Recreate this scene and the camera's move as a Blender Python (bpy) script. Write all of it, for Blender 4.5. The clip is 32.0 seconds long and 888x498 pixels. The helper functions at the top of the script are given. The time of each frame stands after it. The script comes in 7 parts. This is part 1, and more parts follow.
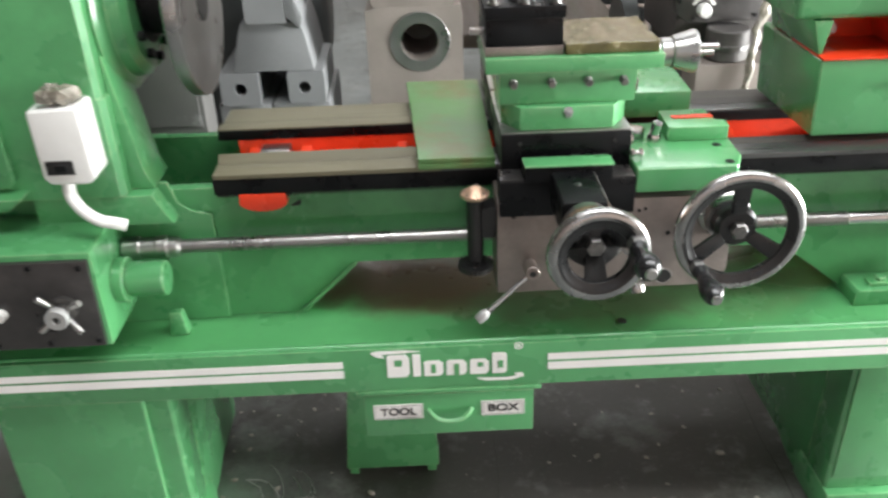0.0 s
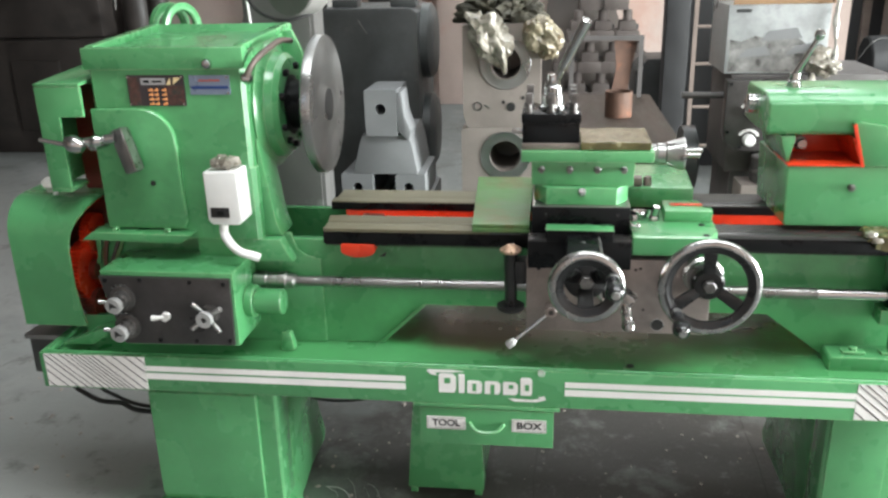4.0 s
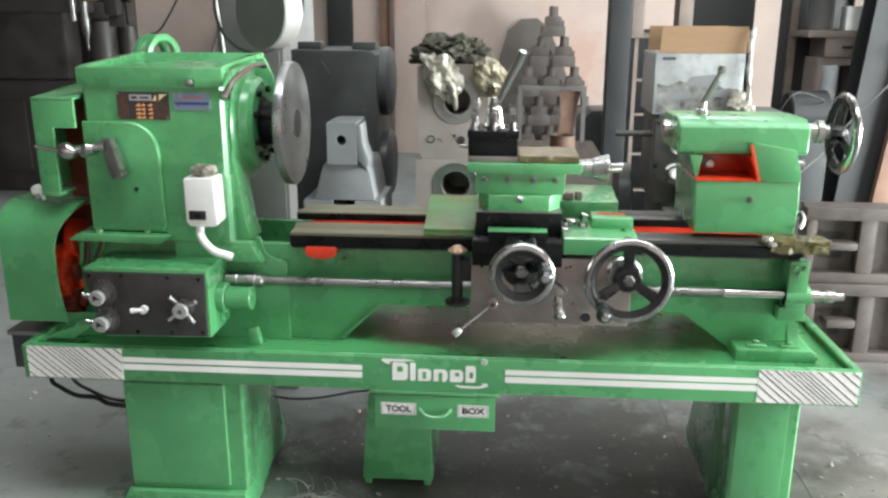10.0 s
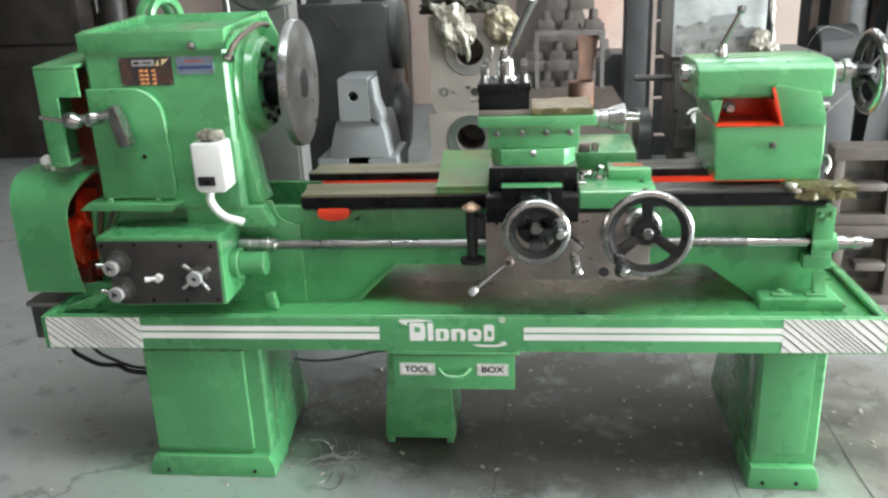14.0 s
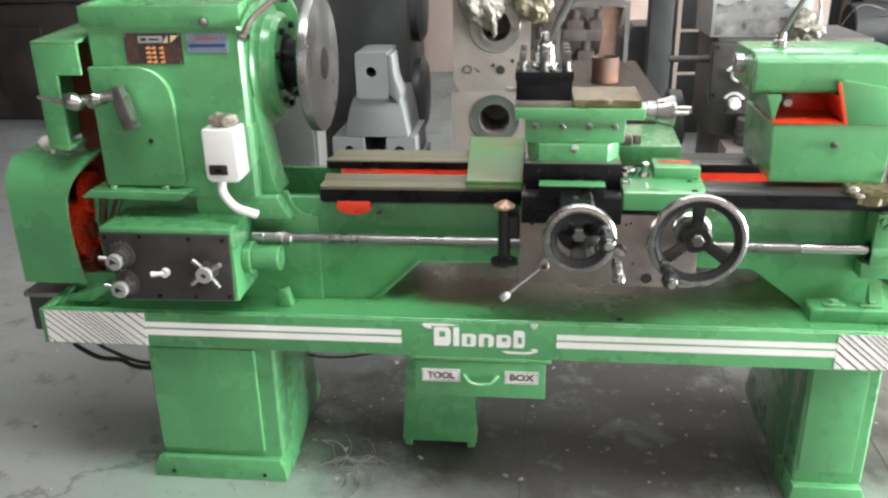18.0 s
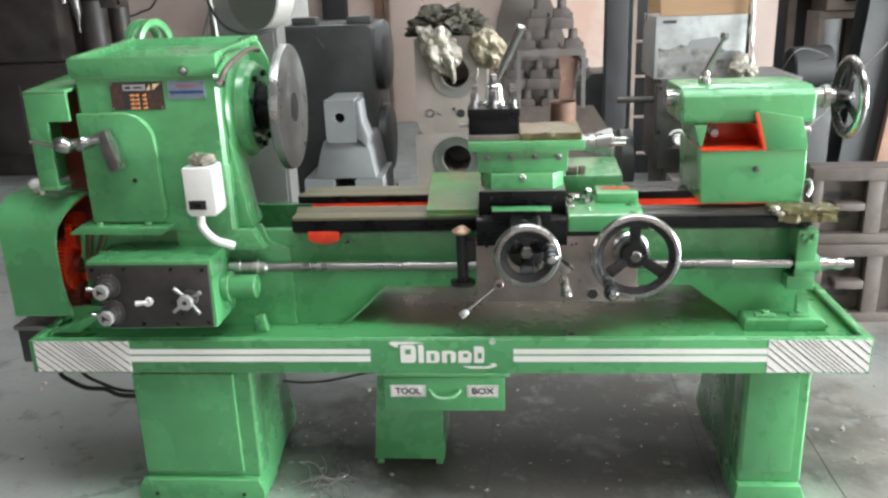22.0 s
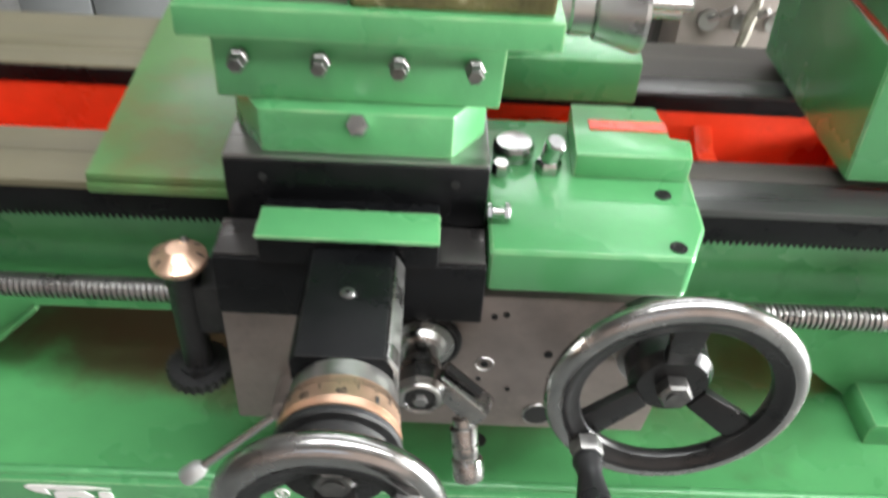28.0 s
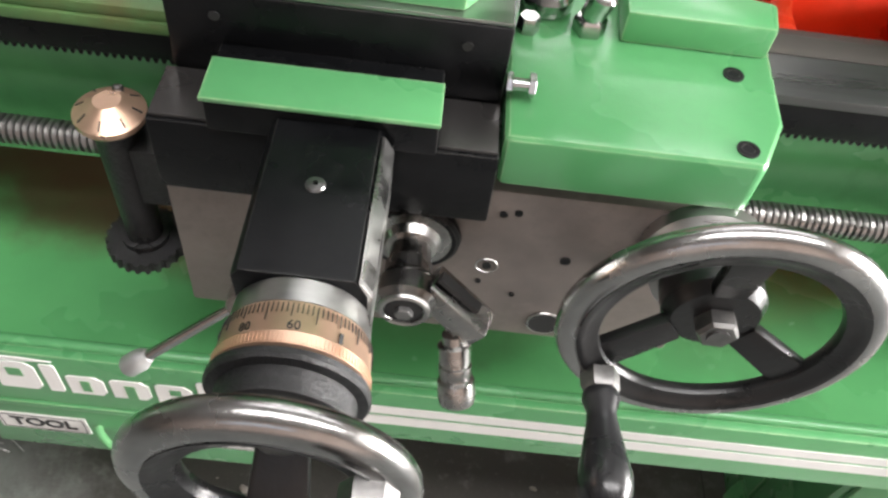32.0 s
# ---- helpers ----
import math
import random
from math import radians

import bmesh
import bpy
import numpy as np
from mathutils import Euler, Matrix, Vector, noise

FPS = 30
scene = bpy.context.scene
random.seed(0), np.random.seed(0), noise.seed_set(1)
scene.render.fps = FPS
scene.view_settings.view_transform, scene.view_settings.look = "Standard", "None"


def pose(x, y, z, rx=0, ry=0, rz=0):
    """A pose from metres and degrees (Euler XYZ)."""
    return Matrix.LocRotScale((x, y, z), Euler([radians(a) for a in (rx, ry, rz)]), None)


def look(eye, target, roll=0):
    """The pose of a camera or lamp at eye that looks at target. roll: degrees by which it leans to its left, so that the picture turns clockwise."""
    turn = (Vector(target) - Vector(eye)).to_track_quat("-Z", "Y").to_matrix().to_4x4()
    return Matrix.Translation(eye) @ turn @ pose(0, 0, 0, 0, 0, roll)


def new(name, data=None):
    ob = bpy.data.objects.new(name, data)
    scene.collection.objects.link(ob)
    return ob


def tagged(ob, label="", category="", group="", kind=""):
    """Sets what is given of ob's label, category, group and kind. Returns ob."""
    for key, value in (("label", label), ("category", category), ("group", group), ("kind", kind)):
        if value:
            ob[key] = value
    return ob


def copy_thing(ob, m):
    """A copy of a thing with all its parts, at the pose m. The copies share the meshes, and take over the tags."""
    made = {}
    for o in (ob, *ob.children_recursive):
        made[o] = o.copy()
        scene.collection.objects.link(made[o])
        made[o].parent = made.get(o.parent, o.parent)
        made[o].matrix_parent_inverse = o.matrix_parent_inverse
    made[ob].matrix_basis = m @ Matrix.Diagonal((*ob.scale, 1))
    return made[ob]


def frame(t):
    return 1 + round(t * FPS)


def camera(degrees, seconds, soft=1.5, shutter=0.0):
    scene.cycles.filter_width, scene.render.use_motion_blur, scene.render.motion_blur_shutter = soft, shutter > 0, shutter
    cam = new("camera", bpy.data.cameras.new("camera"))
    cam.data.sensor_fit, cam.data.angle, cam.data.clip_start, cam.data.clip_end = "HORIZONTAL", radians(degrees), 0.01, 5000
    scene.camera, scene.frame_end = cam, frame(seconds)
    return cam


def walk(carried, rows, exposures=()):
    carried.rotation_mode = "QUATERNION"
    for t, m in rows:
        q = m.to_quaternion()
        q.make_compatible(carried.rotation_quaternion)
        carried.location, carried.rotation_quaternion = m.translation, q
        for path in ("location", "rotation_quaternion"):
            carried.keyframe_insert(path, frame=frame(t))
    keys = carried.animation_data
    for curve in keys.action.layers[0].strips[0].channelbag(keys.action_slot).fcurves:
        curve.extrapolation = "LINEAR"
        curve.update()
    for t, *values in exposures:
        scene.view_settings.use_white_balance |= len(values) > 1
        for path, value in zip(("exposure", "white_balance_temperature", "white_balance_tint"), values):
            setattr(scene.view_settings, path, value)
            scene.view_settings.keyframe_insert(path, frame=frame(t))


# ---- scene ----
cam = camera(56.0, 32.0, soft=2.5, shutter=0.6)
PATH = [
    (0, (-0.005, -1.203, 1.358), (0.029, 0.544, 0.384), -1.9),
    (0.5, (-0.008, -1.296, 1.353), (-0.109, 0.479, 0.437), -1.7),
    (1, (0.064, -1.356, 1.335), (-0.172, 0.405, 0.416), 3.6),
    (1.5, (0.155, -1.395, 1.372), (-0.011, 0.435, 0.582), -1.9),
    (2, (0.146, -1.541, 1.394), (0.012, 0.321, 0.678), -3.7),
    (2.5, (0.146, -1.651, 1.379), (0.103, 0.224, 0.686), -1.6),
    (3, (0.132, -1.707, 1.38), (0.037, 0.186, 0.742), -2.0),
    (3.5, (0.142, -1.694, 1.389), (-0.108, 0.171, 0.711), -1.4),
    (5.5, (0.178, -1.793, 1.361), (-0.04, 0.113, 0.795), -1.8),
    (6, (0.176, -1.844, 1.358), (0.014, 0.074, 0.813), -0.9),
    (6.5, (0.175, -1.84, 1.356), (-0.027, 0.062, 0.771), -0.2),
    (7, (0.206, -1.795, 1.355), (-0.031, 0.104, 0.773), -0.0),
    (7.5, (0.19, -1.87, 1.356), (0.057, 0.045, 0.796), -1.5),
    (8, (0.186, -1.937, 1.345), (0.05, 0.0, 0.865), -0.0),
    (8.5, (0.186, -1.947, 1.341), (-0.012, -0.016, 0.856), -0.6),
    (9, (0.186, -1.947, 1.335), (0.041, -0.017, 0.831), 0.4),
    (9.5, (0.184, -1.956, 1.33), (0.038, -0.033, 0.8), 0.3),
    (10, (0.189, -1.964, 1.327), (0.045, -0.043, 0.792), 0.2),
    (10.5, (0.193, -1.969, 1.33), (0.035, -0.043, 0.814), -0.4),
    (11, (0.188, -1.965, 1.324), (0.05, -0.05, 0.762), -0.3),
    (11.5, (0.191, -1.948, 1.326), (0.057, -0.046, 0.722), -0.5),
    (12, (0.207, -1.957, 1.328), (0.07, -0.049, 0.745), -1.1),
    (12.5, (0.216, -1.97, 1.325), (0.056, -0.06, 0.752), -1.6),
    (13, (0.219, -1.961, 1.326), (0.029, -0.058, 0.741), -1.8),
    (13.5, (0.211, -1.946, 1.333), (0.025, -0.05, 0.724), -1.9),
    (14, (0.214, -1.918, 1.336), (0.01, -0.037, 0.687), -2.3),
    (14.5, (0.19, -1.886, 1.344), (-0.026, -0.017, 0.666), -2.2),
    (16.5, (0.141, -1.763, 1.362), (-0.03, 0.089, 0.627), -1.3),
    (17, (0.134, -1.751, 1.366), (-0.06, 0.101, 0.636), -1.3),
    (17.5, (0.137, -1.751, 1.365), (-0.07, 0.098, 0.633), -1.3),
    (18, (0.134, -1.753, 1.367), (-0.073, 0.097, 0.636), -1.1),
    (18.5, (0.133, -1.751, 1.366), (-0.065, 0.1, 0.634), -0.8),
    (19, (0.136, -1.751, 1.373), (-0.079, 0.114, 0.684), -1.4),
    (19.5, (0.147, -1.799, 1.382), (-0.081, 0.082, 0.74), -1.6),
    (20, (0.16, -1.863, 1.381), (-0.114, 0.016, 0.754), -2.6),
    (20.5, (0.174, -1.879, 1.367), (-0.034, 0.003, 0.724), -2.1),
    (21, (0.172, -1.882, 1.373), (-0.034, 0.007, 0.748), -2.0),
    (21.5, (0.183, -1.914, 1.363), (0.02, -0.013, 0.764), -2.3),
    (22, (0.187, -1.933, 1.362), (0.034, -0.036, 0.745), -2.0),
    (22.5, (0.173, -1.913, 1.366), (-0.004, -0.029, 0.72), -2.1),
    (23, (0.169, -1.853, 1.361), (0.025, 0.016, 0.666), -2.2),
    (23.5, (0.165, -1.74, 1.369), (-0.052, 0.104, 0.627), -2.7),
    (24, (0.167, -1.612, 1.387), (-0.163, 0.22, 0.655), -1.6),
    (24.5, (0.096, -1.482, 1.386), (-0.072, 0.361, 0.628), -0.4),
    (25, (-0.001, -1.379, 1.409), (-0.04, 0.46, 0.624), -2.2),
    (25.5, (0.009, -1.256, 1.401), (0.083, 0.567, 0.581), 0.2),
    (27.5, (0.2, -0.588, 1.297), (0.247, 1.026, 0.115), 2.2),
    (28, (0.278, -0.493, 1.237), (0.329, 1.037, -0.05), 3.7),
    (28.5, (0.288, -0.412, 1.183), (0.347, 0.936, -0.293), 4.9),
    (29, (0.288, -0.378, 1.164), (0.348, 0.858, -0.407), 6.3),
    (29.5, (0.294, -0.369, 1.159), (0.4, 0.84, -0.431), 8.2),
    (30, (0.302, -0.368, 1.165), (0.395, 0.85, -0.418), 7.8),
    (30.5, (0.3, -0.368, 1.165), (0.37, 0.845, -0.423), 8.0),
    (31, (0.292, -0.372, 1.168), (0.377, 0.854, -0.409), 8.7),
    (31.5, (0.288, -0.369, 1.172), (0.359, 0.861, -0.404), 8.2),
    (32, (0.285, -0.359, 1.169), (0.35, 0.873, -0.405), 8.8),
]
walk(cam, [(t, look(eye, target, roll)) for t, eye, target, roll in PATH],
     exposures=((0, 0.10, 6300, 8), (2.5, 0.06, 6250, 7), (6, 0.12, 6100, 4), (7, 0.12, 6100, 4), (8.2, 0.05, 6080, 3), (13, 0.08, 6080, 3), (14, 0.11, 6080, 3), (17, 0.23, 6250, 8), (20, 0.22, 6250, 8), (22, 0.11, 6120, 5), (25, 0.14, 6250, 8), (27.5, 0.20, 6300, 8), (28.2, 0.20, 6350, 8), (29, 0.12, 6500, 12), (32, 0.07, 6500, 12)))

# ---- world, sun, lights, exposure ----
world = bpy.data.worlds.new("world")
scene.world = world
world.use_nodes = True
wn = world.node_tree.nodes
sky = wn.new("ShaderNodeTexSky")
sky.sky_type = "NISHITA"
sky.sun_disc = False
sky.sun_elevation = radians(48)
sky.sun_rotation = radians(120)
world.node_tree.links.new(sky.outputs[0], wn["Background"].inputs[0])
wn["Background"].inputs[1].default_value = 0.1


def area_light(name, eye, target, sx, sy, power, colour):
    d = bpy.data.lights.new(name, "AREA")
    d.shape, d.size, d.size_y, d.energy, d.color = "RECTANGLE", sx, sy, power, colour
    ob = new(name, d)
    ob.matrix_world = look(eye, target)
    return ob


# daylight in the roof lights, an added doorway on the tailstock side, added fill behind the viewer
for k, y in enumerate((-0.9, 2.3, 5.0)):
    x = (1.6, 1.6, 0.4)[k]
    area_light("roof_light", (x, y, 4.18), (x, y, 0), 5.0, 0.9, (215, 76, 122)[k], (1.0, 0.985, 0.96))
area_light("side_daylight", (5.95, -0.1, 0.98), (0, 0.0, 0.7), 3.0, 1.75, 1380, (1.0, 0.985, 0.955))
area_light("front_fill", (-0.5, -4.95, 2.7), (-0.5, 0, 2.4), 3.0, 0.7, 9, (0.88, 0.95, 1.0))


# ---- materials ----
def mat(name, col, rough=0.5, metal=0.0, var=0.15, scale=6.0, bump=0.05, bscale=90.0, stretch=(1, 1, 1), spot=None, spot_at=0.62, coat=0.0, rvar=0.12, spot_scale=3.0, anis=0.0):
    """A surface with broad and fine variation of colour, gloss and relief, and stains where spot gives their colour."""
    m = bpy.data.materials.new(name)
    m.use_nodes = True
    nt = m.node_tree
    n, l = nt.nodes, nt.links
    bsdf = n["Principled BSDF"]
    tc = n.new("ShaderNodeTexCoord")
    mp = n.new("ShaderNodeMapping")
    mp.inputs["Scale"].default_value = stretch
    l.new(tc.outputs["Object"], mp.inputs[0])

    def noise_node(s, detail, rgh=0.6):
        q = n.new("ShaderNodeTexNoise")
        q.inputs["Scale"].default_value, q.inputs["Detail"].default_value, q.inputs["Roughness"].default_value = s, detail, rgh
        l.new(mp.outputs[0], q.inputs["Vector"])
        return q

    def ramp(src, a, b, lo, hi):
        r = n.new("ShaderNodeMapRange")
        r.inputs[1].default_value, r.inputs[2].default_value, r.inputs[3].default_value, r.inputs[4].default_value = lo, hi, a, b
        l.new(src, r.inputs[0])
        return r.outputs[0]

    def mix(fac, c1, c2):
        q = n.new("ShaderNodeMix")
        q.data_type = "RGBA"
        l.new(fac, q.inputs[0])
        for c, s in ((c1, 6), (c2, 7)):
            if isinstance(c, tuple):
                q.inputs[s].default_value = (*c, 1)
            else:
                l.new(c, q.inputs[s])
        return q.outputs[2]

    broad, fine = noise_node(scale, 4), noise_node(bscale, 5, 0.7)
    lo = tuple(c * (1 - var) for c in col)
    hi = tuple(min(1, c * (1 + var)) for c in col)
    colour = mix(ramp(broad.outputs[0], 0, 1, 0.3, 0.7), lo, hi)
    dark = tuple(c * (1 - 0.6 * var) for c in col)
    colour = mix(ramp(fine.outputs[0], 0.45, 0, 0.3, 0.55), colour, dark)
    if spot:
        sp = noise_node(spot_scale, 6, 0.65)
        colour = mix(ramp(sp.outputs[0], 0, 0.85, spot_at, spot_at + 0.14), colour, spot)
    l.new(colour, bsdf.inputs["Base Color"])
    l.new(ramp(broad.outputs[0], max(0.02, rough - rvar), min(1, rough + rvar), 0.3, 0.7), bsdf.inputs["Roughness"])
    bsdf.inputs["Metallic"].default_value = metal
    bsdf.inputs["Coat Weight"].default_value = coat
    bsdf.inputs["Coat Roughness"].default_value = 0.16
    bsdf.inputs["Anisotropic"].default_value = anis
    if bump:
        b = n.new("ShaderNodeBump")
        b.inputs["Strength"].default_value, b.inputs["Distance"].default_value = bump, 0.004
        l.new(fine.outputs[0], b.inputs["Height"])
        l.new(b.outputs[0], bsdf.inputs["Normal"])
    return m


GREEN = mat("green_enamel", (0.084, 0.295, 0.113), 0.28, var=0.15, scale=5, bump=0.10, bscale=35, coat=0.45, spot=(0.045, 0.17, 0.065), spot_at=0.63, spot_scale=7)
GREEN_SOFT = mat("green_enamel_cast", (0.086, 0.30, 0.115), 0.30, var=0.16, scale=7, bump=0.22, bscale=28, coat=0.55, spot=(0.05, 0.18, 0.07), spot_at=0.64, spot_scale=8)
OILY_GREEN = mat("oily_green_enamel", (0.09, 0.20, 0.065), 0.46, var=0.22, scale=9, bump=0.12, bscale=40, coat=0.12, spot=(0.13, 0.13, 0.045), spot_at=0.5, spot_scale=6)
TRAY_GREEN = mat("tray_green_enamel", (0.082, 0.295, 0.104), 0.30, var=0.16, scale=4, bump=0.10, bscale=18, coat=0.18, spot=(0.055, 0.09, 0.03), spot_at=0.62, spot_scale=2.2)
RED = mat("orange_red_enamel", (0.70, 0.045, 0.012), 0.3, var=0.2, scale=9, bump=0.15, bscale=40, coat=0.2, spot=(0.30, 0.02, 0.008), spot_at=0.6, spot_scale=8)
# darker copy of the red, with the shade inside the gear covers painted in
DARK_RED = mat("shaded_dark_red", (0.16, 0.022, 0.012), 0.4, var=0.4, scale=8, bump=0.15, spot=(0.03, 0.015, 0.01), spot_at=0.5, spot_scale=8)
BLACK = mat("black_oxide_steel", (0.006, 0.0063, 0.007), 0.38, metal=0.1, var=0.35, scale=14, bump=0.10, bscale=110, rvar=0.3, spot=(0.04, 0.04, 0.04), spot_at=0.70, spot_scale=16)
BLACK.node_tree.nodes["Principled BSDF"].inputs["Specular IOR Level"].default_value = 0.18
WHEEL_BLACK = mat("black_wheel_enamel", (0.006, 0.006, 0.0065), 0.34, var=0.4, scale=30, bump=0.12, bscale=90, spot=(0.03, 0.028, 0.026), spot_at=0.70, spot_scale=40)
BLACK_CAST = mat("black_cast_iron", (0.0075, 0.0075, 0.008), 0.36, var=0.3, scale=18, bump=0.5, bscale=260, spot=(0.026, 0.0255, 0.025), spot_at=0.58, spot_scale=110)
STEEL = mat("ground_steel", (0.40, 0.395, 0.385), 0.33, metal=1.0, var=0.14, scale=10, bump=0.03, bscale=120, stretch=(0.25, 5, 5), spot=(0.24, 0.22, 0.19), spot_at=0.64, spot_scale=10)
LEVER_STEEL = mat("bright_turned_lever_steel", (0.34, 0.335, 0.325), 0.25, metal=1.0, var=0.3, scale=30, bump=0.05, bscale=140)
SATIN = mat("satin_dark_steel", (0.19, 0.19, 0.188), 0.36, metal=0.9, var=0.25, scale=16, bump=0.04, bscale=120)
DARK_STEEL = mat("dark_screw_steel", (0.34, 0.335, 0.325), 0.34, metal=0.9, var=0.2, scale=14, bump=0.03, bscale=120)
BOLT_STEEL = mat("dull_bolt_steel", (0.20, 0.195, 0.19), 0.42, metal=1.0, var=0.35, scale=60, bump=0.06, bscale=200)
KNOB_STEEL = mat("blackened_knob_steel", (0.13, 0.125, 0.12), 0.38, metal=0.8, var=0.35, scale=40, bump=0.06, bscale=160)
WAY_BRIGHT = mat("bright_ground_way_steel", (0.12, 0.12, 0.12), 0.34, metal=0.75, var=0.25, scale=9, bump=0.03, bscale=120, stretch=(0.25, 5, 5), spot=(0.10, 0.10, 0.10), spot_at=0.6, spot_scale=8)
BROWN_CAST = mat("brown_dusty_casting", (0.080, 0.064, 0.056), 0.6, var=0.25, scale=7, bump=0.2, bscale=100, spot=(0.045, 0.036, 0.032), spot_at=0.54, spot_scale=7)
WAY_DARK = mat("dull_brown_way", (0.048, 0.042, 0.036), 0.55, metal=0.1, var=0.3, scale=9, bump=0.04, bscale=120, stretch=(0.25, 5, 5), spot=(0.09, 0.08, 0.06), spot_at=0.6, spot_scale=8)
OILY_STEEL = mat("oily_way_steel", (0.135, 0.122, 0.078), 0.6, metal=0.05, var=0.2, scale=8, bump=0.04, bscale=120, stretch=(0.2, 4, 4), spot=(0.075, 0.07, 0.03), spot_at=0.54, spot_scale=7)
CHROME = mat("polished_chrome", (0.47, 0.47, 0.465), 0.2, metal=1.0, var=0.10, scale=20, bump=0.02, bscale=160, rvar=0.06)
RIM = mat("worn_polished_rim", (0.37, 0.365, 0.36), 0.24, metal=1.0, var=0.22, scale=22, bump=0.05, bscale=130, rvar=0.09)
APRON = mat("apron_scraped_steel", (0.22, 0.188, 0.171), 0.40, metal=0.55, var=0.35, scale=7, bump=0.08, bscale=150, spot=(0.30, 0.26, 0.235), spot_at=0.56, spot_scale=5)
PLATE = mat("gearbox_front_steel", (0.068, 0.064, 0.063), 0.36, metal=0.6, var=0.35, scale=10, bump=0.06, bscale=130, spot=(0.12, 0.11, 0.10), spot_at=0.63, spot_scale=11)
FACE = mat("turned_face_steel", (0.29, 0.29, 0.286), 0.36, metal=0.9, var=0.1, scale=9, bump=0.03, bscale=110)
ALU = mat("pale_turned_metal", (0.40, 0.40, 0.395), 0.45, metal=0.5, var=0.12, scale=20, bump=0.03)
COPPER = mat("copper_dial", (0.70, 0.47, 0.34), 0.36, metal=0.85, var=0.15, scale=24, bump=0.03, bscale=150)
INK = mat("black_print", (0.012, 0.012, 0.012), 0.5, var=0.2, bump=0)
WHITE = mat("white_vinyl", (0.78, 0.77, 0.75), 0.42, var=0.05, scale=10, bump=0.02)
WHITE_PLASTIC = mat("white_plastic", (0.75, 0.75, 0.73), 0.35, var=0.05, scale=14, bump=0.03, spot=(0.55, 0.53, 0.48), spot_at=0.68, spot_scale=12)
BLUE = mat("blue_print", (0.018, 0.045, 0.16), 0.4, var=0.1, bump=0)
ORANGE = mat("orange_print", (0.78, 0.33, 0.12), 0.4, var=0.1, bump=0)
LABEL_DARK = mat("dark_label_sheet", (0.035, 0.028, 0.03), 0.3, var=0.2, bump=0.02)
LABEL_GREY = mat("blue_grey_label_sheet", (0.20, 0.24, 0.32), 0.3, metal=0.3, var=0.1, bump=0.02)
WRAP = mat("oily_wrapped_film", (0.12, 0.105, 0.04), 0.2, metal=0.2, var=0.4, scale=26, bump=0.9, bscale=45, coat=0.5, spot=(0.42, 0.40, 0.26), spot_at=0.6, spot_scale=30)
CASTING = mat("machined_grey_casting", (0.24, 0.21, 0.19), 0.5, metal=0.3, var=0.14, scale=7, bump=0.15, bscale=110, spot=(0.17, 0.15, 0.135), spot_at=0.6, spot_scale=6)
PRIMER = mat("grey_primer", (0.165, 0.17, 0.173), 0.55, var=0.1, scale=6, bump=0.2, bscale=90, spot=(0.16, 0.16, 0.165), spot_at=0.63, spot_scale=7)
DARK_PAINT = mat("dark_grey_machine_paint", (0.043, 0.047, 0.047), 0.42, var=0.4, scale=5, bump=0.25, bscale=50, spot=(0.085, 0.084, 0.08), spot_at=0.6, spot_scale=6)
LIGHT_GREY = mat("light_grey_machine_paint", (0.100, 0.098, 0.094), 0.45, var=0.12, scale=4, bump=0.1, bscale=60, spot=(0.28, 0.28, 0.28), spot_at=0.64, spot_scale=9)
RUST = mat("rusty_iron", (0.12, 0.066, 0.045), 0.7, var=0.35, scale=10, bump=0.4, bscale=90, spot=(0.26, 0.105, 0.055), spot_at=0.55, spot_scale=12)
IRON = mat("dark_raw_iron", (0.088, 0.082, 0.079), 0.6, metal=0.2, var=0.3, scale=8, bump=0.3, bscale=90)
CARD = mat("brown_cardboard", (0.235, 0.145, 0.078), 0.75, var=0.12, scale=7, bump=0.1, bscale=70, stretch=(1, 1, 4))
CARD_WHITE = mat("white_printed_card", (0.31, 0.325, 0.325), 0.35, var=0.35, scale=9, bump=0.5, bscale=26, spot=(0.22, 0.225, 0.23), spot_at=0.56, spot_scale=9, coat=0.3)
FILM = mat("crumpled_clear_film", (0.27, 0.248, 0.205), 0.26, var=0.3, scale=25, bump=1.0, bscale=40, coat=0.6, spot=(0.12, 0.11, 0.085), spot_at=0.48, spot_scale=16)
YELLOW_FILM = mat("yellowed_crumpled_film", (0.22, 0.192, 0.128), 0.3, var=0.4, scale=22, bump=1.0, bscale=36, coat=0.3, spot=(0.11, 0.075, 0.04), spot_at=0.5, spot_scale=14)
CLOTH = mat("olive_rag", (0.036, 0.033, 0.021), 0.75, var=0.6, scale=20, bump=0.8, bscale=60)
RUBBER = mat("black_cable_rubber", (0.012, 0.012, 0.012), 0.45, var=0.2, bump=0.05)
PINK_BOARD = mat("faded_red_board", (0.42, 0.11, 0.09), 0.6, var=0.2, scale=8, bump=0.1)
BLUE_BAG = mat("blue_plastic_bag", (0.04, 0.28, 0.42), 0.35, var=0.3, scale=14, bump=0.5, bscale=40)
WALL = mat("pink_limewashed_wall", (0.45, 0.362, 0.320), 0.85, var=0.12, scale=1.6, bump=0.35, bscale=45, spot=(0.44, 0.29, 0.235), spot_at=0.58, spot_scale=1.3)
SOOTY = mat("sooty_brown_machine_paint", (0.022, 0.018, 0.016), 0.55, var=0.55, scale=4, bump=0.3, bscale=40, spot=(0.012, 0.011, 0.010), spot_at=0.52, spot_scale=3.5)
SHED = mat("dark_shed_sheeting", (0.10, 0.085, 0.075), 0.75, var=0.3, scale=1.5, bump=0.2, bscale=30)
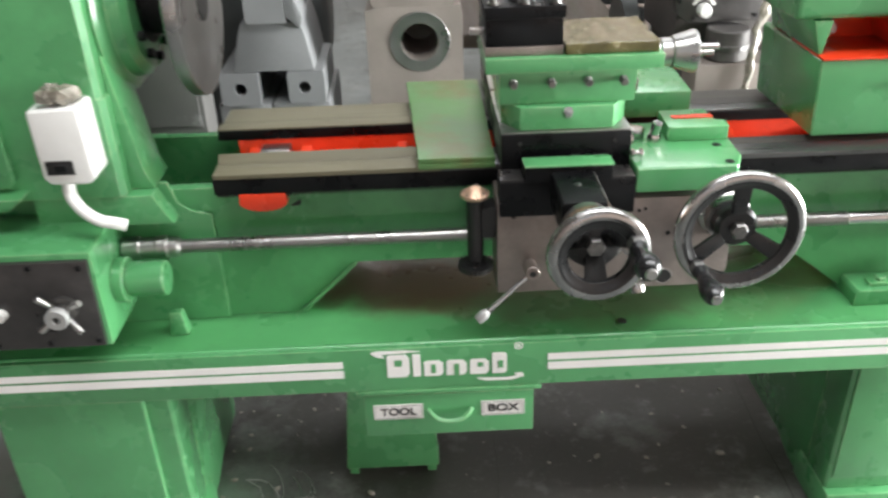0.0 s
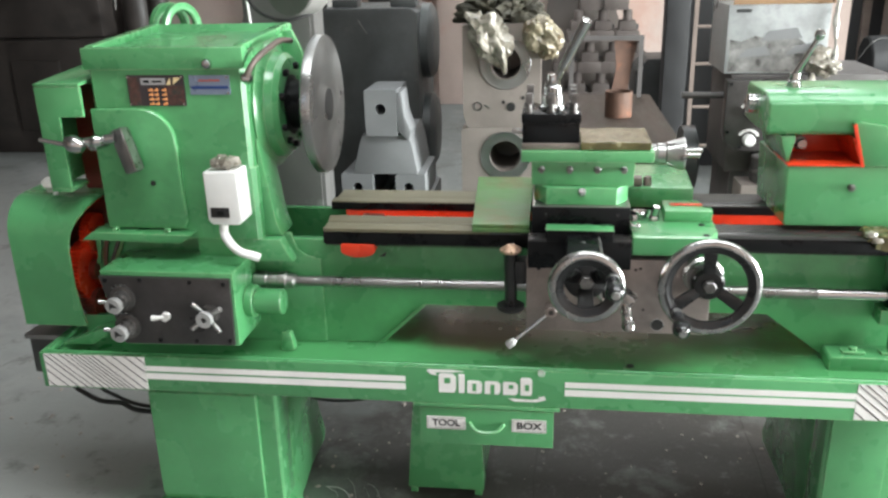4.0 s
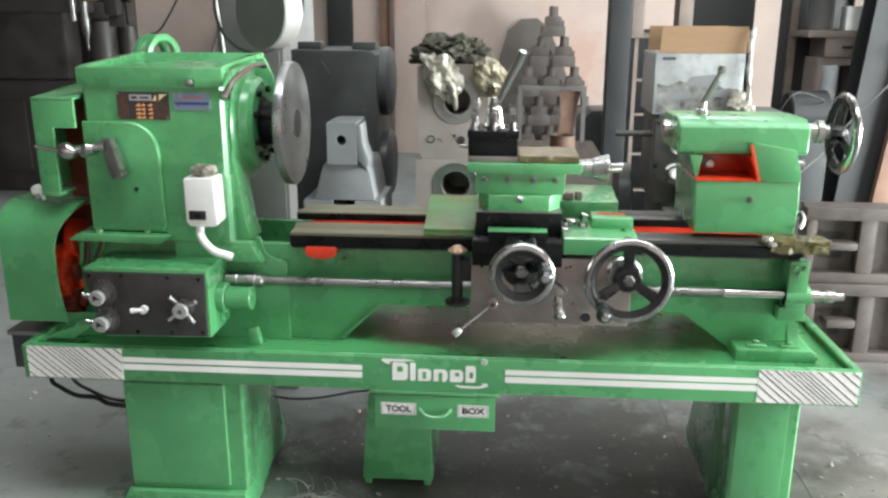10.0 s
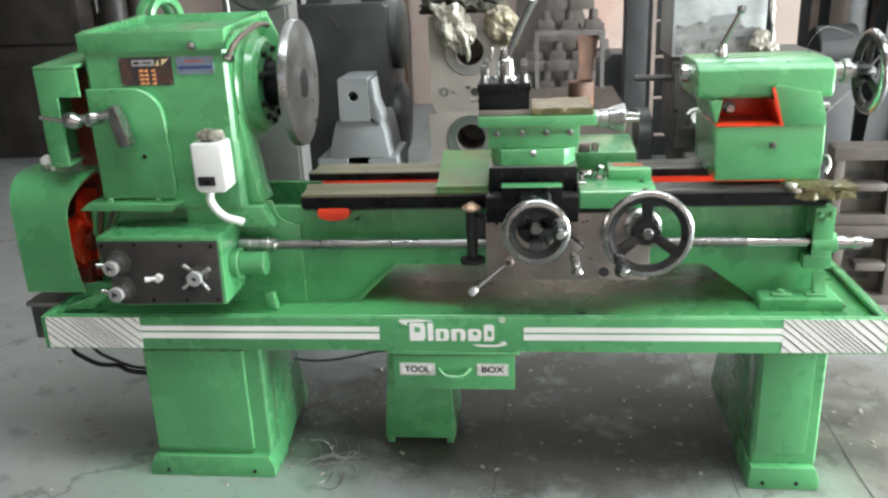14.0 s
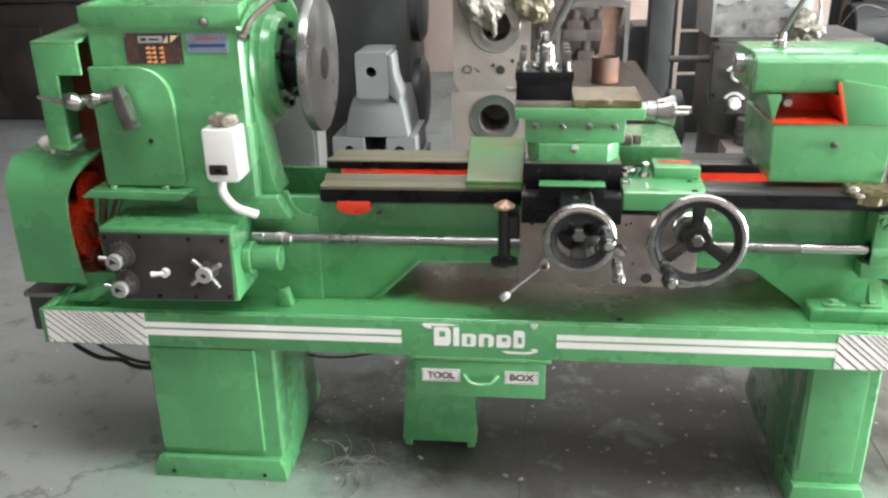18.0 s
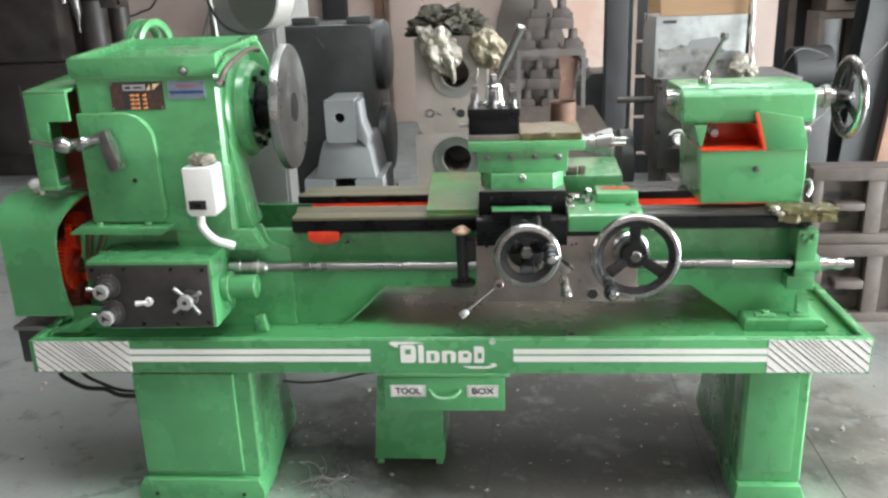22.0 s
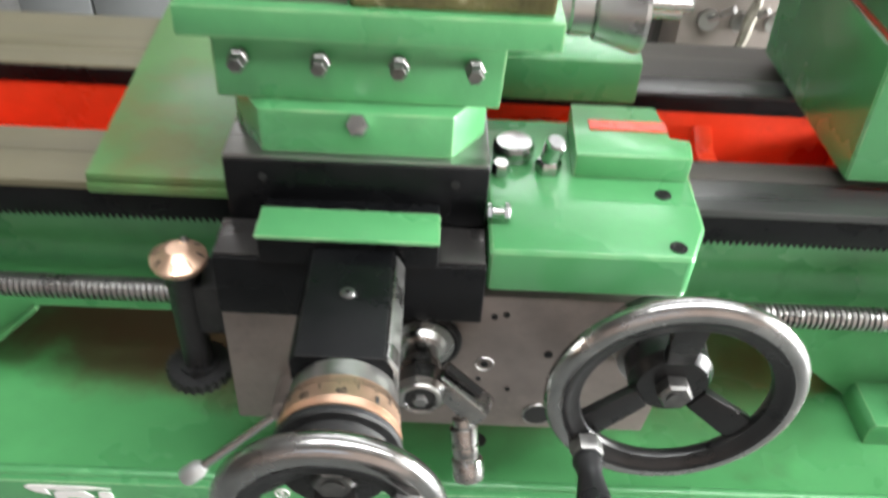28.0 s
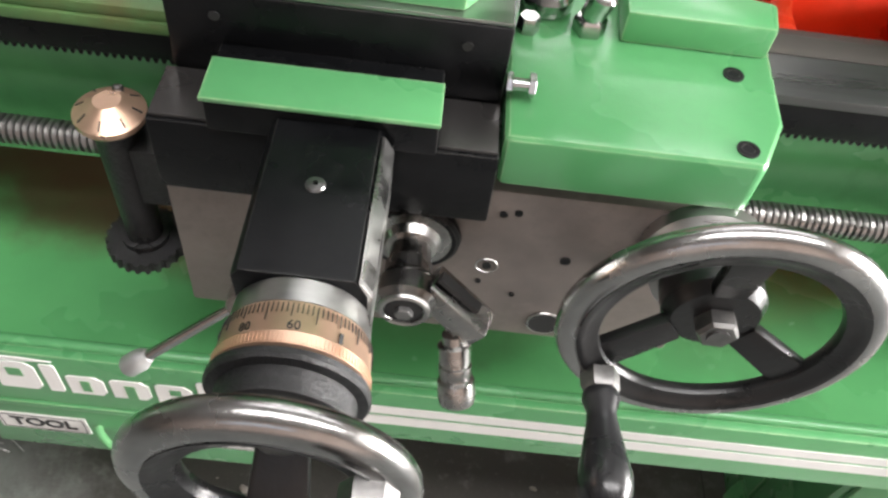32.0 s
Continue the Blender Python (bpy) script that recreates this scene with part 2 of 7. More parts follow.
ROOF = mat("weathered_roof_sheet", (0.22, 0.21, 0.20), 0.6, var=0.2, scale=2, bump=0.1, bscale=30)
COLUMN = mat("dark_painted_column", (0.014, 0.0145, 0.0155), 0.6, var=0.3, scale=6, bump=0.2)
BROWN_STEEL = mat("brown_primer_steel", (0.20, 0.115, 0.08), 0.65, var=0.25, scale=6, bump=0.2)
SHELF_STEEL = mat("dusty_shelf_steel", (0.17, 0.135, 0.115), 0.7, var=0.25, scale=7, bump=0.15)


def floor_material():
    """Grey concrete with dust, oil, the green overspray round the lathe's feet and painted shade under it."""
    m = mat("workshop_concrete", (0.150, 0.160, 0.156), 0.6, var=0.38, scale=1.7, bump=0.35, bscale=55, spot=(0.05, 0.045, 0.04), spot_at=0.53, spot_scale=1.3)
    nt = m.node_tree
    n, l = nt.nodes, nt.links
    bsdf = n["Principled BSDF"]
    src = bsdf.inputs["Base Color"].links[0].from_socket
    tc = n.new("ShaderNodeTexCoord")
    ns = n.new("ShaderNodeTexNoise")
    ns.inputs["Scale"].default_value, ns.inputs["Detail"].default_value = 9, 6
    l.new(tc.outputs["Object"], ns.inputs["Vector"])

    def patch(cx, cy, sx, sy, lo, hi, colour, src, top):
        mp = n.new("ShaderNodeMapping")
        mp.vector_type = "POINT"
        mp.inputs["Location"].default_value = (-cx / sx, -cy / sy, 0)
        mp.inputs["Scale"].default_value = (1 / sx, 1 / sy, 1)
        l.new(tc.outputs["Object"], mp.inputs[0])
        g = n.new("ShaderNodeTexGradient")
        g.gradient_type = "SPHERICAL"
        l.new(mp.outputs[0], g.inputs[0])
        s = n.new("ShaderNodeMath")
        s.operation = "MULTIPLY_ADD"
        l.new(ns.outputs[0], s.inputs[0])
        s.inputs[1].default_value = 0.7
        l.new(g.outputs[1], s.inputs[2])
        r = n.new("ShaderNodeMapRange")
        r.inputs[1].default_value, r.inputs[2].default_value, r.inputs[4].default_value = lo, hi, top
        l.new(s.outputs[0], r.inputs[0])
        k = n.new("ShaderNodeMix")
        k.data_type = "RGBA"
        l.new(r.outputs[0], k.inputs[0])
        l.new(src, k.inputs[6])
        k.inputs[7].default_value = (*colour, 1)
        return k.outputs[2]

    src = patch(-1.35, 0.25, 1.5, 1.3, 0.45, 0.95, (0.26, 0.265, 0.255), src, 0.8)
    src = patch(-2.7, 2.2, 2.4, 2.4, 0.45, 0.95, (0.30, 0.30, 0.29), src, 0.8)
    src = patch(-0.72, 0.0, 1.1, 0.8, 0.55, 1.1, (0.27, 0.275, 0.26), src, 0.75)
    src = patch(1.3, 0.25, 1.2, 0.9, 0.5, 1.0, (0.17, 0.148, 0.128), src, 0.75)
    src = patch(-0.66, 0.05, 0.62, 0.42, 0.6, 0.95, (0.22, 0.32, 0.245), src, 0.75)
    src = patch(0.86, 0.05, 0.42, 0.36, 0.68, 1.05, (0.28, 0.38, 0.30), src, 0.6)
    src = patch(0.5, 1.35, 1.7, 0.6, 0.5, 0.85, (0.25, 0.205, 0.185), src, 0.8)
    # oily floor, darkened further to paint in the lathe's shadow
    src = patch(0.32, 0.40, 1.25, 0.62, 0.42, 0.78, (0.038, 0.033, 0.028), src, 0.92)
    # dust, scuffs and dark spots at hand size
    for s, lo, hi, colour, top in ((2.3, 0.53, 0.70, (0.25, 0.265, 0.255), 0.6), (5.2, 0.55, 0.70, (0.265, 0.275, 0.26), 0.5), (7.5, 0.56, 0.70, (0.05, 0.045, 0.041), 0.6), (18, 0.58, 0.72, (0.28, 0.28, 0.265), 0.35), (30, 0.60, 0.72, (0.05, 0.045, 0.041), 0.4), (90, 0.58, 0.72, (0.30, 0.285, 0.265), 0.3)):
        q = n.new("ShaderNodeTexNoise")
        q.inputs["Scale"].default_value, q.inputs["Detail"].default_value, q.inputs["Roughness"].default_value = s, 8, 0.7
        l.new(tc.outputs["Object"], q.inputs["Vector"])
        r = n.new("ShaderNodeMapRange")
        r.inputs[1].default_value, r.inputs[2].default_value, r.inputs[4].default_value = lo, hi, top
        l.new(q.outputs[0], r.inputs[0])
        k = n.new("ShaderNodeMix")
        k.data_type = "RGBA"
        l.new(r.outputs[0], k.inputs[0])
        l.new(src, k.inputs[6])
        k.inputs[7].default_value = (*colour, 1)
        src = k.outputs[2]
    # cracks
    v = n.new("ShaderNodeTexVoronoi")
    v.feature = "DISTANCE_TO_EDGE"
    v.inputs["Scale"].default_value = 0.85
    wob = n.new("ShaderNodeMix")
    wob.data_type = "RGBA"
    wob.inputs[0].default_value = 0.16
    l.new(tc.outputs["Object"], wob.inputs[6])
    l.new(ns.outputs[1], wob.inputs[7])
    l.new(wob.outputs[2], v.inputs["Vector"])
    r = n.new("ShaderNodeMapRange")
    r.inputs[1].default_value, r.inputs[2].default_value, r.inputs[3].default_value, r.inputs[4].default_value = 0.002, 0.006, 0.4, 0.0
    l.new(v.outputs["Distance"], r.inputs[0])
    k = n.new("ShaderNodeMix")
    k.data_type = "RGBA"
    l.new(r.outputs[0], k.inputs[0])
    l.new(src, k.inputs[6])
    k.inputs[7].default_value = (0.035, 0.03, 0.027, 1)
    src = k.outputs[2]
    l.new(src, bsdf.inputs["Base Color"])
    return m


CONCRETE = floor_material()


def worn_edges(m, colour, radius, top):
    """Paint rubbed thin along the sharp edges."""
    nt = m.node_tree
    n, l = nt.nodes, nt.links
    bsdf = n["Principled BSDF"]
    bv = n.new("ShaderNodeBevel")
    bv.samples = 4
    bv.inputs["Radius"].default_value = radius
    g = n.new("ShaderNodeNewGeometry")
    d = n.new("ShaderNodeVectorMath")
    d.operation = "DOT_PRODUCT"
    l.new(bv.outputs[0], d.inputs[0])
    l.new(g.outputs["Normal"], d.inputs[1])
    r = n.new("ShaderNodeMapRange")
    r.inputs[1].default_value, r.inputs[2].default_value, r.inputs[3].default_value, r.inputs[4].default_value = 0.995, 0.90, 0.0, 1.0
    l.new(d.outputs["Value"], r.inputs[0])
    ns = n.new("ShaderNodeTexNoise")
    ns.inputs["Scale"].default_value, ns.inputs["Detail"].default_value = 30, 5
    tc = n.new("ShaderNodeTexCoord")
    l.new(tc.outputs["Object"], ns.inputs["Vector"])
    q = n.new("ShaderNodeMapRange")
    q.inputs[1].default_value, q.inputs[2].default_value, q.inputs[3].default_value, q.inputs[4].default_value = 0.35, 0.62, 0.15 * top, top
    l.new(ns.outputs[0], q.inputs[0])
    u = n.new("ShaderNodeMath")
    u.operation = "MULTIPLY"
    l.new(r.outputs[0], u.inputs[0])
    l.new(q.outputs[0], u.inputs[1])
    k = n.new("ShaderNodeMix")
    k.data_type = "RGBA"
    l.new(u.outputs[0], k.inputs[0])
    l.new(bsdf.inputs["Base Color"].links[0].from_socket, k.inputs[6])
    k.inputs[7].default_value = (*colour, 1)
    l.new(k.outputs[2], bsdf.inputs["Base Color"])


worn_edges(GREEN, (0.46, 0.60, 0.36), 0.0028, 0.7)
worn_edges(GREEN_SOFT, (0.44, 0.58, 0.34), 0.0035, 0.65)
worn_edges(BLACK, (0.20, 0.19, 0.18), 0.0012, 0.35)


def stain_shade(m, cx, cy, sx, sy, colour, lo=0.62, hi=0.95, top=0.8, grain=14):
    """A patch of stain and painted shade with a ragged edge at one place of a surface, in the thing's own metres."""
    nt = m.node_tree
    n, l = nt.nodes, nt.links
    bsdf = n["Principled BSDF"]
    tc = n.new("ShaderNodeTexCoord")
    ns = n.new("ShaderNodeTexNoise")
    ns.inputs["Scale"].default_value, ns.inputs["Detail"].default_value = grain, 6
    l.new(tc.outputs["Object"], ns.inputs["Vector"])
    mp = n.new("ShaderNodeMapping")
    mp.inputs["Location"].default_value = (-cx / sx, -cy / sy, 0)
    mp.inputs["Scale"].default_value = (1 / sx, 1 / sy, 0)
    l.new(tc.outputs["Object"], mp.inputs[0])
    g = n.new("ShaderNodeTexGradient")
    g.gradient_type = "SPHERICAL"
    l.new(mp.outputs[0], g.inputs[0])
    s = n.new("ShaderNodeMath")
    s.operation = "MULTIPLY_ADD"
    s.inputs[1].default_value = 0.7
    l.new(ns.outputs[0], s.inputs[0])
    l.new(g.outputs[1], s.inputs[2])
    r = n.new("ShaderNodeMapRange")
    r.inputs[1].default_value, r.inputs[2].default_value, r.inputs[4].default_value = lo, hi, top
    l.new(s.outputs[0], r.inputs[0])
    k = n.new("ShaderNodeMix")
    k.data_type = "RGBA"
    l.new(r.outputs[0], k.inputs[0])
    l.new(bsdf.inputs["Base Color"].links[0].from_socket, k.inputs[6])
    k.inputs[7].default_value = (*colour, 1)
    l.new(k.outputs[2], bsdf.inputs["Base Color"])


# oil and rust washed under the carriage, with the bed's shade painted in
stain_shade(TRAY_GREEN, 0.22, 0.05, 0.75, 0.24, (0.045, 0.038, 0.022), 0.45, 0.8, 0.9)
stain_shade(TRAY_GREEN, -0.04, -0.03, 0.26, 0.16, (0.075, 0.042, 0.024), 0.5, 0.85, 0.75)
stain_shade(TRAY_GREEN, 0.30, -0.12, 0.34, 0.12, (0.06, 0.10, 0.045), 0.5, 0.9, 0.75)
stain_shade(TRAY_GREEN, 0.62, -0.10, 0.22, 0.16, (0.05, 0.13, 0.05), 0.6, 0.95, 0.7)



# ---- building helpers ----
def bm_new():
    return bmesh.new()


def _bev(bm, faces, w, seg=2):
    if w > 0:
        edges = {e for f in faces for e in f.edges}
        sharp = [e for e in edges if len(e.link_faces) == 2 and e.calc_face_angle(0) > 0.5]
        bmesh.ops.bevel(bm, geom=sharp, offset=w, segments=seg, affect="EDGES", profile=0.6, clamp_overlap=True)


def box(bm, x0, x1, y0, y1, z0, z1, bev=0.0, seg=2):
    return prism(bm, [(x0, y0), (x1, y0), (x1, y1), (x0, y1)], "z", z0, z1, bev, seg)


def prism(bm, pts, axis, a, b, bev=0.0, seg=2):
    """A polygon pushed along an axis. Points: (y, z) for x, (x, z) for y, (x, y) for z."""
    def put(p, h):
        return {"x": (h, p[0], p[1]), "y": (p[0], h, p[1]), "z": (p[0], p[1], h)}[axis]
    lo = [bm.verts.new(put(p, a)) for p in pts]
    hi = [bm.verts.new(put(p, b)) for p in pts]
    fs = [bm.faces.new(lo), bm.faces.new(hi[::-1])]
    k = len(pts)
    for i in range(k):
        fs.append(bm.faces.new((lo[i], hi[i], hi[(i + 1) % k], lo[(i + 1) % k])))
    bmesh.ops.recalc_face_normals(bm, faces=fs)
    _bev(bm, fs, bev, seg)
    return bm


def basis(d):
    d = Vector(d).normalized()
    if abs(d.y) > 0.9:
        u = Vector((1, 0, 0))
    elif abs(d.x) > 0.9:
        u = Vector((0, 1, 0))
    else:
        u = Vector((1, 0, 0)) if abs(d.z) > 0.9 else d.cross(Vector((0, 0, 1))).normalized()
    u = (u - d * u.dot(d)).normalized()
    v = Vector((0, 0, 1)) if abs(d.z) < 0.1 else d.cross(u)
    v = (v - d * v.dot(d) - u * v.dot(u)).normalized()
    return d, u, v


def revolve(bm, prof, o, d, seg=28, close=False):
    """Turns a profile of (radius, height) about the axis d through o."""
    d, u, v = basis(d)
    o = Vector(o)
    rings = []
    for r, h in prof:
        if r < 1e-6:
            rings.append([bm.verts.new(o + d * h)])
        else:
            rings.append([bm.verts.new(o + d * h + r * (math.cos(2 * math.pi * k / seg) * u + math.sin(2 * math.pi * k / seg) * v)) for k in range(seg)])
    pairs = list(zip(rings, rings[1:])) + ([(rings[-1], rings[0])] if close else [])
    for a, b in pairs:
        for k in range(seg):
            q = (k + 1) % seg
            if len(a) == 1 and len(b) == 1:
                continue
            if len(a) == 1:
                bm.faces.new((a[0], b[k], b[q]))
            elif len(b) == 1:
                bm.faces.new((a[k], b[0], a[q]))
            else:
                bm.faces.new((a[k], b[k], b[q], a[q]))
    return bm


def rod(bm, p0, p1, r0, r1=None, seg=20, ch=0.0):
    p0, p1 = Vector(p0), Vector(p1)
    r1 = r0 if r1 is None else r1
    n = (p1 - p0).length
    prof = [(0, 0), (r0 - ch, 0), (r0, ch), (r1, n - ch), (r1 - ch, n), (0, n)] if ch else [(0, 0), (r0, 0), (r1, n), (0, n)]
    return revolve(bm, prof, p0, p1 - p0, seg)


def ring(bm, c, d, big, small, seg=48, rs=14):
    prof = [(big + small * math.cos(2 * math.pi * k / rs), small * math.sin(2 * math.pi * k / rs)) for k in range(rs)]
    return revolve(bm, prof, c, d, seg, close=True)


def beam(bm, p0, p1, w0, h0, w1=None, h1=None, up=(0, 0, 1), bev=0.0):
    """A tapered bar from p0 to p1, w across and h along up."""
    p0, p1, up = Vector(p0), Vector(p1), Vector(up)
    d = (p1 - p0).normalized()
    s = d.cross(up).normalized()
    t = s.cross(d).normalized()
    w1, h1 = w0 if w1 is None else w1, h0 if h1 is None else h1
    a = [bm.verts.new(p0 + s * w0 / 2 * i + t * h0 / 2 * j) for i, j in ((-1, -1), (1, -1), (1, 1), (-1, 1))]
    b = [bm.verts.new(p1 + s * w1 / 2 * i + t * h1 / 2 * j) for i, j in ((-1, -1), (1, -1), (1, 1), (-1, 1))]
    fs = [bm.faces.new(a), bm.faces.new(b[::-1])] + [bm.faces.new((a[i], b[i], b[(i + 1) % 4], a[(i + 1) % 4])) for i in range(4)]
    bmesh.ops.recalc_face_normals(bm, faces=fs)
    _bev(bm, fs, bev)
    return bm


def hexnut(bm, c, d, r, h):
    return revolve(bm, [(0, 0), (r, 0), (r, h * 0.8), (r * 0.86, h), (0, h)], c, d, 6)


def tube(bm, pts, r, seg=10, steps=6):
    """A round tube along a smooth line through the points."""
    p = [Vector(q) for q in pts]
    p = [p[0] * 2 - p[1]] + p + [p[-1] * 2 - p[-2]]
    line = []
    for i in range(1, len(p) - 2):
        for s in range(steps):
            t = s / steps
            a, b, c, d = p[i - 1], p[i], p[i + 1], p[i + 2]
            line.append(0.5 * (2 * b + (c - a) * t + (2 * a - 5 * b + 4 * c - d) * t * t + (3 * b - a - 3 * c + d) * t ** 3))
    line.append(p[-2])
    prev = None
    side = None
    for i, q in enumerate(line):
        d = (line[min(i + 1, len(line) - 1)] - line[max(i - 1, 0)]).normalized()
        if side is None:
            side = d.orthogonal().normalized()
        side = (side - d * side.dot(d)).normalized()
        other = d.cross(side)
        cur = [bm.verts.new(q + r * (math.cos(2 * math.pi * k / seg) * side + math.sin(2 * math.pi * k / seg) * other)) for k in range(seg)]
        if prev:
            for k in range(seg):
                bm.faces.new((prev[k], cur[k], cur[(k + 1) % seg], prev[(k + 1) % seg]))
        else:
            bm.faces.new(cur[::-1])
        prev = cur
    bm.faces.new(prev)
    return bm


def bored(bm, x0, x1, z0, z1, cx, cz, r, y0, y1, seg=40, depth=None):
    """A block with a round bore in its front face at y0; depth: how far the bore goes in."""
    depth = (y1 - y0) * 0.8 if depth is None else depth
    inner, outer, deep, rear = [], [], [], []
    for k in range(seg):
        a = 2 * math.pi * (k + 0.5) / seg
        c, s = math.cos(a), math.sin(a)
        far = min(((x1 - cx) / c if c > 0 else (x0 - cx) / c) if abs(c) > 1e-6 else 9, ((z1 - cz) / s if s > 0 else (z0 - cz) / s) if abs(s) > 1e-6 else 9)
        inner.append(bm.verts.new((cx + r * c, y0, cz + r * s)))
        deep.append(bm.verts.new((cx + r * c, y0 + depth, cz + r * s)))
        outer.append(bm.verts.new((cx + far * c, y0, cz + far * s)))
        rear.append(bm.verts.new((cx + far * c, y1, cz + far * s)))
    for k in range(seg):
        q = (k + 1) % seg
        bm.faces.new((inner[k], outer[k], outer[q], inner[q]))
        bm.faces.new((inner[k], inner[q], deep[q], deep[k]))
        bm.faces.new((outer[k], rear[k], rear[q], outer[q]))
    bm.faces.new(deep)
    bm.faces.new(rear[::-1])
    return bm


def root_of(ob):
    while ob.parent:
        ob = ob.parent
    return ob


def make_mesh(bm, material, base, angle=32):
    bmesh.ops.recalc_face_normals(bm, faces=bm.faces)
    bmesh.ops.translate(bm, verts=bm.verts, vec=-Vector(base))
    me = bpy.data.meshes.new("mesh")
    bm.to_mesh(me)
    bm.free()
    me.polygons.foreach_set("use_smooth", [True] * len(me.polygons))
    me.set_sharp_from_angle(angle=radians(angle))
    me.materials.append(material)
    return me


def part(name, bm, material, parent, label="", angle=32):
    """One mesh under a thing or a part; the bmesh is in the place's metres."""
    ob = new(name, make_mesh(bm, material, root_of(parent).location, angle))
    ob.data.name = name
    ob.parent = parent
    if label:
        ob["label"] = label
    return ob


def thing(name, base, label, category, group="", kind=""):
    ob = new(name)
    ob.location = base
    ob.empty_display_size = 0.05
    return tagged(ob, label, category, group, kind)


def solo(name, bm, material, base, label, category, group="", kind="", angle=32):
    ob = new(name, make_mesh(bm, material, base, angle))
    ob.data.name = name
    ob.location = base
    return tagged(ob, label, category, group, kind)


def lettering(text, x, y, z, size, material, parent, squeeze=1.0):
    """Upright words on a front face, as a thin mesh."""
    c = bpy.data.curves.new("words", "FONT")
    c.body, c.size, c.extrude, c.offset, c.align_x, c.align_y = text, size, 0.0004, size * 0.028, "CENTER", "CENTER"
    t = new("words", c)
    bpy.context.view_layer.update()
    me = bpy.data.meshes.new_from_object(t.evaluated_get(bpy.context.evaluated_depsgraph_get()))
    bpy.data.objects.remove(t)
    me.transform(Matrix.Translation(Vector((x, y, z)) - root_of(parent).location) @ Matrix.Rotation(radians(90), 4, "X") @ Matrix.Diagonal((squeeze, 1, 1, 1)))
    me.materials.clear()
    me.materials.append(material)
    ob = new("lettering", me)
    ob.parent = parent
    return ob


# ---- the large structure ----
def setting(name, bm, material, label, angle=32):
    ob = new(name, make_mesh(bm, material, (0, 0, 0), angle))
    return tagged(ob, label, "", "", "structure")


bm = bm_new()
for ix in range(13):
    for iy in range(12):
        vs = [bm.verts.new((-7 + ix + a, -5.3 + iy * 1.0 + b, 0)) for a, b in ((0, 0), (1, 0), (1, 1), (0, 1))]
        bm.faces.new(vs)
bmesh.ops.remove_doubles(bm, verts=bm.verts, dist=0.001)
setting("floor", bm, CONCRETE, "dusty grey concrete workshop floor with oil stains, green overspray and painted shade under the lathe")
# open joints between the floor slabs, crumbled along their edges
rnd = random.Random(8)
for k, (ax, ay, bx, by, w) in enumerate(((1.080, -0.9, 1.090, 1.15, 0.007), (-1.9, 1.16, 2.6, 1.13, 0.005), (0.747, -0.6, 0.758, 1.13, 0.004), (0.10, -0.45, 0.14, 0.60, 0.003))):
    bm = bm_new()
    n = 60
    side = []
    for i in range(n + 1):
        f = i / n
        x, y = ax + (bx - ax) * f, ay + (by - ay) * f
        o = 0.006 * noise.noise(Vector((f * 9, k * 3.0, 0)))
        h = w * (0.45 + 0.55 * abs(noise.noise(Vector((f * 22, k * 5.0, 2)))))
        dx, dy = (0, 1) if abs(bx - ax) > abs(by - ay) else (1, 0)
        side.append([bm.verts.new((x + dx * (o + j * h), y + dy * (o + j * h), 0.0012)) for j in (-0.5, 0.5)])
    for p, q in zip(side, side[1:]):
        bm.faces.new((p[0], p[1], q[1], q[0]))
    setting(f"floor_joint_{k + 1}", bm, mat("joint_dirt", (0.04, 0.036, 0.032), 0.9, var=0.4, scale=20, bump=0.2), "dark open joint between concrete floor slabs")

bm = bm_new()
box(bm, -7.15, 6.15, 6.6, 6.8, 0, 4.3)
setting("wall_back", bm, WALL, "pink limewashed plaster wall with smoke stains")
bm = bm_new()
box(bm, -7.2, -7.0, -5.2, 6.6, 0, 4.3)
setting("wall_left", bm, SHED, "dark sooty sheet wall of the shed")
bm = bm_new()
box(bm, 6.0, 6.2, 1.5, 6.6, 0, 4.3)
box(bm, 6.0, 6.2, -5.2, -1.7, 0, 4.3)
box(bm, 6.0, 6.2, -1.7, 1.5, 2.0, 4.3)
setting("wall_right", bm, WALL, "unseen pink plaster wall with a low doorway added for the side light")
bm = bm_new()
box(bm, -7.0, 6.0, -5.2, -5.0, 0, 2.3)
box(bm, -7.0, 6.0, -5.2, -5.0, 3.1, 4.3)
box(bm, -7.0, -2.1, -5.2, -5.0, 2.3, 3.1)
box(bm, 1.1, 6.0, -5.2, -5.0, 2.3, 3.1)
setting("wall_front", bm, WALL, "unseen pink plaster wall with a long opening added for the fill light")
bm = bm_new()
for y0, y1 in ((-5.2, -1.4), (-0.4, 1.8), (2.8, 4.5), (5.5, 6.7)):
    box(bm, -7.1, 6.1, y0, y1, 4.22, 4.3)
for y0, y1, x in ((-1.4, -0.4, 1.6), (1.8, 2.8, 1.6), (4.5, 5.5, 0.4)):
    box(bm, -7.1, x - 2.55, y0, y1, 4.22, 4.3)
    box(bm, x + 2.55, 6.1, y0, y1, 4.22, 4.3)
setting("ceiling", bm, ROOF, "grey sheet roof with three long roof lights")

# piers and posts along the back wall
for k, (x0, x1, d, m, lab) in enumerate((
    (-1.60, -1.37, 0.16, COLUMN, "dark painted steel column against the pink wall"),
    (-1.09, -1.01, 0.10, BROWN_STEEL, "dark brown steel post against the pink wall"),
    (-0.93, -0.62, 0.22, WALL, "pink plastered pier standing out of the wall"),
    (0.795, 0.928, 3.25, COLUMN, "dark steel column beside the stacked castings"),
)):
    bm = bm_new()
    box(bm, x0, x1, 6.6 - d, 6.6 if d < 1 else 6.75 - d, 0, 4.2, 0.008)
    setting(f"column_{k + 1}", bm, m, lab)
bm = bm_new()
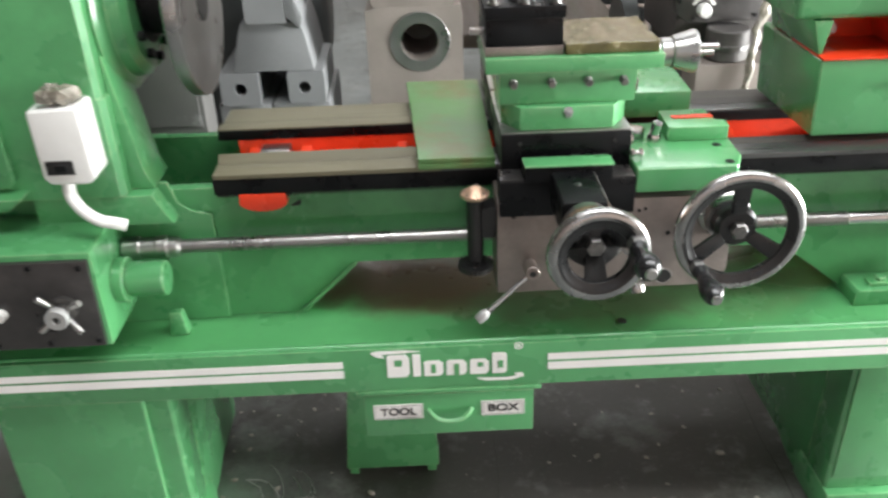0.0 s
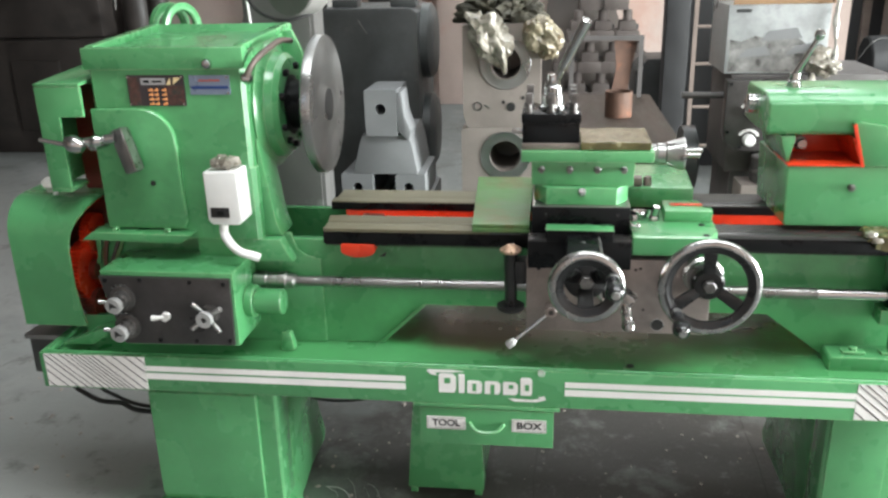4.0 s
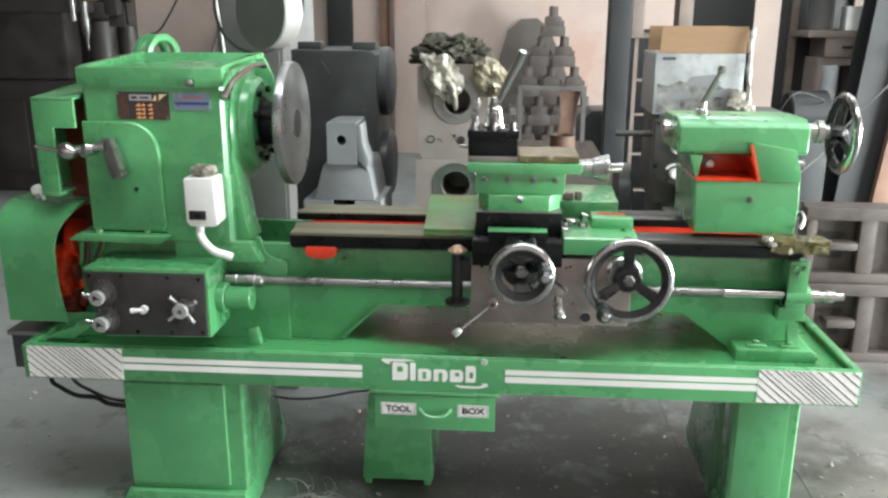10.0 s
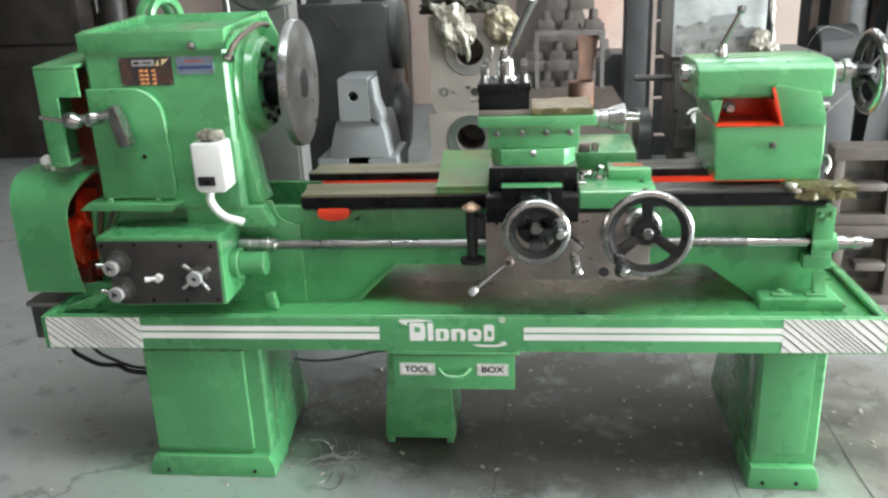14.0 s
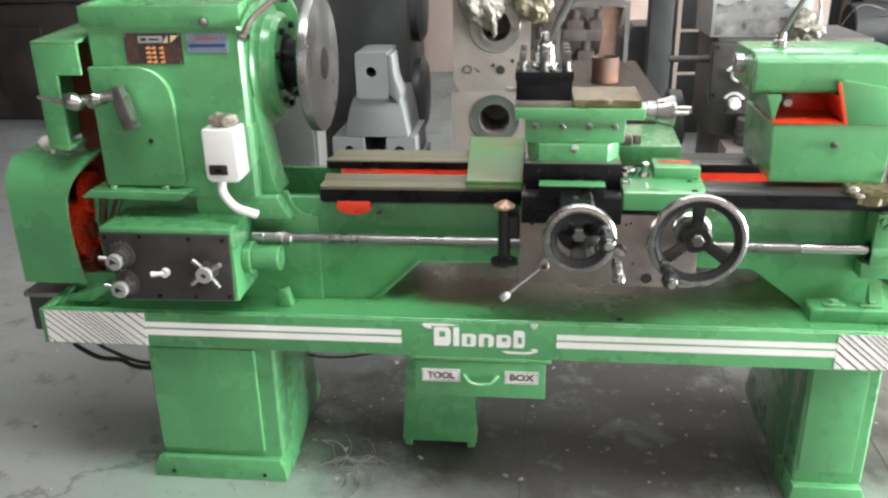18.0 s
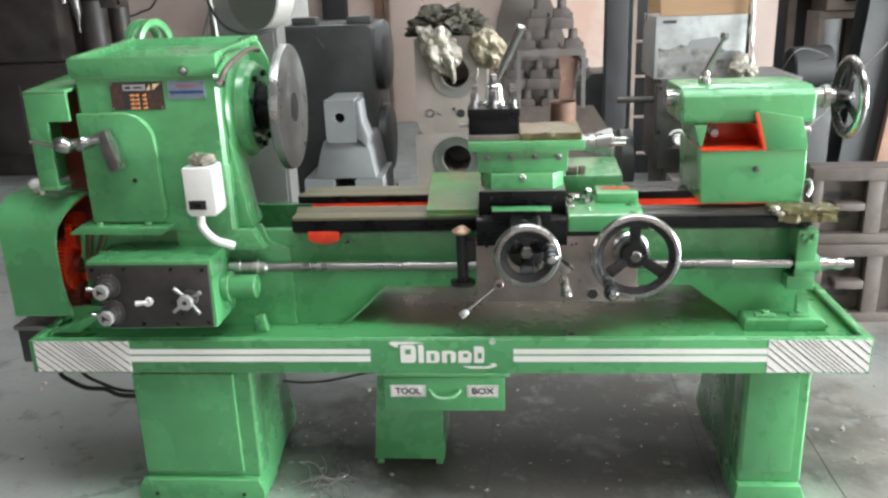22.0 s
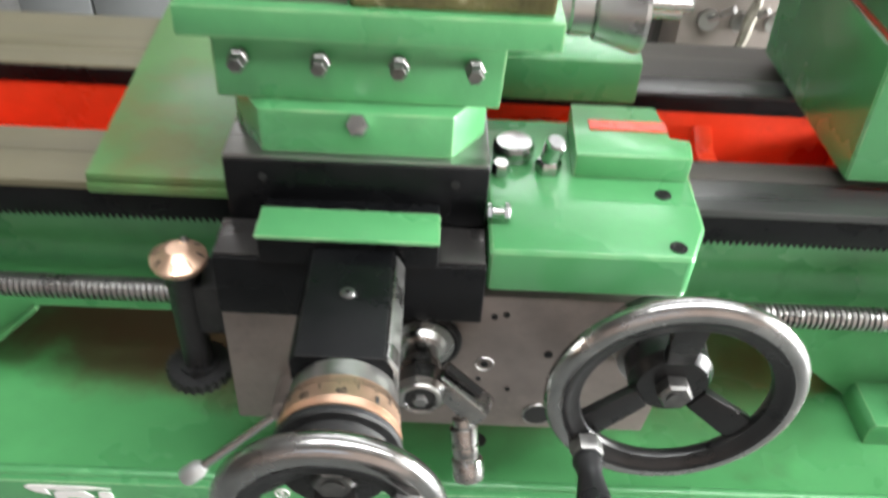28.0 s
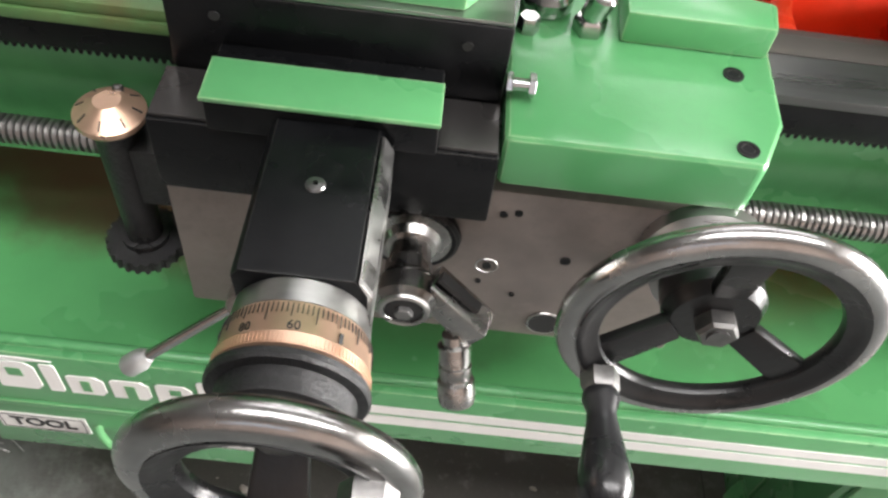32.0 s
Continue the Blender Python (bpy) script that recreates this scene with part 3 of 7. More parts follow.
for s in (-0.09, 0.09):
    beam(bm, (2.26, 3.24 + s, 0.0), (2.60, 3.24 + s, 4.2), 0.22, 0.012, up=(0, 1, 0))
beam(bm, (2.26, 3.24, 0.0), (2.60, 3.24, 4.2), 0.014, 0.17, up=(0, 1, 0))
setting("column_5", bm, COLUMN, "dark leaning steel I-section column near the shelf")
bm = bm_new()
beam(bm, (2.40, 3.09, 0.0), (2.60, 3.09, 1.9), 0.14, 0.05, up=(0, 1, 0), bev=0.004)
setting("post_1", bm, BROWN_STEEL, "leaning brown timber post beside the steel column")

# ---- the lathe ----
lathe = thing("lathe", (0, 0.28, 0), "glossy green centre lathe with polished steel handwheels on two pedestals", "lathe")

# chip tray
bm = bm_new()
X = 1.075
box(bm, -X, X, 0.0, 0.010, 0.398, 0.491, 0.003)
box(bm, -X, X, 0.52, 0.53, 0.398, 0.491, 0.003)
prism(bm, [(0.0105, 0.398), (0.5195, 0.398), (0.5195, 0.491), (0.0105, 0.491)], "x", -X, -X + 0.010, 0.002)
prism(bm, [(0.0105, 0.398), (0.5195, 0.398), (0.5195, 0.491), (0.0105, 0.491)], "x", X - 0.010, X, 0.002)
tray = part("chip_tray", bm, GREEN, lathe, "long green sheet metal chip tray")
bm = bm_new()
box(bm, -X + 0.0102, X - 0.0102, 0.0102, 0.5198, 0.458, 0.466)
part("tray_floor", bm, TRAY_GREEN, tray, "green tray floor with oil stains and painted shade under the bed")
bm = bm_new()
# rounded inner roll along the front and right rim
for p, q in (((-X + 0.01, 0.016, 0.487), (X - 0.01, 0.016, 0.487)), ((X - 0.016, 0.02, 0.487), (X - 0.016, 0.51, 0.487)), ((-X + 0.016, 0.02, 0.487), (-X + 0.016, 0.51, 0.487))):
    rod(bm, p, q, 0.006, seg=12)
part("rim", bm, GREEN, tray)
for x, y in ((1.007, 0.138), (0.35, 0.09), (-0.35, 0.34)):
    bm = bm_new()
    revolve(bm, [(0, 0), (0.009, 0), (0.009, 0.0012), (0, 0.0012)], (x, y, 0.4662), (0, 0, 1), 16)
    part("drain_hole", bm, INK, tray)


def cut_at(pts, lim, keep):
    """The polygon's piece on one side of a vertical line."""
    out = []
    for p, q in zip(pts, pts[1:] + pts[:1]):
        pin, qin = (p[0] - lim) * keep >= 0, (q[0] - lim) * keep >= 0
        if pin:
            out.append(p)
        if pin != qin:
            f = (lim - p[0]) / (q[0] - p[0])
            out.append((lim, p[1] + f * (q[1] - p[1])))
    return out


def hatch_decal(x0, x1):
    """A white sheet with slanting lines, close together in the middle and wider apart at the ends."""
    bm = bm_new()
    box(bm, x0, x1, -0.0012, -0.0002, 0.402, 0.489)
    d = part("hatched_decal", bm, WHITE, tray, "white vinyl decal with slanting dark lines")
    w, run = x1 - x0, 0.102
    for k, t in zip((-0.33, -0.20, -0.10, -0.01, 0.06, 0.15, 0.22, 0.275, 0.325, 0.375, 0.425, 0.48, 0.57, 0.68, 0.80, 0.91),
                    (0.0030, 0.0034, 0.0026, 0.0030, 0.0024, 0.0030, 0.0022, 0.0026, 0.0024, 0.0028, 0.0024, 0.0028, 0.0030, 0.0032, 0.0034, 0.0034)):
        a = x0 + k * w
        pts = cut_at([(a, 0.489), (a + 1.15 * t, 0.489), (a + 1.15 * t + run, 0.402), (a + run, 0.402)], x0 + 0.001, 1)
        pts = cut_at(pts, x1 - 0.001, -1) if len(pts) > 2 else pts
        if len(pts) > 2:
            b = bm_new()
            prism(b, pts, "y", -0.0018, -0.0013)
            part("hatch_line", b, INK, d)


hatch_decal(-1.062, -0.803)
hatch_decal(0.825, 1.070)
for x0, x1 in ((-0.803, -0.167), (0.197, 0.825)):
    for z0, z1 in ((0.452, 0.466), (0.431, 0.447)):
        bm = bm_new()
        box(bm, x0 + 0.001, x1 - 0.001, -0.0011, -0.0002, z0, z1)
        part("stripe", bm, WHITE, tray, "white vinyl stripe")
# the maker's mark as plain white shapes
for pts in ([(-0.118, 0.482), (-0.112, 0.486), (-0.06, 0.486), (-0.03, 0.483), (-0.065, 0.480), (-0.098, 0.479), (-0.094, 0.471), (-0.108, 0.474)],
            [(0.070, 0.4185), (0.125, 0.417), (0.146, 0.421), (0.137, 0.425), (0.152, 0.427), (0.156, 0.419), (0.135, 0.412), (0.085, 0.412)]):
    bm = bm_new()
    prism(bm, pts, "y", -0.0013, -0.0002)
    part("mark_flourish", bm, WHITE, tray, "white flourish of the maker's mark")
for x0, x1, z0, z1 in ((-0.090, -0.050, 0.428, 0.477), (-0.044, -0.030, 0.428, 0.477), (-0.024, 0.010, 0.428, 0.461), (0.016, 0.052, 0.428, 0.461), (0.058, 0.092, 0.428, 0.461), (0.098, 0.124, 0.428, 0.473)):
    w = x1 - x0
    bm = bm_new()
    prism(bm, [(x0, z0), (x1 - w * 0.15, z0), (x1, z0 + w * 0.2), (x1, z1 - w * 0.2), (x1 - w * 0.2, z1), (x0 + w * 0.1, z1), (x0, z1 - w * 0.1)], "y", -0.0013, -0.0002)
    part("mark_block", bm, WHITE, tray, "plain white block of the maker's mark")
for x0, x1, z0, z1 in ((-0.077, -0.063, 0.452, 0.466), (-0.012, -0.003, 0.434, 0.454), (0.029, 0.039, 0.428, 0.453), (0.071, 0.082, 0.444, 0.454), (0.108, 0.118, 0.440, 0.456)):
    bm = bm_new()
    box(bm, x0, x1, -0.0018, -0.0014, z0, z1)
    part("mark_gap", bm, GREEN, tray)
bm = bm_new()
ring(bm, (0.145, -0.0006, 0.486), (0, -1, 0), 0.007, 0.0009, 20, 6)
box(bm, 0.1425, 0.1475, -0.0012, -0.0002, 0.4835, 0.4885)
part("mark_badge", bm, WHITE, tray)


# pedestals
def pedestal(x0, x1, inner, groove, flare, rear):
    """A folded front with a foot, and two side panels that run back under the tray."""
    bm = bm_new()
    prism(bm, [(x0, 0.062), (x1, 0.062), (x1, 0.3975), (x0, 0.3975)], "y", 0.032, 0.12, 0.012, 3)
    p = part("pedestal", bm, GREEN_SOFT, lathe, "green fabricated pedestal under the chip tray")
    bm = bm_new()
    prism(bm, [(x0 - flare, 0.0), (x1 + 0.008, 0.0), (x1 + 0.008, 0.032), (x1 - 0.006, 0.066), (x0 - flare * 0.2, 0.066), (x0 - flare, 0.032)], "y", 0.012, 0.15, 0.005)
    part("plinth", bm, GREEN_SOFT, p, "green foot with chipped paint")
    bm = bm_new()
    prism(bm, [(0.1205, 0.3975), (rear - 0.155, 0.3975), (rear, 0.045), (rear - 0.02, 0.022), (0.27, 0.022), (0.20, 0.0), (0.1505, 0.0), (0.1505, 0.067), (0.1205, 0.067)], "x", inner - 0.009, inner + 0.009, 0.004, 2)
    part("side_panel", bm, GREEN_SOFT, p, "green side panel that flares towards the floor")
    bm = bm_new()
    other = x0 + 0.02 if abs(inner - x1) < 0.05 else x1 - 0.02
    prism(bm, [(0.1205, 0.3975), (rear - 0.155, 0.3975), (rear, 0.045), (rear - 0.02, 0.022), (0.27, 0.022), (0.20, 0.0), (0.1505, 0.0), (0.1505, 0.067), (0.1205, 0.067)], "x", other - 0.009, other + 0.009, 0.004, 2)
    part("side_panel", bm, GREEN_SOFT, p)
    if groove:
        bm = bm_new()
        box(bm, x0 + 0.006, groove, 0.020, 0.0325, 0.085, 0.385, 0.006, 3)
        part("cover_panel", bm, GREEN, p)
    else:
        bm = bm_new()
        box(bm, x0 + 0.008, x1 - 0.03, 0.026, 0.0325, 0.10, 0.385, 0.004, 2)
        part("cover_panel", bm, GREEN, p)
    for x in (x0 + 0.03, x1 - 0.05):
        bm = bm_new()
        hexnut(bm, (x, 0.012, 0.020), (0, -1, 0), 0.006, 0.004)
        part("bolt", bm, BLACK, p)
    return p


pedestal(-0.826, -0.498, -0.508, -0.544, 0.024, 0.425)
pedestal(0.785, 0.950, 0.795, None, 0.006, 0.53)

# tool box drawer and the tank under it
bm = bm_new()
box(bm, -0.130, 0.168, 0.012, 0.36, 0.290, 0.388, 0.003)
drawer = part("tool_drawer", bm, GREEN, lathe, "green tool drawer under the tray")
bm = bm_new()
box(bm, -0.137, 0.175, 0.003, 0.012, 0.289, 0.384, 0.002)
part("drawer_front", bm, GREEN, drawer)
bm = bm_new()
box(bm, -0.150, 0.188, -0.002, 0.37, 0.3885, 0.3975, 0.002)
part("drawer_rail", bm, GREEN, drawer)
bm = bm_new()
tube(bm, [(-0.020, 0.003, 0.347), (-0.015, -0.005, 0.344), (-0.002, -0.012, 0.335), (0.02, -0.014, 0.332), (0.042, -0.012, 0.335), (0.055, -0.005, 0.344), (0.060, 0.003, 0.347)], 0.0045, 10)
part("drawer_handle", bm, GREEN, drawer)
for word, x0, x1 in (("TOOL", -0.121, -0.030), ("BOX", 0.078, 0.158)):
    bm = bm_new()
    box(bm, x0, x1, 0.0015, 0.0028, 0.329, 0.3625)
    lab = part("word_label", bm, WHITE, drawer, "white printed word label")
    bm = bm_new()
    for a0, a1, b0, b1 in ((x0 + 0.003, x1 - 0.003, 0.3315, 0.3322), (x0 + 0.003, x1 - 0.003, 0.3593, 0.36), (x0 + 0.003, x0 + 0.0037, 0.3323, 0.3592), (x1 - 0.0037, x1 - 0.003, 0.3323, 0.3592)):
        box(bm, a0, a1, 0.0009, 0.0014, b0, b1)
    part("label_border", bm, INK, drawer)
    lettering(word, (x0 + x1) / 2, 0.0011, 0.3457, 0.0235, INK, drawer, 1.02 if word == "TOOL" else 1.18)
bm = bm_new()
prism(bm, [(-0.212, 0.016), (-0.004, 0.016), (-0.014, 0.289), (-0.190, 0.289)], "y", 0.205, 0.42, 0.004)
for x in (-0.195, -0.02):
    box(bm, x - 0.01, x + 0.01, 0.207, 0.225, 0.0, 0.0155, 0.001)
part("coolant_tank", bm, GREEN_SOFT, lathe, "green sheet coolant tank on the floor")

# bed
def bed_wall(y0, y1):
    pts = [(-0.98, 0.466), (-0.246, 0.466), (-0.246, 0.480), (-0.142, 0.572), (0.664, 0.572), (0.787, 0.480), (0.80, 0.466), (0.957, 0.466), (0.957, 0.738), (-0.98, 0.738)]
    b = bm_new()
    prism(b, pts, "y", y0, y1, 0.004)
    return b


bed = part("bed", bed_wall(0.170, 0.196), GREEN_SOFT, lathe, "green cast lathe bed with an arched underside")
part("bed_rear_wall", bed_wall(0.430, 0.456), GREEN_SOFT, bed)
bm = bm_new()
prism(bm, [(0.795, 0.4663), (0.998, 0.4663), (0.998, 0.490), (0.985, 0.500), (0.80, 0.500), (0.795, 0.492)], "y", 0.105, 0.46, 0.003)
prism(bm, [(0.150, 0.5), (0.118, 0.503), (0.150, 0.56)], "x", 0.93, 0.958)
part("bed_foot", bm, GREEN_SOFT, bed)
for x in (0.85, 0.935):
    bm = bm_new()
    box(bm, x - 0.025, x + 0.025, 0.118, 0.142, 0.5005, 0.508, 0.003)
    hexnut(bm, (x, 0.13, 0.508), (0, 0, 1), 0.010, 0.008)
    part("hold_down_bolt", bm, GREEN_SOFT, bed)
bm = bm_new()
prism(bm, [(-0.25, 0.4685), (-0.142, 0.572), (-0.148, 0.5745), (-0.262, 0.4685)], "y", 0.165, 0.1695, 0.0008)
part("arch_edge", bm, GREEN_SOFT, bed, "pale green worn edge of the arch")
# red lining between the ways
bm = bm_new()
prism(bm, [(0.1965, 0.655), (0.4295, 0.655), (0.4295, 0.7690), (0.318, 0.7690), (0.318, 0.670), (0.213, 0.670), (0.213, 0.772), (0.1965, 0.772)], "x", -0.365, 0.94, 0.002)
lining = part("bed_lining", bm, RED, bed, "orange-red painted inside of the bed")
bm = bm_new()
box(bm, -0.402, 0.94, 0.3165, 0.3185, 0.7694, 0.7885, 0.0006)
box(bm, -0.365, 0.94, 0.319, 0.4295, 0.7694, 0.7742, 0.001)
part("rear_way_band", bm, BLACK, bed, "black band under the rear way")
for x in (-0.345, -0.245, -0.06, 0.16, 0.40, 0.575, 0.74):
    bm = bm_new()
    prism(bm, [(0.2135, 0.6705), (0.3175, 0.6705), (0.3175, 0.755), (0.29, 0.738), (0.24, 0.738), (0.2135, 0.752)], "x", x, x + 0.022, 0.004)
    part("rib", bm, RED, lining)
bm = bm_new()
box(bm, -0.318, -0.262, 0.235, 0.315, 0.728, 0.762, 0.005)
part("rib_plug", bm, STEEL, lining, "bare steel pad in the red lining")
# ways
for x0, x1, vt, flat_f, vee_f, vee_r, flat_r, lab in ((-0.372, 0.02, 0.795, OILY_STEEL, OILY_STEEL, OILY_STEEL, OILY_STEEL, "oily yellowed"), (0.0205, 0.942, 0.787, WAY_BRIGHT, WAY_DARK, WAY_BRIGHT, WAY_DARK, "ground steel")):
    bm = bm_new()
    prism(bm, [(0.119, 0.7745), (0.1675, 0.7745), (0.1675, 0.783), (0.119, 0.783)], "x", x0, x1, 0.0012)
    part("front_way", bm, flat_f, bed, "flat ground front way")
    bm = bm_new()
    prism(bm, [(0.168, 0.7745), (0.205, 0.7745), (0.205, 0.780), (0.187, vt), (0.168, 0.783)], "x", x0, x1, 0.0012)
    part("front_vee", bm, vee_f, bed, lab + " front vee way")
    bm = bm_new()
    prism(bm, [(0.319, 0.7745), (0.3655, 0.7745), (0.3655, 0.786), (0.350, 0.792), (0.319, 0.791)], "x", x0 - 0.03, x1, 0.0012)
    part("rear_slide", bm, vee_r, bed, lab + " rear way")
    bm = bm_new()
    prism(bm, [(0.366, 0.7745), (0.456, 0.7745), (0.456, 0.784), (0.366, 0.784)], "x", x0 - 0.03, x1, 0.0012)
    part("rear_way", bm, flat_r, bed, "dull brown flat rear way")
bm = bm_new()
box(bm, -0.374, 0.942, 0.1205, 0.1695, 0.745, 0.7742, 0.002)
part("way_apron_band", bm, BLACK, bed, "black band under the front way")
bm = bm_new()
n = 210
lo = []
for k in range(n):
    x = -0.37 + k * 0.00622
    lo += [(x, 0.7445), (x + 0.0018, 0.7385), (x + 0.0038, 0.7385), (x + 0.0056, 0.7445)]
pts = [(-0.372, 0.7485)] + lo + [(-0.37 + n * 0.00622, 0.7485)]
a = [bm.verts.new((p[0], 0.124, p[1])) for p in pts]
b = [bm.verts.new((p[0], 0.1455, p[1])) for p in pts]
top = [bm.verts.new((p[0], 0.124, 0.7485)) for p in pts]
for i in range(len(pts) - 1):
    bm.faces.new((a[i], b[i], b[i + 1], a[i + 1]))
    if i and i < len(pts) - 2:
        bm.faces.new((a[i], a[i + 1], top[i + 1], top[i]))
part("rack", bm, BLACK, bed, "black toothed rack under the front way", 20)
bm = bm_new()
pts = [(-0.332, 0.7447), (-0.252, 0.7447)] + [(-0.292 + 0.042 * math.cos(a), 0.728 + 0.017 * math.sin(a)) for a in [-math.pi * k / 14 for k in range(15)]]
prism(bm, pts, "y", 0.1195, 0.1697, 0.002)
part("gap_plug", bm, RED, bed, "orange-red rounded pocket under the front way")
bm = bm_new()
prism(bm, [(-0.236, 0.698), (-0.252, 0.6975), (-0.234, 0.7085)], "y", 0.1665, 0.1698)
part("core_hole", bm, INK, bed)

# headstock
bm = bm_new()
prism(bm, [(-0.889, 0.113), (-0.881, 0.105), (-0.532, 0.105), (-0.5235, 0.114), (-0.5235, 0.47), (-0.889, 0.47)], "z", 0.93, 1.1555)
prism(bm, [(-0.889, 0.113), (-0.881, 0.105), (-0.528, 0.105), (-0.519, 0.114), (-0.515, 0.235), (-0.545, 0.29), (-0.66, 0.32), (-0.66, 0.47), (-0.889, 0.47)], "z", 0.757, 0.93)
head = part("headstock", bm, GREEN_SOFT, lathe, "green box-shaped headstock casting")
bm = bm_new()
prism(bm, [(0.098, 1.156), (0.480, 1.156), (0.480, 1.221), (0.462, 1.2265), (0.44, 1.208), (0.13, 1.194), (0.115, 1.2045), (0.098, 1.2035)], "x", -0.896, -0.519, 0.003)
part("lid", bm, GREEN_SOFT, head, "green headstock lid with a raised rim")
for x in (-0.896, -0.545):
    bm = bm_new()
    prism(bm, [(0.115, 1.190), (0.46, 1.204), (0.462, 1.228), (0.115, 1.207)], "x", x + 0.001, x + 0.024, 0.003)
    part("lid_rim", bm, GREEN_SOFT, head)
bm = bm_new()
arc = [(-0.775 + 0.080 * math.cos(a), 0.990 + 0.080 * math.sin(a)) for a in [math.pi / 2 * k / 8 for k in range(8, -1, -1)]]
prism(bm, [(-0.8905, 0.785), (-0.8905, 1.070)] + arc + [(-0.690, 0.80), (-0.70, 0.785)], "y", 0.089, 0.1045, 0.006, 3)
part("raised_panel", bm, GREEN_SOFT, head)
bm = bm_new()
prism(bm, [(-0.948, 0.762), (-0.700, 0.757), (-0.674, 0.778), (-0.92, 0.782)], "y", 0.062, 0.16, 0.003)
part("flange", bm, GREEN_SOFT, head)
for x in (-0.87, -0.74):
    bm = bm_new()
    hexnut(bm, (x, 0.083, 0.7805), (0, 0, 1), 0.009, 0.008)
    part("flange_bolt", bm, GREEN_SOFT, head)
bm = bm_new()
prism(bm, [(-0.95, 0.4665), (-0.395, 0.4665), (-0.395, 0.690), (-0.43, 0.698), (-0.452, 0.715), (-0.465, 0.7565), (-0.95, 0.7565)], "y", 0.1605, 0.1695, 0.004)
prism(bm, [(-0.680, 0.70), (-0.447, 0.70), (-0.462, 0.725), (-0.476, 0.7565), (-0.680, 0.7565)], "y", 0.108, 0.1475, 0.005)
part("headstock_base", bm, GREEN_SOFT, head)
bm = bm_new()
prism(bm, [(-0.5225, 0.7575), (-0.478, 0.7575), (-0.490, 0.79), (-0.505, 0.90), (-0.519, 0.99), (-0.5225, 0.99)], "y", 0.135, 0.225, 0.004)
part("headstock_side", bm, GREEN_SOFT, head)
SP = (0, 0.285, 1.046)
bm = bm_new()
revolve(bm, [(0.0, 0.0), (0.150, 0.0), (0.152, 0.012), (0.142, 0.022), (0.128, 0.026), (0.124, 0.045), (0.112, 0.056), (0.062, 0.058), (0.0, 0.058)], (-0.53, SP[1], SP[2]), (1, 0, 0), 56)
part("bearing_housing", bm, GREEN_SOFT, head, "round green bearing housing")
bm = bm_new()
prism(bm, [(-0.5232, 1.212), (-0.496, 1.214), (-0.474, 1.165), (-0.464, 1.115), (-0.462, 1.05), (-0.5232, 1.05)], "y", 0.392, 0.410, 0.004, 2)
part("rear_flange", bm, GREEN_SOFT, head, "pale green upright flange behind the bearing housing")
for a in (205, 235, 265, 300, 20, 70, 120, 160):
    bm = bm_new()
    q = (-0.474, SP[1] + 0.095 * math.cos(radians(a)), SP[2] + 0.095 * math.sin(radians(a)))
    rod(bm, q, (q[0] + 0.012, q[1], q[2]), 0.0085, seg=12, ch=0.001)
    part("housing_bolt", bm, BLACK, head)
bm = bm_new()
revolve(bm, [(0, 0), (0.072, 0), (0.072, 0.014), (0.058, 0.016), (0.058, 0.045), (0.066, 0.047), (0.066, 0.056), (0, 0.056)], (-0.486, SP[1], SP[2]), (1, 0, 0), 40)
spindle = part("spindle_nose", bm, BLACK, lathe, "dark steel spindle nose")
bm = bm_new()
revolve(bm, [(0.030, -0.006), (0.060, -0.006), (0.062, 0.014), (0.160, 0.016), (0.1655, 0.020), (0.1655, 0.036), (0.1635, 0.040), (0.125, 0.042), (0.120, 0.0405), (0.070, 0.0415), (0.040, 0.043), (0.034, 0.038), (0.033, 0.012)], (-0.424, SP[1], SP[2]), (1, 0, 0), 72)
face = part("faceplate", bm, FACE, lathe, "turned steel faceplate with a centre hole")
bm = bm_new()
revolve(bm, [(0, 0), (0.0385, 0), (0.0385, 0.0022), (0, 0.0022)], (-0.3825, SP[1], SP[2]), (1, 0, 0), 32)
part("bore", bm, INK, face)
# plates on the headstock
bm = bm_new()
box(bm, -0.797, -0.662, 0.1025, 0.1048, 1.074, 1.143)
plate = part("speed_plate", bm, LABEL_DARK, head, "dark speed chart plate with orange marks")
bm = bm_new()
for x in (-0.7485, -0.7355, -0.7165):
    for j in range(4):
        z = 1.0765 + j * 0.0103
        prism(bm, [(x, z), (x + 0.0105, z), (x + 0.0105, z + 0.0035), (x + 0.008, z + 0.008), (x + 0.006, z + 0.0038), (x, z + 0.0038)], "y", 0.1015, 0.1024)
part("speed_marks", bm, ORANGE, plate)
bm = bm_new()
box(bm, -0.764, -0.706, 0.1015, 0.1024, 1.1215, 1.1365)
part("title_bar", bm, mat("silver_print", (0.36, 0.36, 0.36), 0.4, metal=0.3, var=0.15, bump=0), plate)
bm = bm_new()
box(bm, -0.758, -0.744, 0.1009, 0.1014, 1.126, 1.132)
box(bm, -0.737, -0.714, 0.1009, 0.1014, 1.127, 1.131)
part("title_print", bm, INK, plate)
bm = bm_new()
prism(bm, [(-0.705, 1.1215), (-0.694, 1.1215), (-0.694, 1.1375)], "y", 0.1015, 0.1024)
prism(bm, [(-0.688, 1.1215), (-0.668, 1.1375), (-0.686, 1.1375)], "y", 0.1015, 0.1024)
part("flash_mark", bm, mat("cream_print", (0.66, 0.52, 0.28), 0.4, var=0.15, bump=0), plate)
bm = bm_new()
DULL_RED = mat("dark_red_print", (0.075, 0.035, 0.028), 0.4, var=0.5, scale=90, bump=0, spot=(0.02, 0.035, 0.03), spot_at=0.5, spot_scale=120)
box(bm, -0.704, -0.665, 0.1019, 0.1024, 1.077, 1.119)
part("print_panel", bm, DULL_RED, plate)
bm = bm_new()
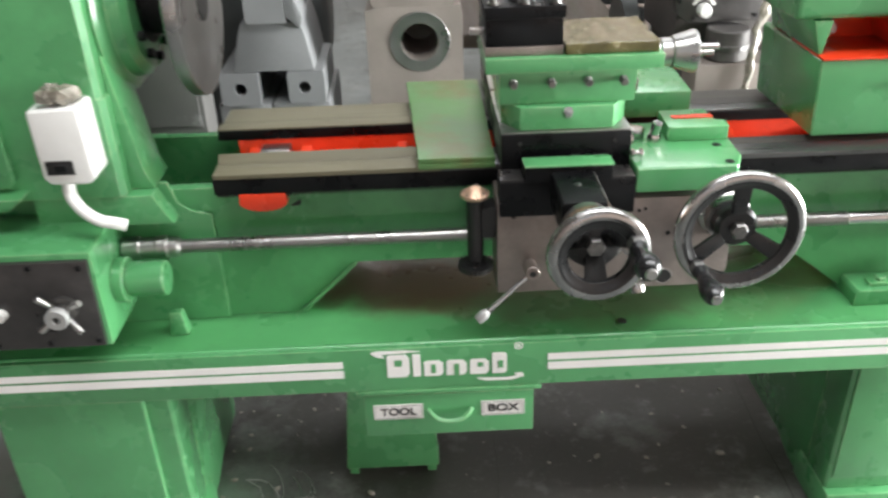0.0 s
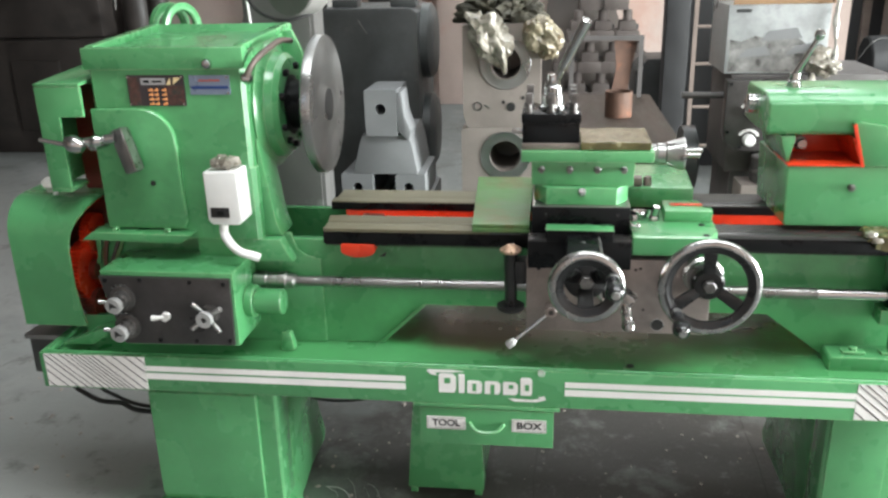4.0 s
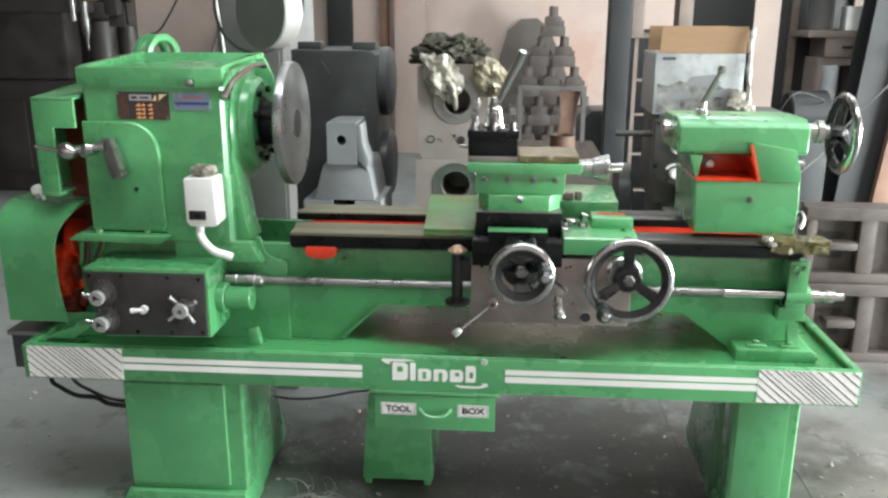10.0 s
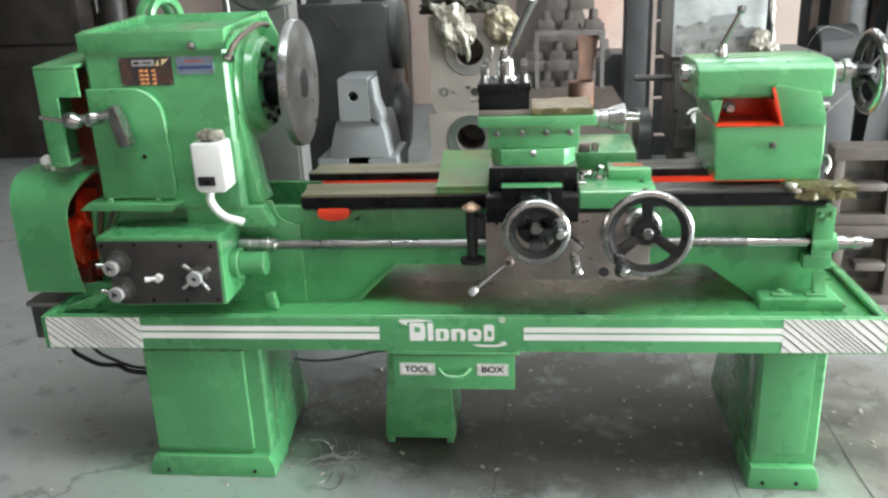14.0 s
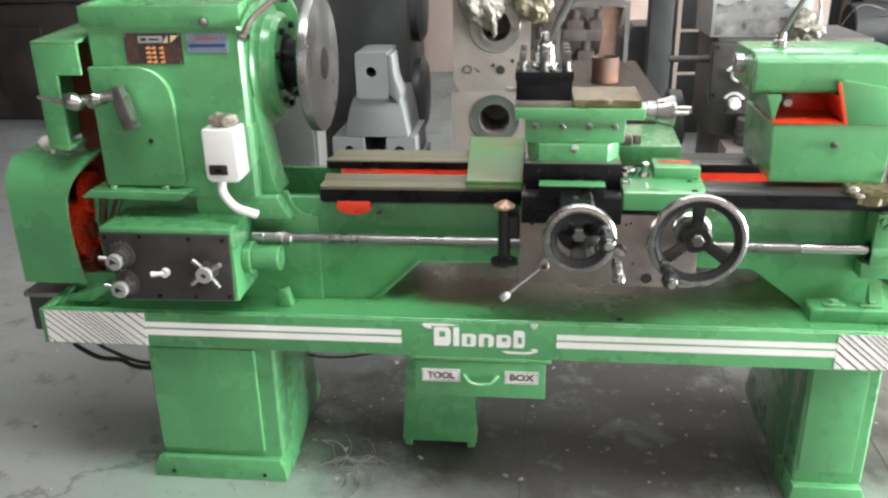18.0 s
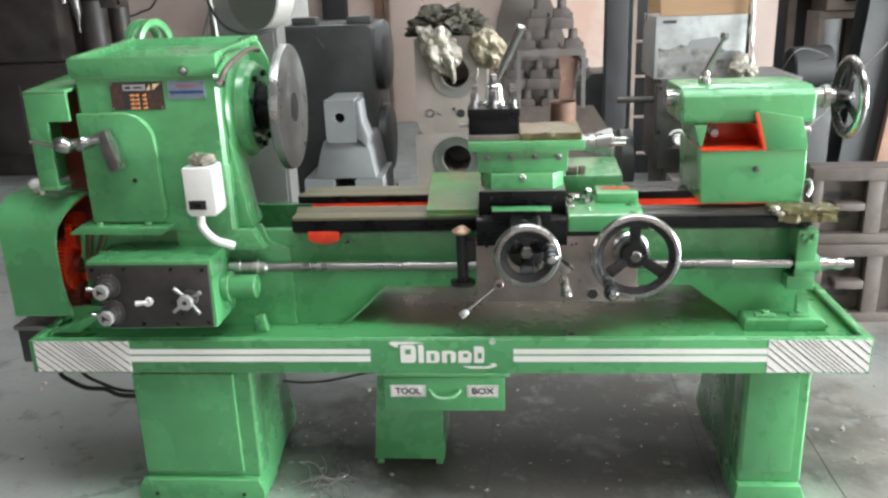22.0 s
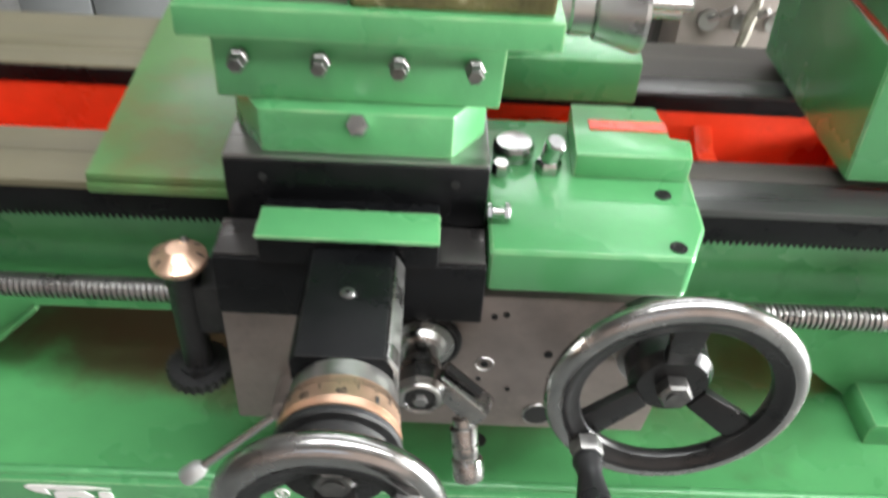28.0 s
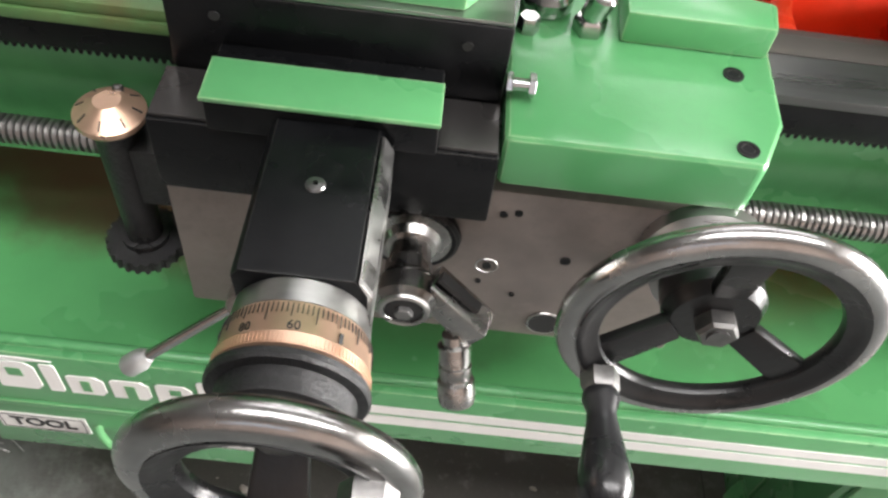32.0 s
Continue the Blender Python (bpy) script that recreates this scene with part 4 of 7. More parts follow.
box(bm, -0.794, -0.769, 0.1019, 0.1024, 1.077, 1.138)
part("print_panel", bm, DULL_RED, plate)
bm = bm_new()
box(bm, -0.650, -0.556, 0.1025, 0.1048, 1.099, 1.142)
plate2 = part("data_plate", bm, LABEL_GREY, head, "blue-grey data plate with a blue band")
bm = bm_new()
box(bm, -0.645, -0.560, 0.1015, 0.1024, 1.112, 1.1185)
part("blue_band", bm, BLUE, plate2)
bm = bm_new()
box(bm, -0.628, -0.578, 0.1017, 0.1024, 1.1285, 1.1325)
part("print_bars", bm, PINK_BOARD, plate2)
for x, z in ((-0.793, 1.078), (-0.667, 1.078), (-0.793, 1.139), (-0.667, 1.139), (-0.561, 1.103), (-0.561, 1.138)):
    bm = bm_new()
    rod(bm, (x, 0.1024, z), (x, 0.100, z), 0.0028, seg=10)
    part("rivet", bm, CHROME, head)
# sight plug, oil pipe and fittings
bm = bm_new()
revolve(bm, [(0, 0), (0.011, 0), (0.012, 0.006), (0.009, 0.014), (0, 0.017)], (-0.600, 0.098, 1.168), (0, -1, 0), 16)
part("lid_screw", bm, CHROME, head)
bm = bm_new()
revolve(bm, [(0, 0), (0.014, 0), (0.013, 0.010), (0.009, 0.020), (0, 0.024)], (-0.516, 0.106, 1.135), (0.2, -1, 0.2), 14)
part("pipe_fitting", bm, CHROME, head)
bm = bm_new()
tube(bm, [(-0.512, 0.088, 1.138), (-0.497, 0.10, 1.168), (-0.482, 0.15, 1.190), (-0.468, 0.21, 1.205), (-0.458, 0.26, 1.20)], 0.007, 10)
part("oil_pipe", bm, mat("braided_grey_pipe", (0.10, 0.078, 0.066), 0.5, metal=0.4, var=0.2, bump=0.3, bscale=200), head)
bm = bm_new()
rod(bm, (-0.761, 0.0885, 0.897), (-0.761, 0.0865, 0.897), 0.006, seg=12)
part("plug", bm, INK, head)
# speed lever
bm = bm_new()
beam(bm, (-0.815, 0.066, 1.030), (-0.785, 0.060, 0.930), 0.036, 0.036, up=(0, 1, 0), bev=0.010)
lever = part("speed_lever", bm, SATIN, head, "steel lever boss with a chrome arm and ball")
bm = bm_new()
beam(bm, (-0.796, 0.055, 1.034), (-0.768, 0.045, 0.940), 0.004, 0.030, up=(0, 1, 0))
part("pointer_plate", bm, STEEL, lever)
bm = bm_new()
rod(bm, (-0.845, 0.055, 1.005), (-0.850, 0.005, 1.004), 0.016, 0.014, 16, 0.002)
rod(bm, (-0.800, 0.020, 1.018), (-0.905, 0.000, 1.006), 0.012, 0.008, 14)
rod(bm, (-0.905, 0.0, 1.006), (-0.965, -0.004, 1.018), 0.006, 0.005, 12)
revolve(bm, [(0, -0.016), (0.011, -0.013), (0.016, 0), (0.011, 0.013), (0, 0.016)], (-0.835, 0.005, 1.013), (1, 0, 0), 16)
part("lever_arm", bm, CHROME, lever)
bm = bm_new()
revolve(bm, [(0, -0.024), (0.012, -0.021), (0.019, -0.01), (0.021, 0), (0.019, 0.011), (0.012, 0.021), (0, 0.024)], (-0.885, -0.002, 1.008), (1, 0, -0.4), 20)
part("ball", bm, CHROME, lever)
# motor pulley behind the headstock
for x in (-0.909, -0.868):
    bm = bm_new()
    revolve(bm, [(0.046, -0.006), (0.060, -0.009), (0.067, -0.008), (0.067, 0.008), (0.062, 0.010), (0.050, 0.009), (0.046, 0.006)], (x, 0.60 - 0.35 * (x + 0.9), 1.208), (0.92, -0.39, 0), 48, close=True)
    part("belt_pulley", bm, GREEN_SOFT, head, "green belt pulley rim")
bm = bm_new()
rod(bm, (-0.94, 0.614, 1.208), (-0.850, 0.582, 1.208), 0.010, seg=20)
box(bm, -0.98, -0.78, 0.48, 0.70, 0.80, 1.11, 0.01)
part("motor_bracket", bm, GREEN_SOFT, head)

# white switch with its conduit
bm = bm_new()
prism(bm, [(-0.619, 0.9365), (-0.537, 0.9395), (-0.533, 0.823), (-0.545, 0.811), (-0.608, 0.811), (-0.618, 0.822)], "y", 0.040, 0.1045, 0.008, 3)
switch = part("switch_box", bm, WHITE_PLASTIC, lathe, "white plastic switch box on the headstock")
bm = bm_new()
box(bm, -0.608, -0.564, 0.0378, 0.0398, 0.830, 0.854, 0.001)
part("switch_window", bm, INK, switch)
bm = bm_new()
box(bm, -0.593, -0.574, 0.0335, 0.0377, 0.836, 0.848, 0.002)
part("rocker", bm, BLACK, switch)
bm = bm_new()
rnd = random.Random(3)
for k in range(7):
    c = Vector((-0.588 + 0.03 * rnd.random(), 0.055 + 0.035 * rnd.random(), 0.944 + 0.012 * rnd.random()))
    bmesh.ops.create_icosphere(bm, subdivisions=1, radius=0.013 + 0.007 * rnd.random(), matrix=Matrix.Translation(c) @ Matrix.Rotation(rnd.random() * 6, 4, "X") @ Matrix.Diagonal((1.4, 1, 0.8, 1)))
part("film_tuft", bm, FILM, switch, "crumpled clear film left on the switch", 10)
bm = bm_new()
tube(bm, [(-0.590, 0.065, 0.815), (-0.588, 0.055, 0.787), (-0.568, 0.040, 0.765), (-0.545, 0.037, 0.748), (-0.524, 0.040, 0.741), (-0.507, 0.047, 0.732)], 0.0105, 14)
part("conduit", bm, WHITE_PLASTIC, switch, "short white flexible conduit")

# end covers over the change gears
bm = bm_new()
prism(bm, [(-1.006, 0.886), (-0.956, 0.886), (-0.956, 1.0535), (-0.897, 1.0535), (-0.897, 1.122), (-1.006, 1.122)], "y", 0.070, 0.080, 0.002)
cover = part("upper_gear_cover", bm, GREEN, lathe, "green upper gear cover with a slot")
bm = bm_new()
prism(bm, [(0.0805, 0.886), (0.46, 0.886), (0.46, 1.150), (0.0805, 1.1225)], "x", -1.006, -0.997, 0.002)
part("cover_side", bm, GREEN, cover)
bm = bm_new()
prism(bm, [(0.070, 1.1225), (0.46, 1.1505), (0.46, 1.158), (0.070, 1.1300)], "x", -1.006, -0.897, 0.0015)
part("cover_top", bm, GREEN, cover)
bm = bm_new()
box(bm, -1.006, -0.956, 0.0705, 0.15, 0.878, 0.8858, 0.001)
part("cover_lip", bm, GREEN, cover)
bm = bm_new()
box(bm, -0.9945, -0.90, 0.200, 0.208, 0.852, 1.11)
part("cover_inside", bm, DARK_RED, cover, "inside of the gear cover, red darkened for the shade in it")
# rounded lower hood whose open side is cut in a wide curve
y0, ztop, r, t = 0.070, 0.850, 0.085, 0.006
prof = [(y0, 0.532 + (ztop - r - 0.532) * k / 12, 0) for k in range(13)] + [(y0 + r - r * math.cos(a), ztop - r + r * math.sin(a), a) for a in [math.pi / 2 * k / 10 for k in range(1, 11)]] + [(0.30, ztop, math.pi / 2)]


def hood_edge(z):
    """The curved right edge of the lower cover."""
    return -0.994 + 0.9 * max(0, 0.66 - z) ** 2 + 3.4 * max(0, z - 0.715) ** 2


def hood(x0, off, thick, lip):
    b = bm_new()
    rows = []
    for y, z, a in prof:
        ca, sa = math.cos(a), math.sin(a)
        x1 = hood_edge(z) - lip
        rows.append([b.verts.new((x, y + q * ca, z - q * sa)) for x, q in ((x0, off), (x1, off), (x1, off + thick), (x0, off + thick))])
    for p, q in zip(rows, rows[1:]):
        for i in range(4):
            b.faces.new((p[i], q[i], q[(i + 1) % 4], p[(i + 1) % 4]))
    b.faces.new(rows[0])
    b.faces.new(rows[-1][::-1])
    return b


low = part("lower_gear_cover", hood(-1.142, 0.0, t, 0.0), GREEN, lathe, "green rounded lower gear cover, open at its side")
part("cover_lining", hood(-1.136, t + 0.0004, 0.003, 0.002), RED, low, "orange-red lining of the cover")
bm = bm_new()
prism(bm, [(y + (t + 0.001) * math.cos(a), z - (t + 0.001) * math.sin(a)) for y, z, a in prof] + [(0.30, 0.532)], "x", -1.1419, -1.1365)
part("end_plate", bm, GREEN, low)
bm = bm_new()
box(bm, -1.135, -0.893, 0.232, 0.240, 0.50, 0.822, 0.001)
part("back_plate", bm, DARK_RED, low, "back plate behind the change gears, red darkened for the cover's shade")
bm = bm_new()
revolve(bm, [(0, 0), (0.009, 0), (0.007, 0.010), (0.016, 0.020), (0.018, 0.030), (0.010, 0.040), (0, 0.042)], (-1.075, 0.17, 0.851), (0.3, -0.5, 1), 16)
part("cover_knob", bm, WHITE_PLASTIC, low, "pale cover knob")
bm = bm_new()
tube(bm, [(-1.06, 0.155, 0.878), (-1.045, 0.14, 0.868), (-1.04, 0.135, 0.852)], 0.006, 8)
part("knob_tail", bm, WHITE_PLASTIC, low)


def gear(bm, c, d, r, th, n, bore=0.3):
    d, u, v = basis(d)
    c = Vector(c)
    out = []
    for k in range(n):
        for da, rr in ((-0.30, 0.93), (-0.17, 1.0), (0.17, 1.0), (0.30, 0.93)):
            a = 2 * math.pi * (k + da) / n
            out.append(rr * r * (math.cos(a) * u + math.sin(a) * v))
    lo = [bm.verts.new(c + q) for q in out]
    hi = [bm.verts.new(c + q + d * th) for q in out]
    bm.faces.new(lo[::-1])
    bm.faces.new(hi)
    for i in range(len(lo)):
        j = (i + 1) % len(lo)
        bm.faces.new((lo[i], lo[j], hi[j], hi[i]))
    return bm


for c, r, w, n, m, lab in (((-1.034, 0.172, 0.645), 0.074, 0.034, 40, RED, "orange-red painted change gear"), ((-1.006, 0.195, 0.735), 0.052, 0.022, 30, RED, "orange-red painted change gear"), ((-1.016, 0.165, 0.556), 0.038, 0.030, 22, DARK_RED, "dark red change gear")):
    bm = bm_new()
    gear(bm, c, (1, 0, 0), r, w, n)
    g = part("change_gear", bm, m, lathe, lab)
    bm = bm_new()
    rod(bm, (c[0] + w + 0.0002, c[1], c[2]), (c[0] + w + 0.018, c[1], c[2]), r * 0.35, seg=20, ch=0.002)
    part("gear_hub", bm, DARK_RED, g)
bm = bm_new()
revolve(bm, [(0.060, 0.0), (0.0735, 0.0), (0.0745, 0.003), (0.060, 0.003)], (-1.0375, 0.172, 0.645), (1, 0, 0), 40, close=True)
part("gear_rim", bm, STEEL, lathe, "bare steel rim beside the gear")
# slack belts that pass behind the feed gearbox
for (x0, z0, x1, z1), m in (((-0.968, 0.668, -0.955, 0.735), GREEN_SOFT), ((-0.952, 0.664, -0.938, 0.735), RUST), ((-0.938, 0.662, -0.905, 0.735), BROWN_CAST), ((-0.930, 0.660, -0.893, 0.735), OILY_GREEN)):
    bm = bm_new()
    beam(bm, (x0, 0.152, z0), (x1, 0.152, z1), 0.009, 0.007, up=(0, 1, 0), bev=0.0015)
    part("drive_belt", bm, m, lathe, "oily drive belt behind the gearbox")
bm = bm_new()
box(bm, -1.02, -0.90, 0.13, 0.145, 0.470, 0.535, 0.002)
prism(bm, [(-1.04, 0.4915), (-0.96, 0.4915), (-0.90, 0.535), (-0.93, 0.535)], "y", 0.05, 0.10, 0.002)
part("cover_bracket", bm, GREEN, lathe)

# feed gearbox
bm = bm_new()
prism(bm, [(-0.878, 0.712), (-0.556, 0.712), (-0.556, 0.530), (-0.836, 0.526), (-0.852, 0.56)], "y", -0.006, 0.1475, 0.004)
fbox = part("feed_gearbox", bm, GREEN_SOFT, lathe, "green feed gearbox with a dark steel front")
bm = bm_new()
prism(bm, [(-0.876, 0.702), (-0.561, 0.701), (-0.564, 0.536), (-0.834, 0.533), (-0.846, 0.58)], "y", -0.016, -0.0065, 0.0015)
part("front_plate", bm, PLATE, fbox, "dark scuffed steel front plate")
for x, z in ((-0.86, 0.693), (-0.775, 0.695), (-0.655, 0.693), (-0.575, 0.690), (-0.573, 0.548), (-0.655, 0.545), (-0.745, 0.545), (-0.80, 0.575)):
    bm = bm_new()
    rod(bm, (x, -0.0162, z), (x, -0.019, z), 0.0055, seg=12, ch=0.0008)
    part("plate_screw", bm, BLACK, fbox)
for x, z, a in ((-0.822, 0.648, 190), (-0.820, 0.578, 200)):
    bm = bm_new()
    revolve(bm, [(0, 0), (0.031, 0), (0.031, 0.004), (0.022, 0.005), (0.0215, 0.020), (0.018, 0.022), (0.018, 0.036), (0, 0.036)], (x, -0.0163, z), (0, -1, 0), 28)
    kn = part("selector_knob", bm, KNOB_STEEL, fbox, "stepped steel selector knob with an arrow face")
    bm = bm_new()
    for s in range(5):
        aa = radians(50 + 20 * s)
        rod(bm, (x + 0.034 * math.cos(aa), -0.0165, z + 0.034 * math.sin(aa)), (x + 0.034 * math.cos(aa), -0.0185, z + 0.034 * math.sin(aa)), 0.0028, seg=8)
    part("index_marks", bm, CHROME, kn)
    bm = bm_new()
    revolve(bm, [(0, 0), (0.0185, 0), (0.0195, 0.003), (0.0195, 0.012), (0.017, 0.014), (0, 0.014)], (x, -0.0525, z), (0, -1, 0), 28)
    part("knob_face", bm, ALU, kn)
    bm = bm_new()
    prism(bm, [(x - 0.007, z + 0.010), (x + 0.011, z - 0.002), (x - 0.003, z - 0.003), (x - 0.008, z - 0.010)], "y", -0.0675, -0.0666)
    part("arrow", bm, INK, kn)
    bm = bm_new()
    rod(bm, (x - 0.012, -0.045, z), (x - 0.042, -0.050, z + 0.006), 0.0045, 0.006, 12, 0.001)
    part("pin", bm, CHROME, kn)
bm = bm_new()
revolve(bm, [(0, 0), (0.022, 0), (0.022, 0.010), (0.0135, 0.012), (0.0135, 0.030), (0, 0.030)], (-0.614, -0.0163, 0.617), (0, -1, 0), 28)
star = part("star_selector", bm, KNOB_STEEL, fbox, "four-armed steel star selector")
bm = bm_new()
revolve(bm, [(0.0065, -0.006), (0.0065, 0.006), (0.018, 0.006), (0.019, 0.004), (0.019, -0.006)], (-0.614, -0.0525, 0.617), (0, -1, 0), 28, close=True)
part("star_face", bm, ALU, star)
for a in (32, 128, 218, 312):
    bm = bm_new()
    c, s = math.cos(radians(a)), math.sin(radians(a))
    rod(bm, (-0.614 + 0.014 * c, -0.036, 0.617 + 0.014 * s), (-0.614 + 0.046 * c, -0.046, 0.617 + 0.046 * s), 0.0045, 0.0062, 12, 0.0012)
    part("star_arm", bm, STEEL, star)
bm = bm_new()
revolve(bm, [(0, 0), (0.011, 0), (0.010, 0.012), (0, 0.012)], (-0.722, -0.0163, 0.607), (0, -1, 0), 18)
rod(bm, (-0.722, -0.026, 0.607), (-0.752, -0.034, 0.608), 0.004, 0.007, 14, 0.002)
part("small_lever", bm, WHITE_PLASTIC, fbox, "small pale lever")
bm = bm_new()
rod(bm, (-0.5555, 0.075, 0.612), (-0.535, 0.075, 0.612), 0.040, seg=28, ch=0.002)
rod(bm, (-0.5345, 0.075, 0.612), (-0.468, 0.075, 0.612), 0.031, seg=28, ch=0.002)
part("shaft_housing", bm, GREEN, fbox, "green round shaft housing")
bm = bm_new()
beam(bm, (-0.480, 0.118, 0.4665), (-0.484, 0.122, 0.512), 0.036, 0.03, 0.024, 0.02, up=(0, 1, 0), bev=0.004)
part("rest_peg", bm, GREEN_SOFT, fbox)

# lead screw
LY, LZ = 0.126, 0.646
def threads(x0, x1, r, pitch, depth):
    b = bm_new()
    prof = [(0, 0)]
    h = 0.0
    while h < x1 - x0 - pitch:
        prof += [(r, h), (r, h + pitch * 0.42), (r - depth, h + pitch * 0.56), (r - depth, h + pitch * 0.86)]
        h += pitch
    prof += [(r, h), (r, x1 - x0), (0, x1 - x0)]
    return revolve(b, prof, (x0, LY, LZ), (1, 0, 0), 18)


screw = part("lead_screw", threads(-0.455, 0.755, 0.0127, 0.0060, 0.0030), DARK_STEEL, lathe, "long threaded steel lead screw", 20)
bm = bm_new()
rod(bm, (0.7552, LY, LZ), (0.905, LY, LZ), 0.0128, seg=24)
part("plain_shaft", bm, CHROME, screw)
bm = bm_new()
revolve(bm, [(0, 0), (0.0205, 0), (0.0215, 0.003), (0.0215, 0.030), (0.0195, 0.033), (0.0195, 0.058), (0.0215, 0.061), (0.0215, 0.078), (0.0185, 0.082), (0.0185, 0.098), (0.0135, 0.103), (0, 0.103)], (-0.552, LY, LZ), (1, 0, 0), 28)
part("coupling", bm, STEEL, screw, "knurled steel coupling sleeve")
bm = bm_new()
revolve(bm, [(0, 0), (0.017, 0), (0.017, 0.022), (0.013, 0.024), (0.013, 0.04), (0.016, 0.043), (0.016, 0.060), (0.010, 0.064), (0.010, 0.085), (0, 0.085)], (0.968, LY, LZ - 0.003), (1, 0, 0), 24)
part("end_nut", bm, CHROME, screw)
bm = bm_new()
prism(bm, [(0.906, 0.612), (0.955, 0.612), (0.955, 0.738), (0.906, 0.738)], "y", 0.104, 0.1695, 0.004)
revolve(bm, [(0, 0), (0.026, 0), (0.026, 0.060), (0, 0.060)], (0.906, LY, LZ - 0.003), (1, 0, 0), 28)
brk = part("screw_bracket", bm, GREEN, lathe, "green lead screw end bracket")
bm = bm_new()
prism(bm, [(0.895, 0.575), (0.962, 0.575), (0.962, 0.6115), (0.895, 0.6115)], "y", 0.12, 0.1695, 0.003)
part("bracket_foot", bm, GREEN, brk)
for x, z in ((0.918, 0.722), (0.943, 0.722), (0.93, 0.708)):
    bm = bm_new()
    revolve(bm, [(0, 0), (0.008, 0), (0.006, 0.007), (0, 0.008)], (x, 0.1038, z), (0, -1, 0), 12)
    part("bracket_bolt", bm, GREEN, brk)


# ---- carriage ----
bm = bm_new()
prism(bm, [(-0.018, 0.100), (0.112, 0.100), (0.112, 0.525), (-0.040, 0.525)], "z", 0.7962, 0.806, 0.003)
prism(bm, [(-0.018, 0.098), (0.112, 0.098), (0.112, 0.112), (-0.019, 0.112)], "z", 0.7865, 0.7961, 0.002)
carriage = part("saddle_wing", bm, OILY_GREEN, lathe, "green saddle wing with a film of oil")
bm = bm_new()
prism(bm, [(0.331, 0.012), (0.496, 0.012), (0.514, 0.055), (0.518, 0.15), (0.498, 0.215), (0.331, 0.215)], "z", 0.768, 0.812, 0.006, 3)
saddle = part("saddle", bm, GREEN, lathe, "green saddle block of the carriage")
bm = bm_new()
prism(bm, [(0.408, 0.118), (0.512, 0.118), (0.516, 0.148), (0.498, 0.152), (0.494, 0.205), (0.412, 0.205)], "z", 0.8122, 0.838, 0.004)
part("saddle_hump", bm, GREEN, saddle)
bm = bm_new()
box(bm, 0.425, 0.496, 0.158, 0.174, 0.8383, 0.8395)
part("warning_strip", bm, RED, saddle, "orange-red painted strip")
for x, y in ((0.486, 0.098), (0.485, 0.026)):
    bm = bm_new()
    revolve(bm, [(0.0040, 0.0), (0.0040, -0.003), (0.0074, -0.003), (0.0074, 0.0005), (0.0064, 0.0010), (0.0044, 0.0010)], (x, y, 0.8124), (0, 0, 1), 20, close=True)
    revolve(bm, [(0, 0.0003), (0.0046, 0.0003), (0.0046, -0.002), (0, -0.002)], (x, y, 0.8124), (0, 0, 1), 6)
    part("socket_screw", bm, BLACK, saddle)
bm = bm_new()
hexnut(bm, (0.3295, 0.049, 0.8235), (1, 0, 0), 0.0072, 0.004)
rod(bm, (0.3335, 0.049, 0.8235), (0.344, 0.049, 0.8235), 0.0040, seg=12)
hexnut(bm, (0.3435, 0.049, 0.8235), (1, 0, 0), 0.0080, 0.0045)
part("gib_bolt", bm, CHROME, saddle)
bm = bm_new()
revolve(bm, [(0, 0), (0.017, 0), (0.019, 0.004), (0.019, 0.012), (0.016, 0.016), (0, 0.017)], (0.357, 0.150, 0.8122), (0, 0, 1), 24)
part("oil_cap", bm, CHROME, saddle, "round chrome oil cap")
bm = bm_new()
hexnut(bm, (0.387, 0.128, 0.8122), (0, 0, 1), 0.012, 0.012)
rod(bm, (0.387, 0.128, 0.824), (0.391, 0.124, 0.846), 0.009, 0.010, 14, 0.002)
part("oil_nipple", bm, CHROME, saddle)
bm = bm_new()
hexnut(bm, (0.344, 0.120, 0.8122), (0, 0, 1), 0.008, 0.012)
part("lock_bolt", bm, CHROME, saddle)
# rear of the saddle seen past the compound
bm = bm_new()
prism(bm, [(0.335, 0.28), (0.495, 0.28), (0.505, 0.52), (0.335, 0.52)], "z", 0.796, 0.846, 0.005)
part("rear_saddle", bm, GREEN, saddle)
bm = bm_new()
box(bm, 0.345, 0.375, 0.285, 0.315, 0.8465, 0.868, 0.003)
hexnut(bm, (0.388, 0.30, 0.8465), (0, 0, 1), 0.010, 0.022)
part("stop_block", bm, APRON, saddle)

# cross slide
bm = bm_new()
prism(bm, [(0.052, 0.8005), (0.052, 0.862), (0.50, 0.862), (0.50, 0.8005)], "x", 0.117, 0.329, 0.003)
cross = part("cross_slide", bm, BLACK, lathe, "black cross slide with a ground top")
bm = bm_new()
box(bm, 0.118, 0.328, 0.053, 0.50, 0.8622, 0.8650, 0.001)
part("slide_top", bm, STEEL, cross, "ground steel top of the cross slide")
bm = bm_new()
box(bm, 0.1105, 0.330, 0.0045, 0.0515, 0.738, 0.800, 0.003)
part("slide_step", bm, BLACK, cross)
bm = bm_new()
box(bm, 0.1500, 0.2905, 0.0005, 0.0513, 0.8003, 0.8262, 0.002)
part("slide_nose", bm, BLACK, cross)
for x0, x1 in ((0.1125, 0.1495), (0.2910, 0.3285)):
    bm = bm_new()
    box(bm, x0, x1, 0.007, 0.0512, 0.8002, 0.8030, 0.0008)
    part("step_plate", bm, PLATE, cross)
bm = bm_new()
box(bm, 0.149, 0.2912, -0.003, 0.0345, 0.8264, 0.8296, 0.001)
part("cover_plate", bm, GREEN, cross, "flat green cover plate")
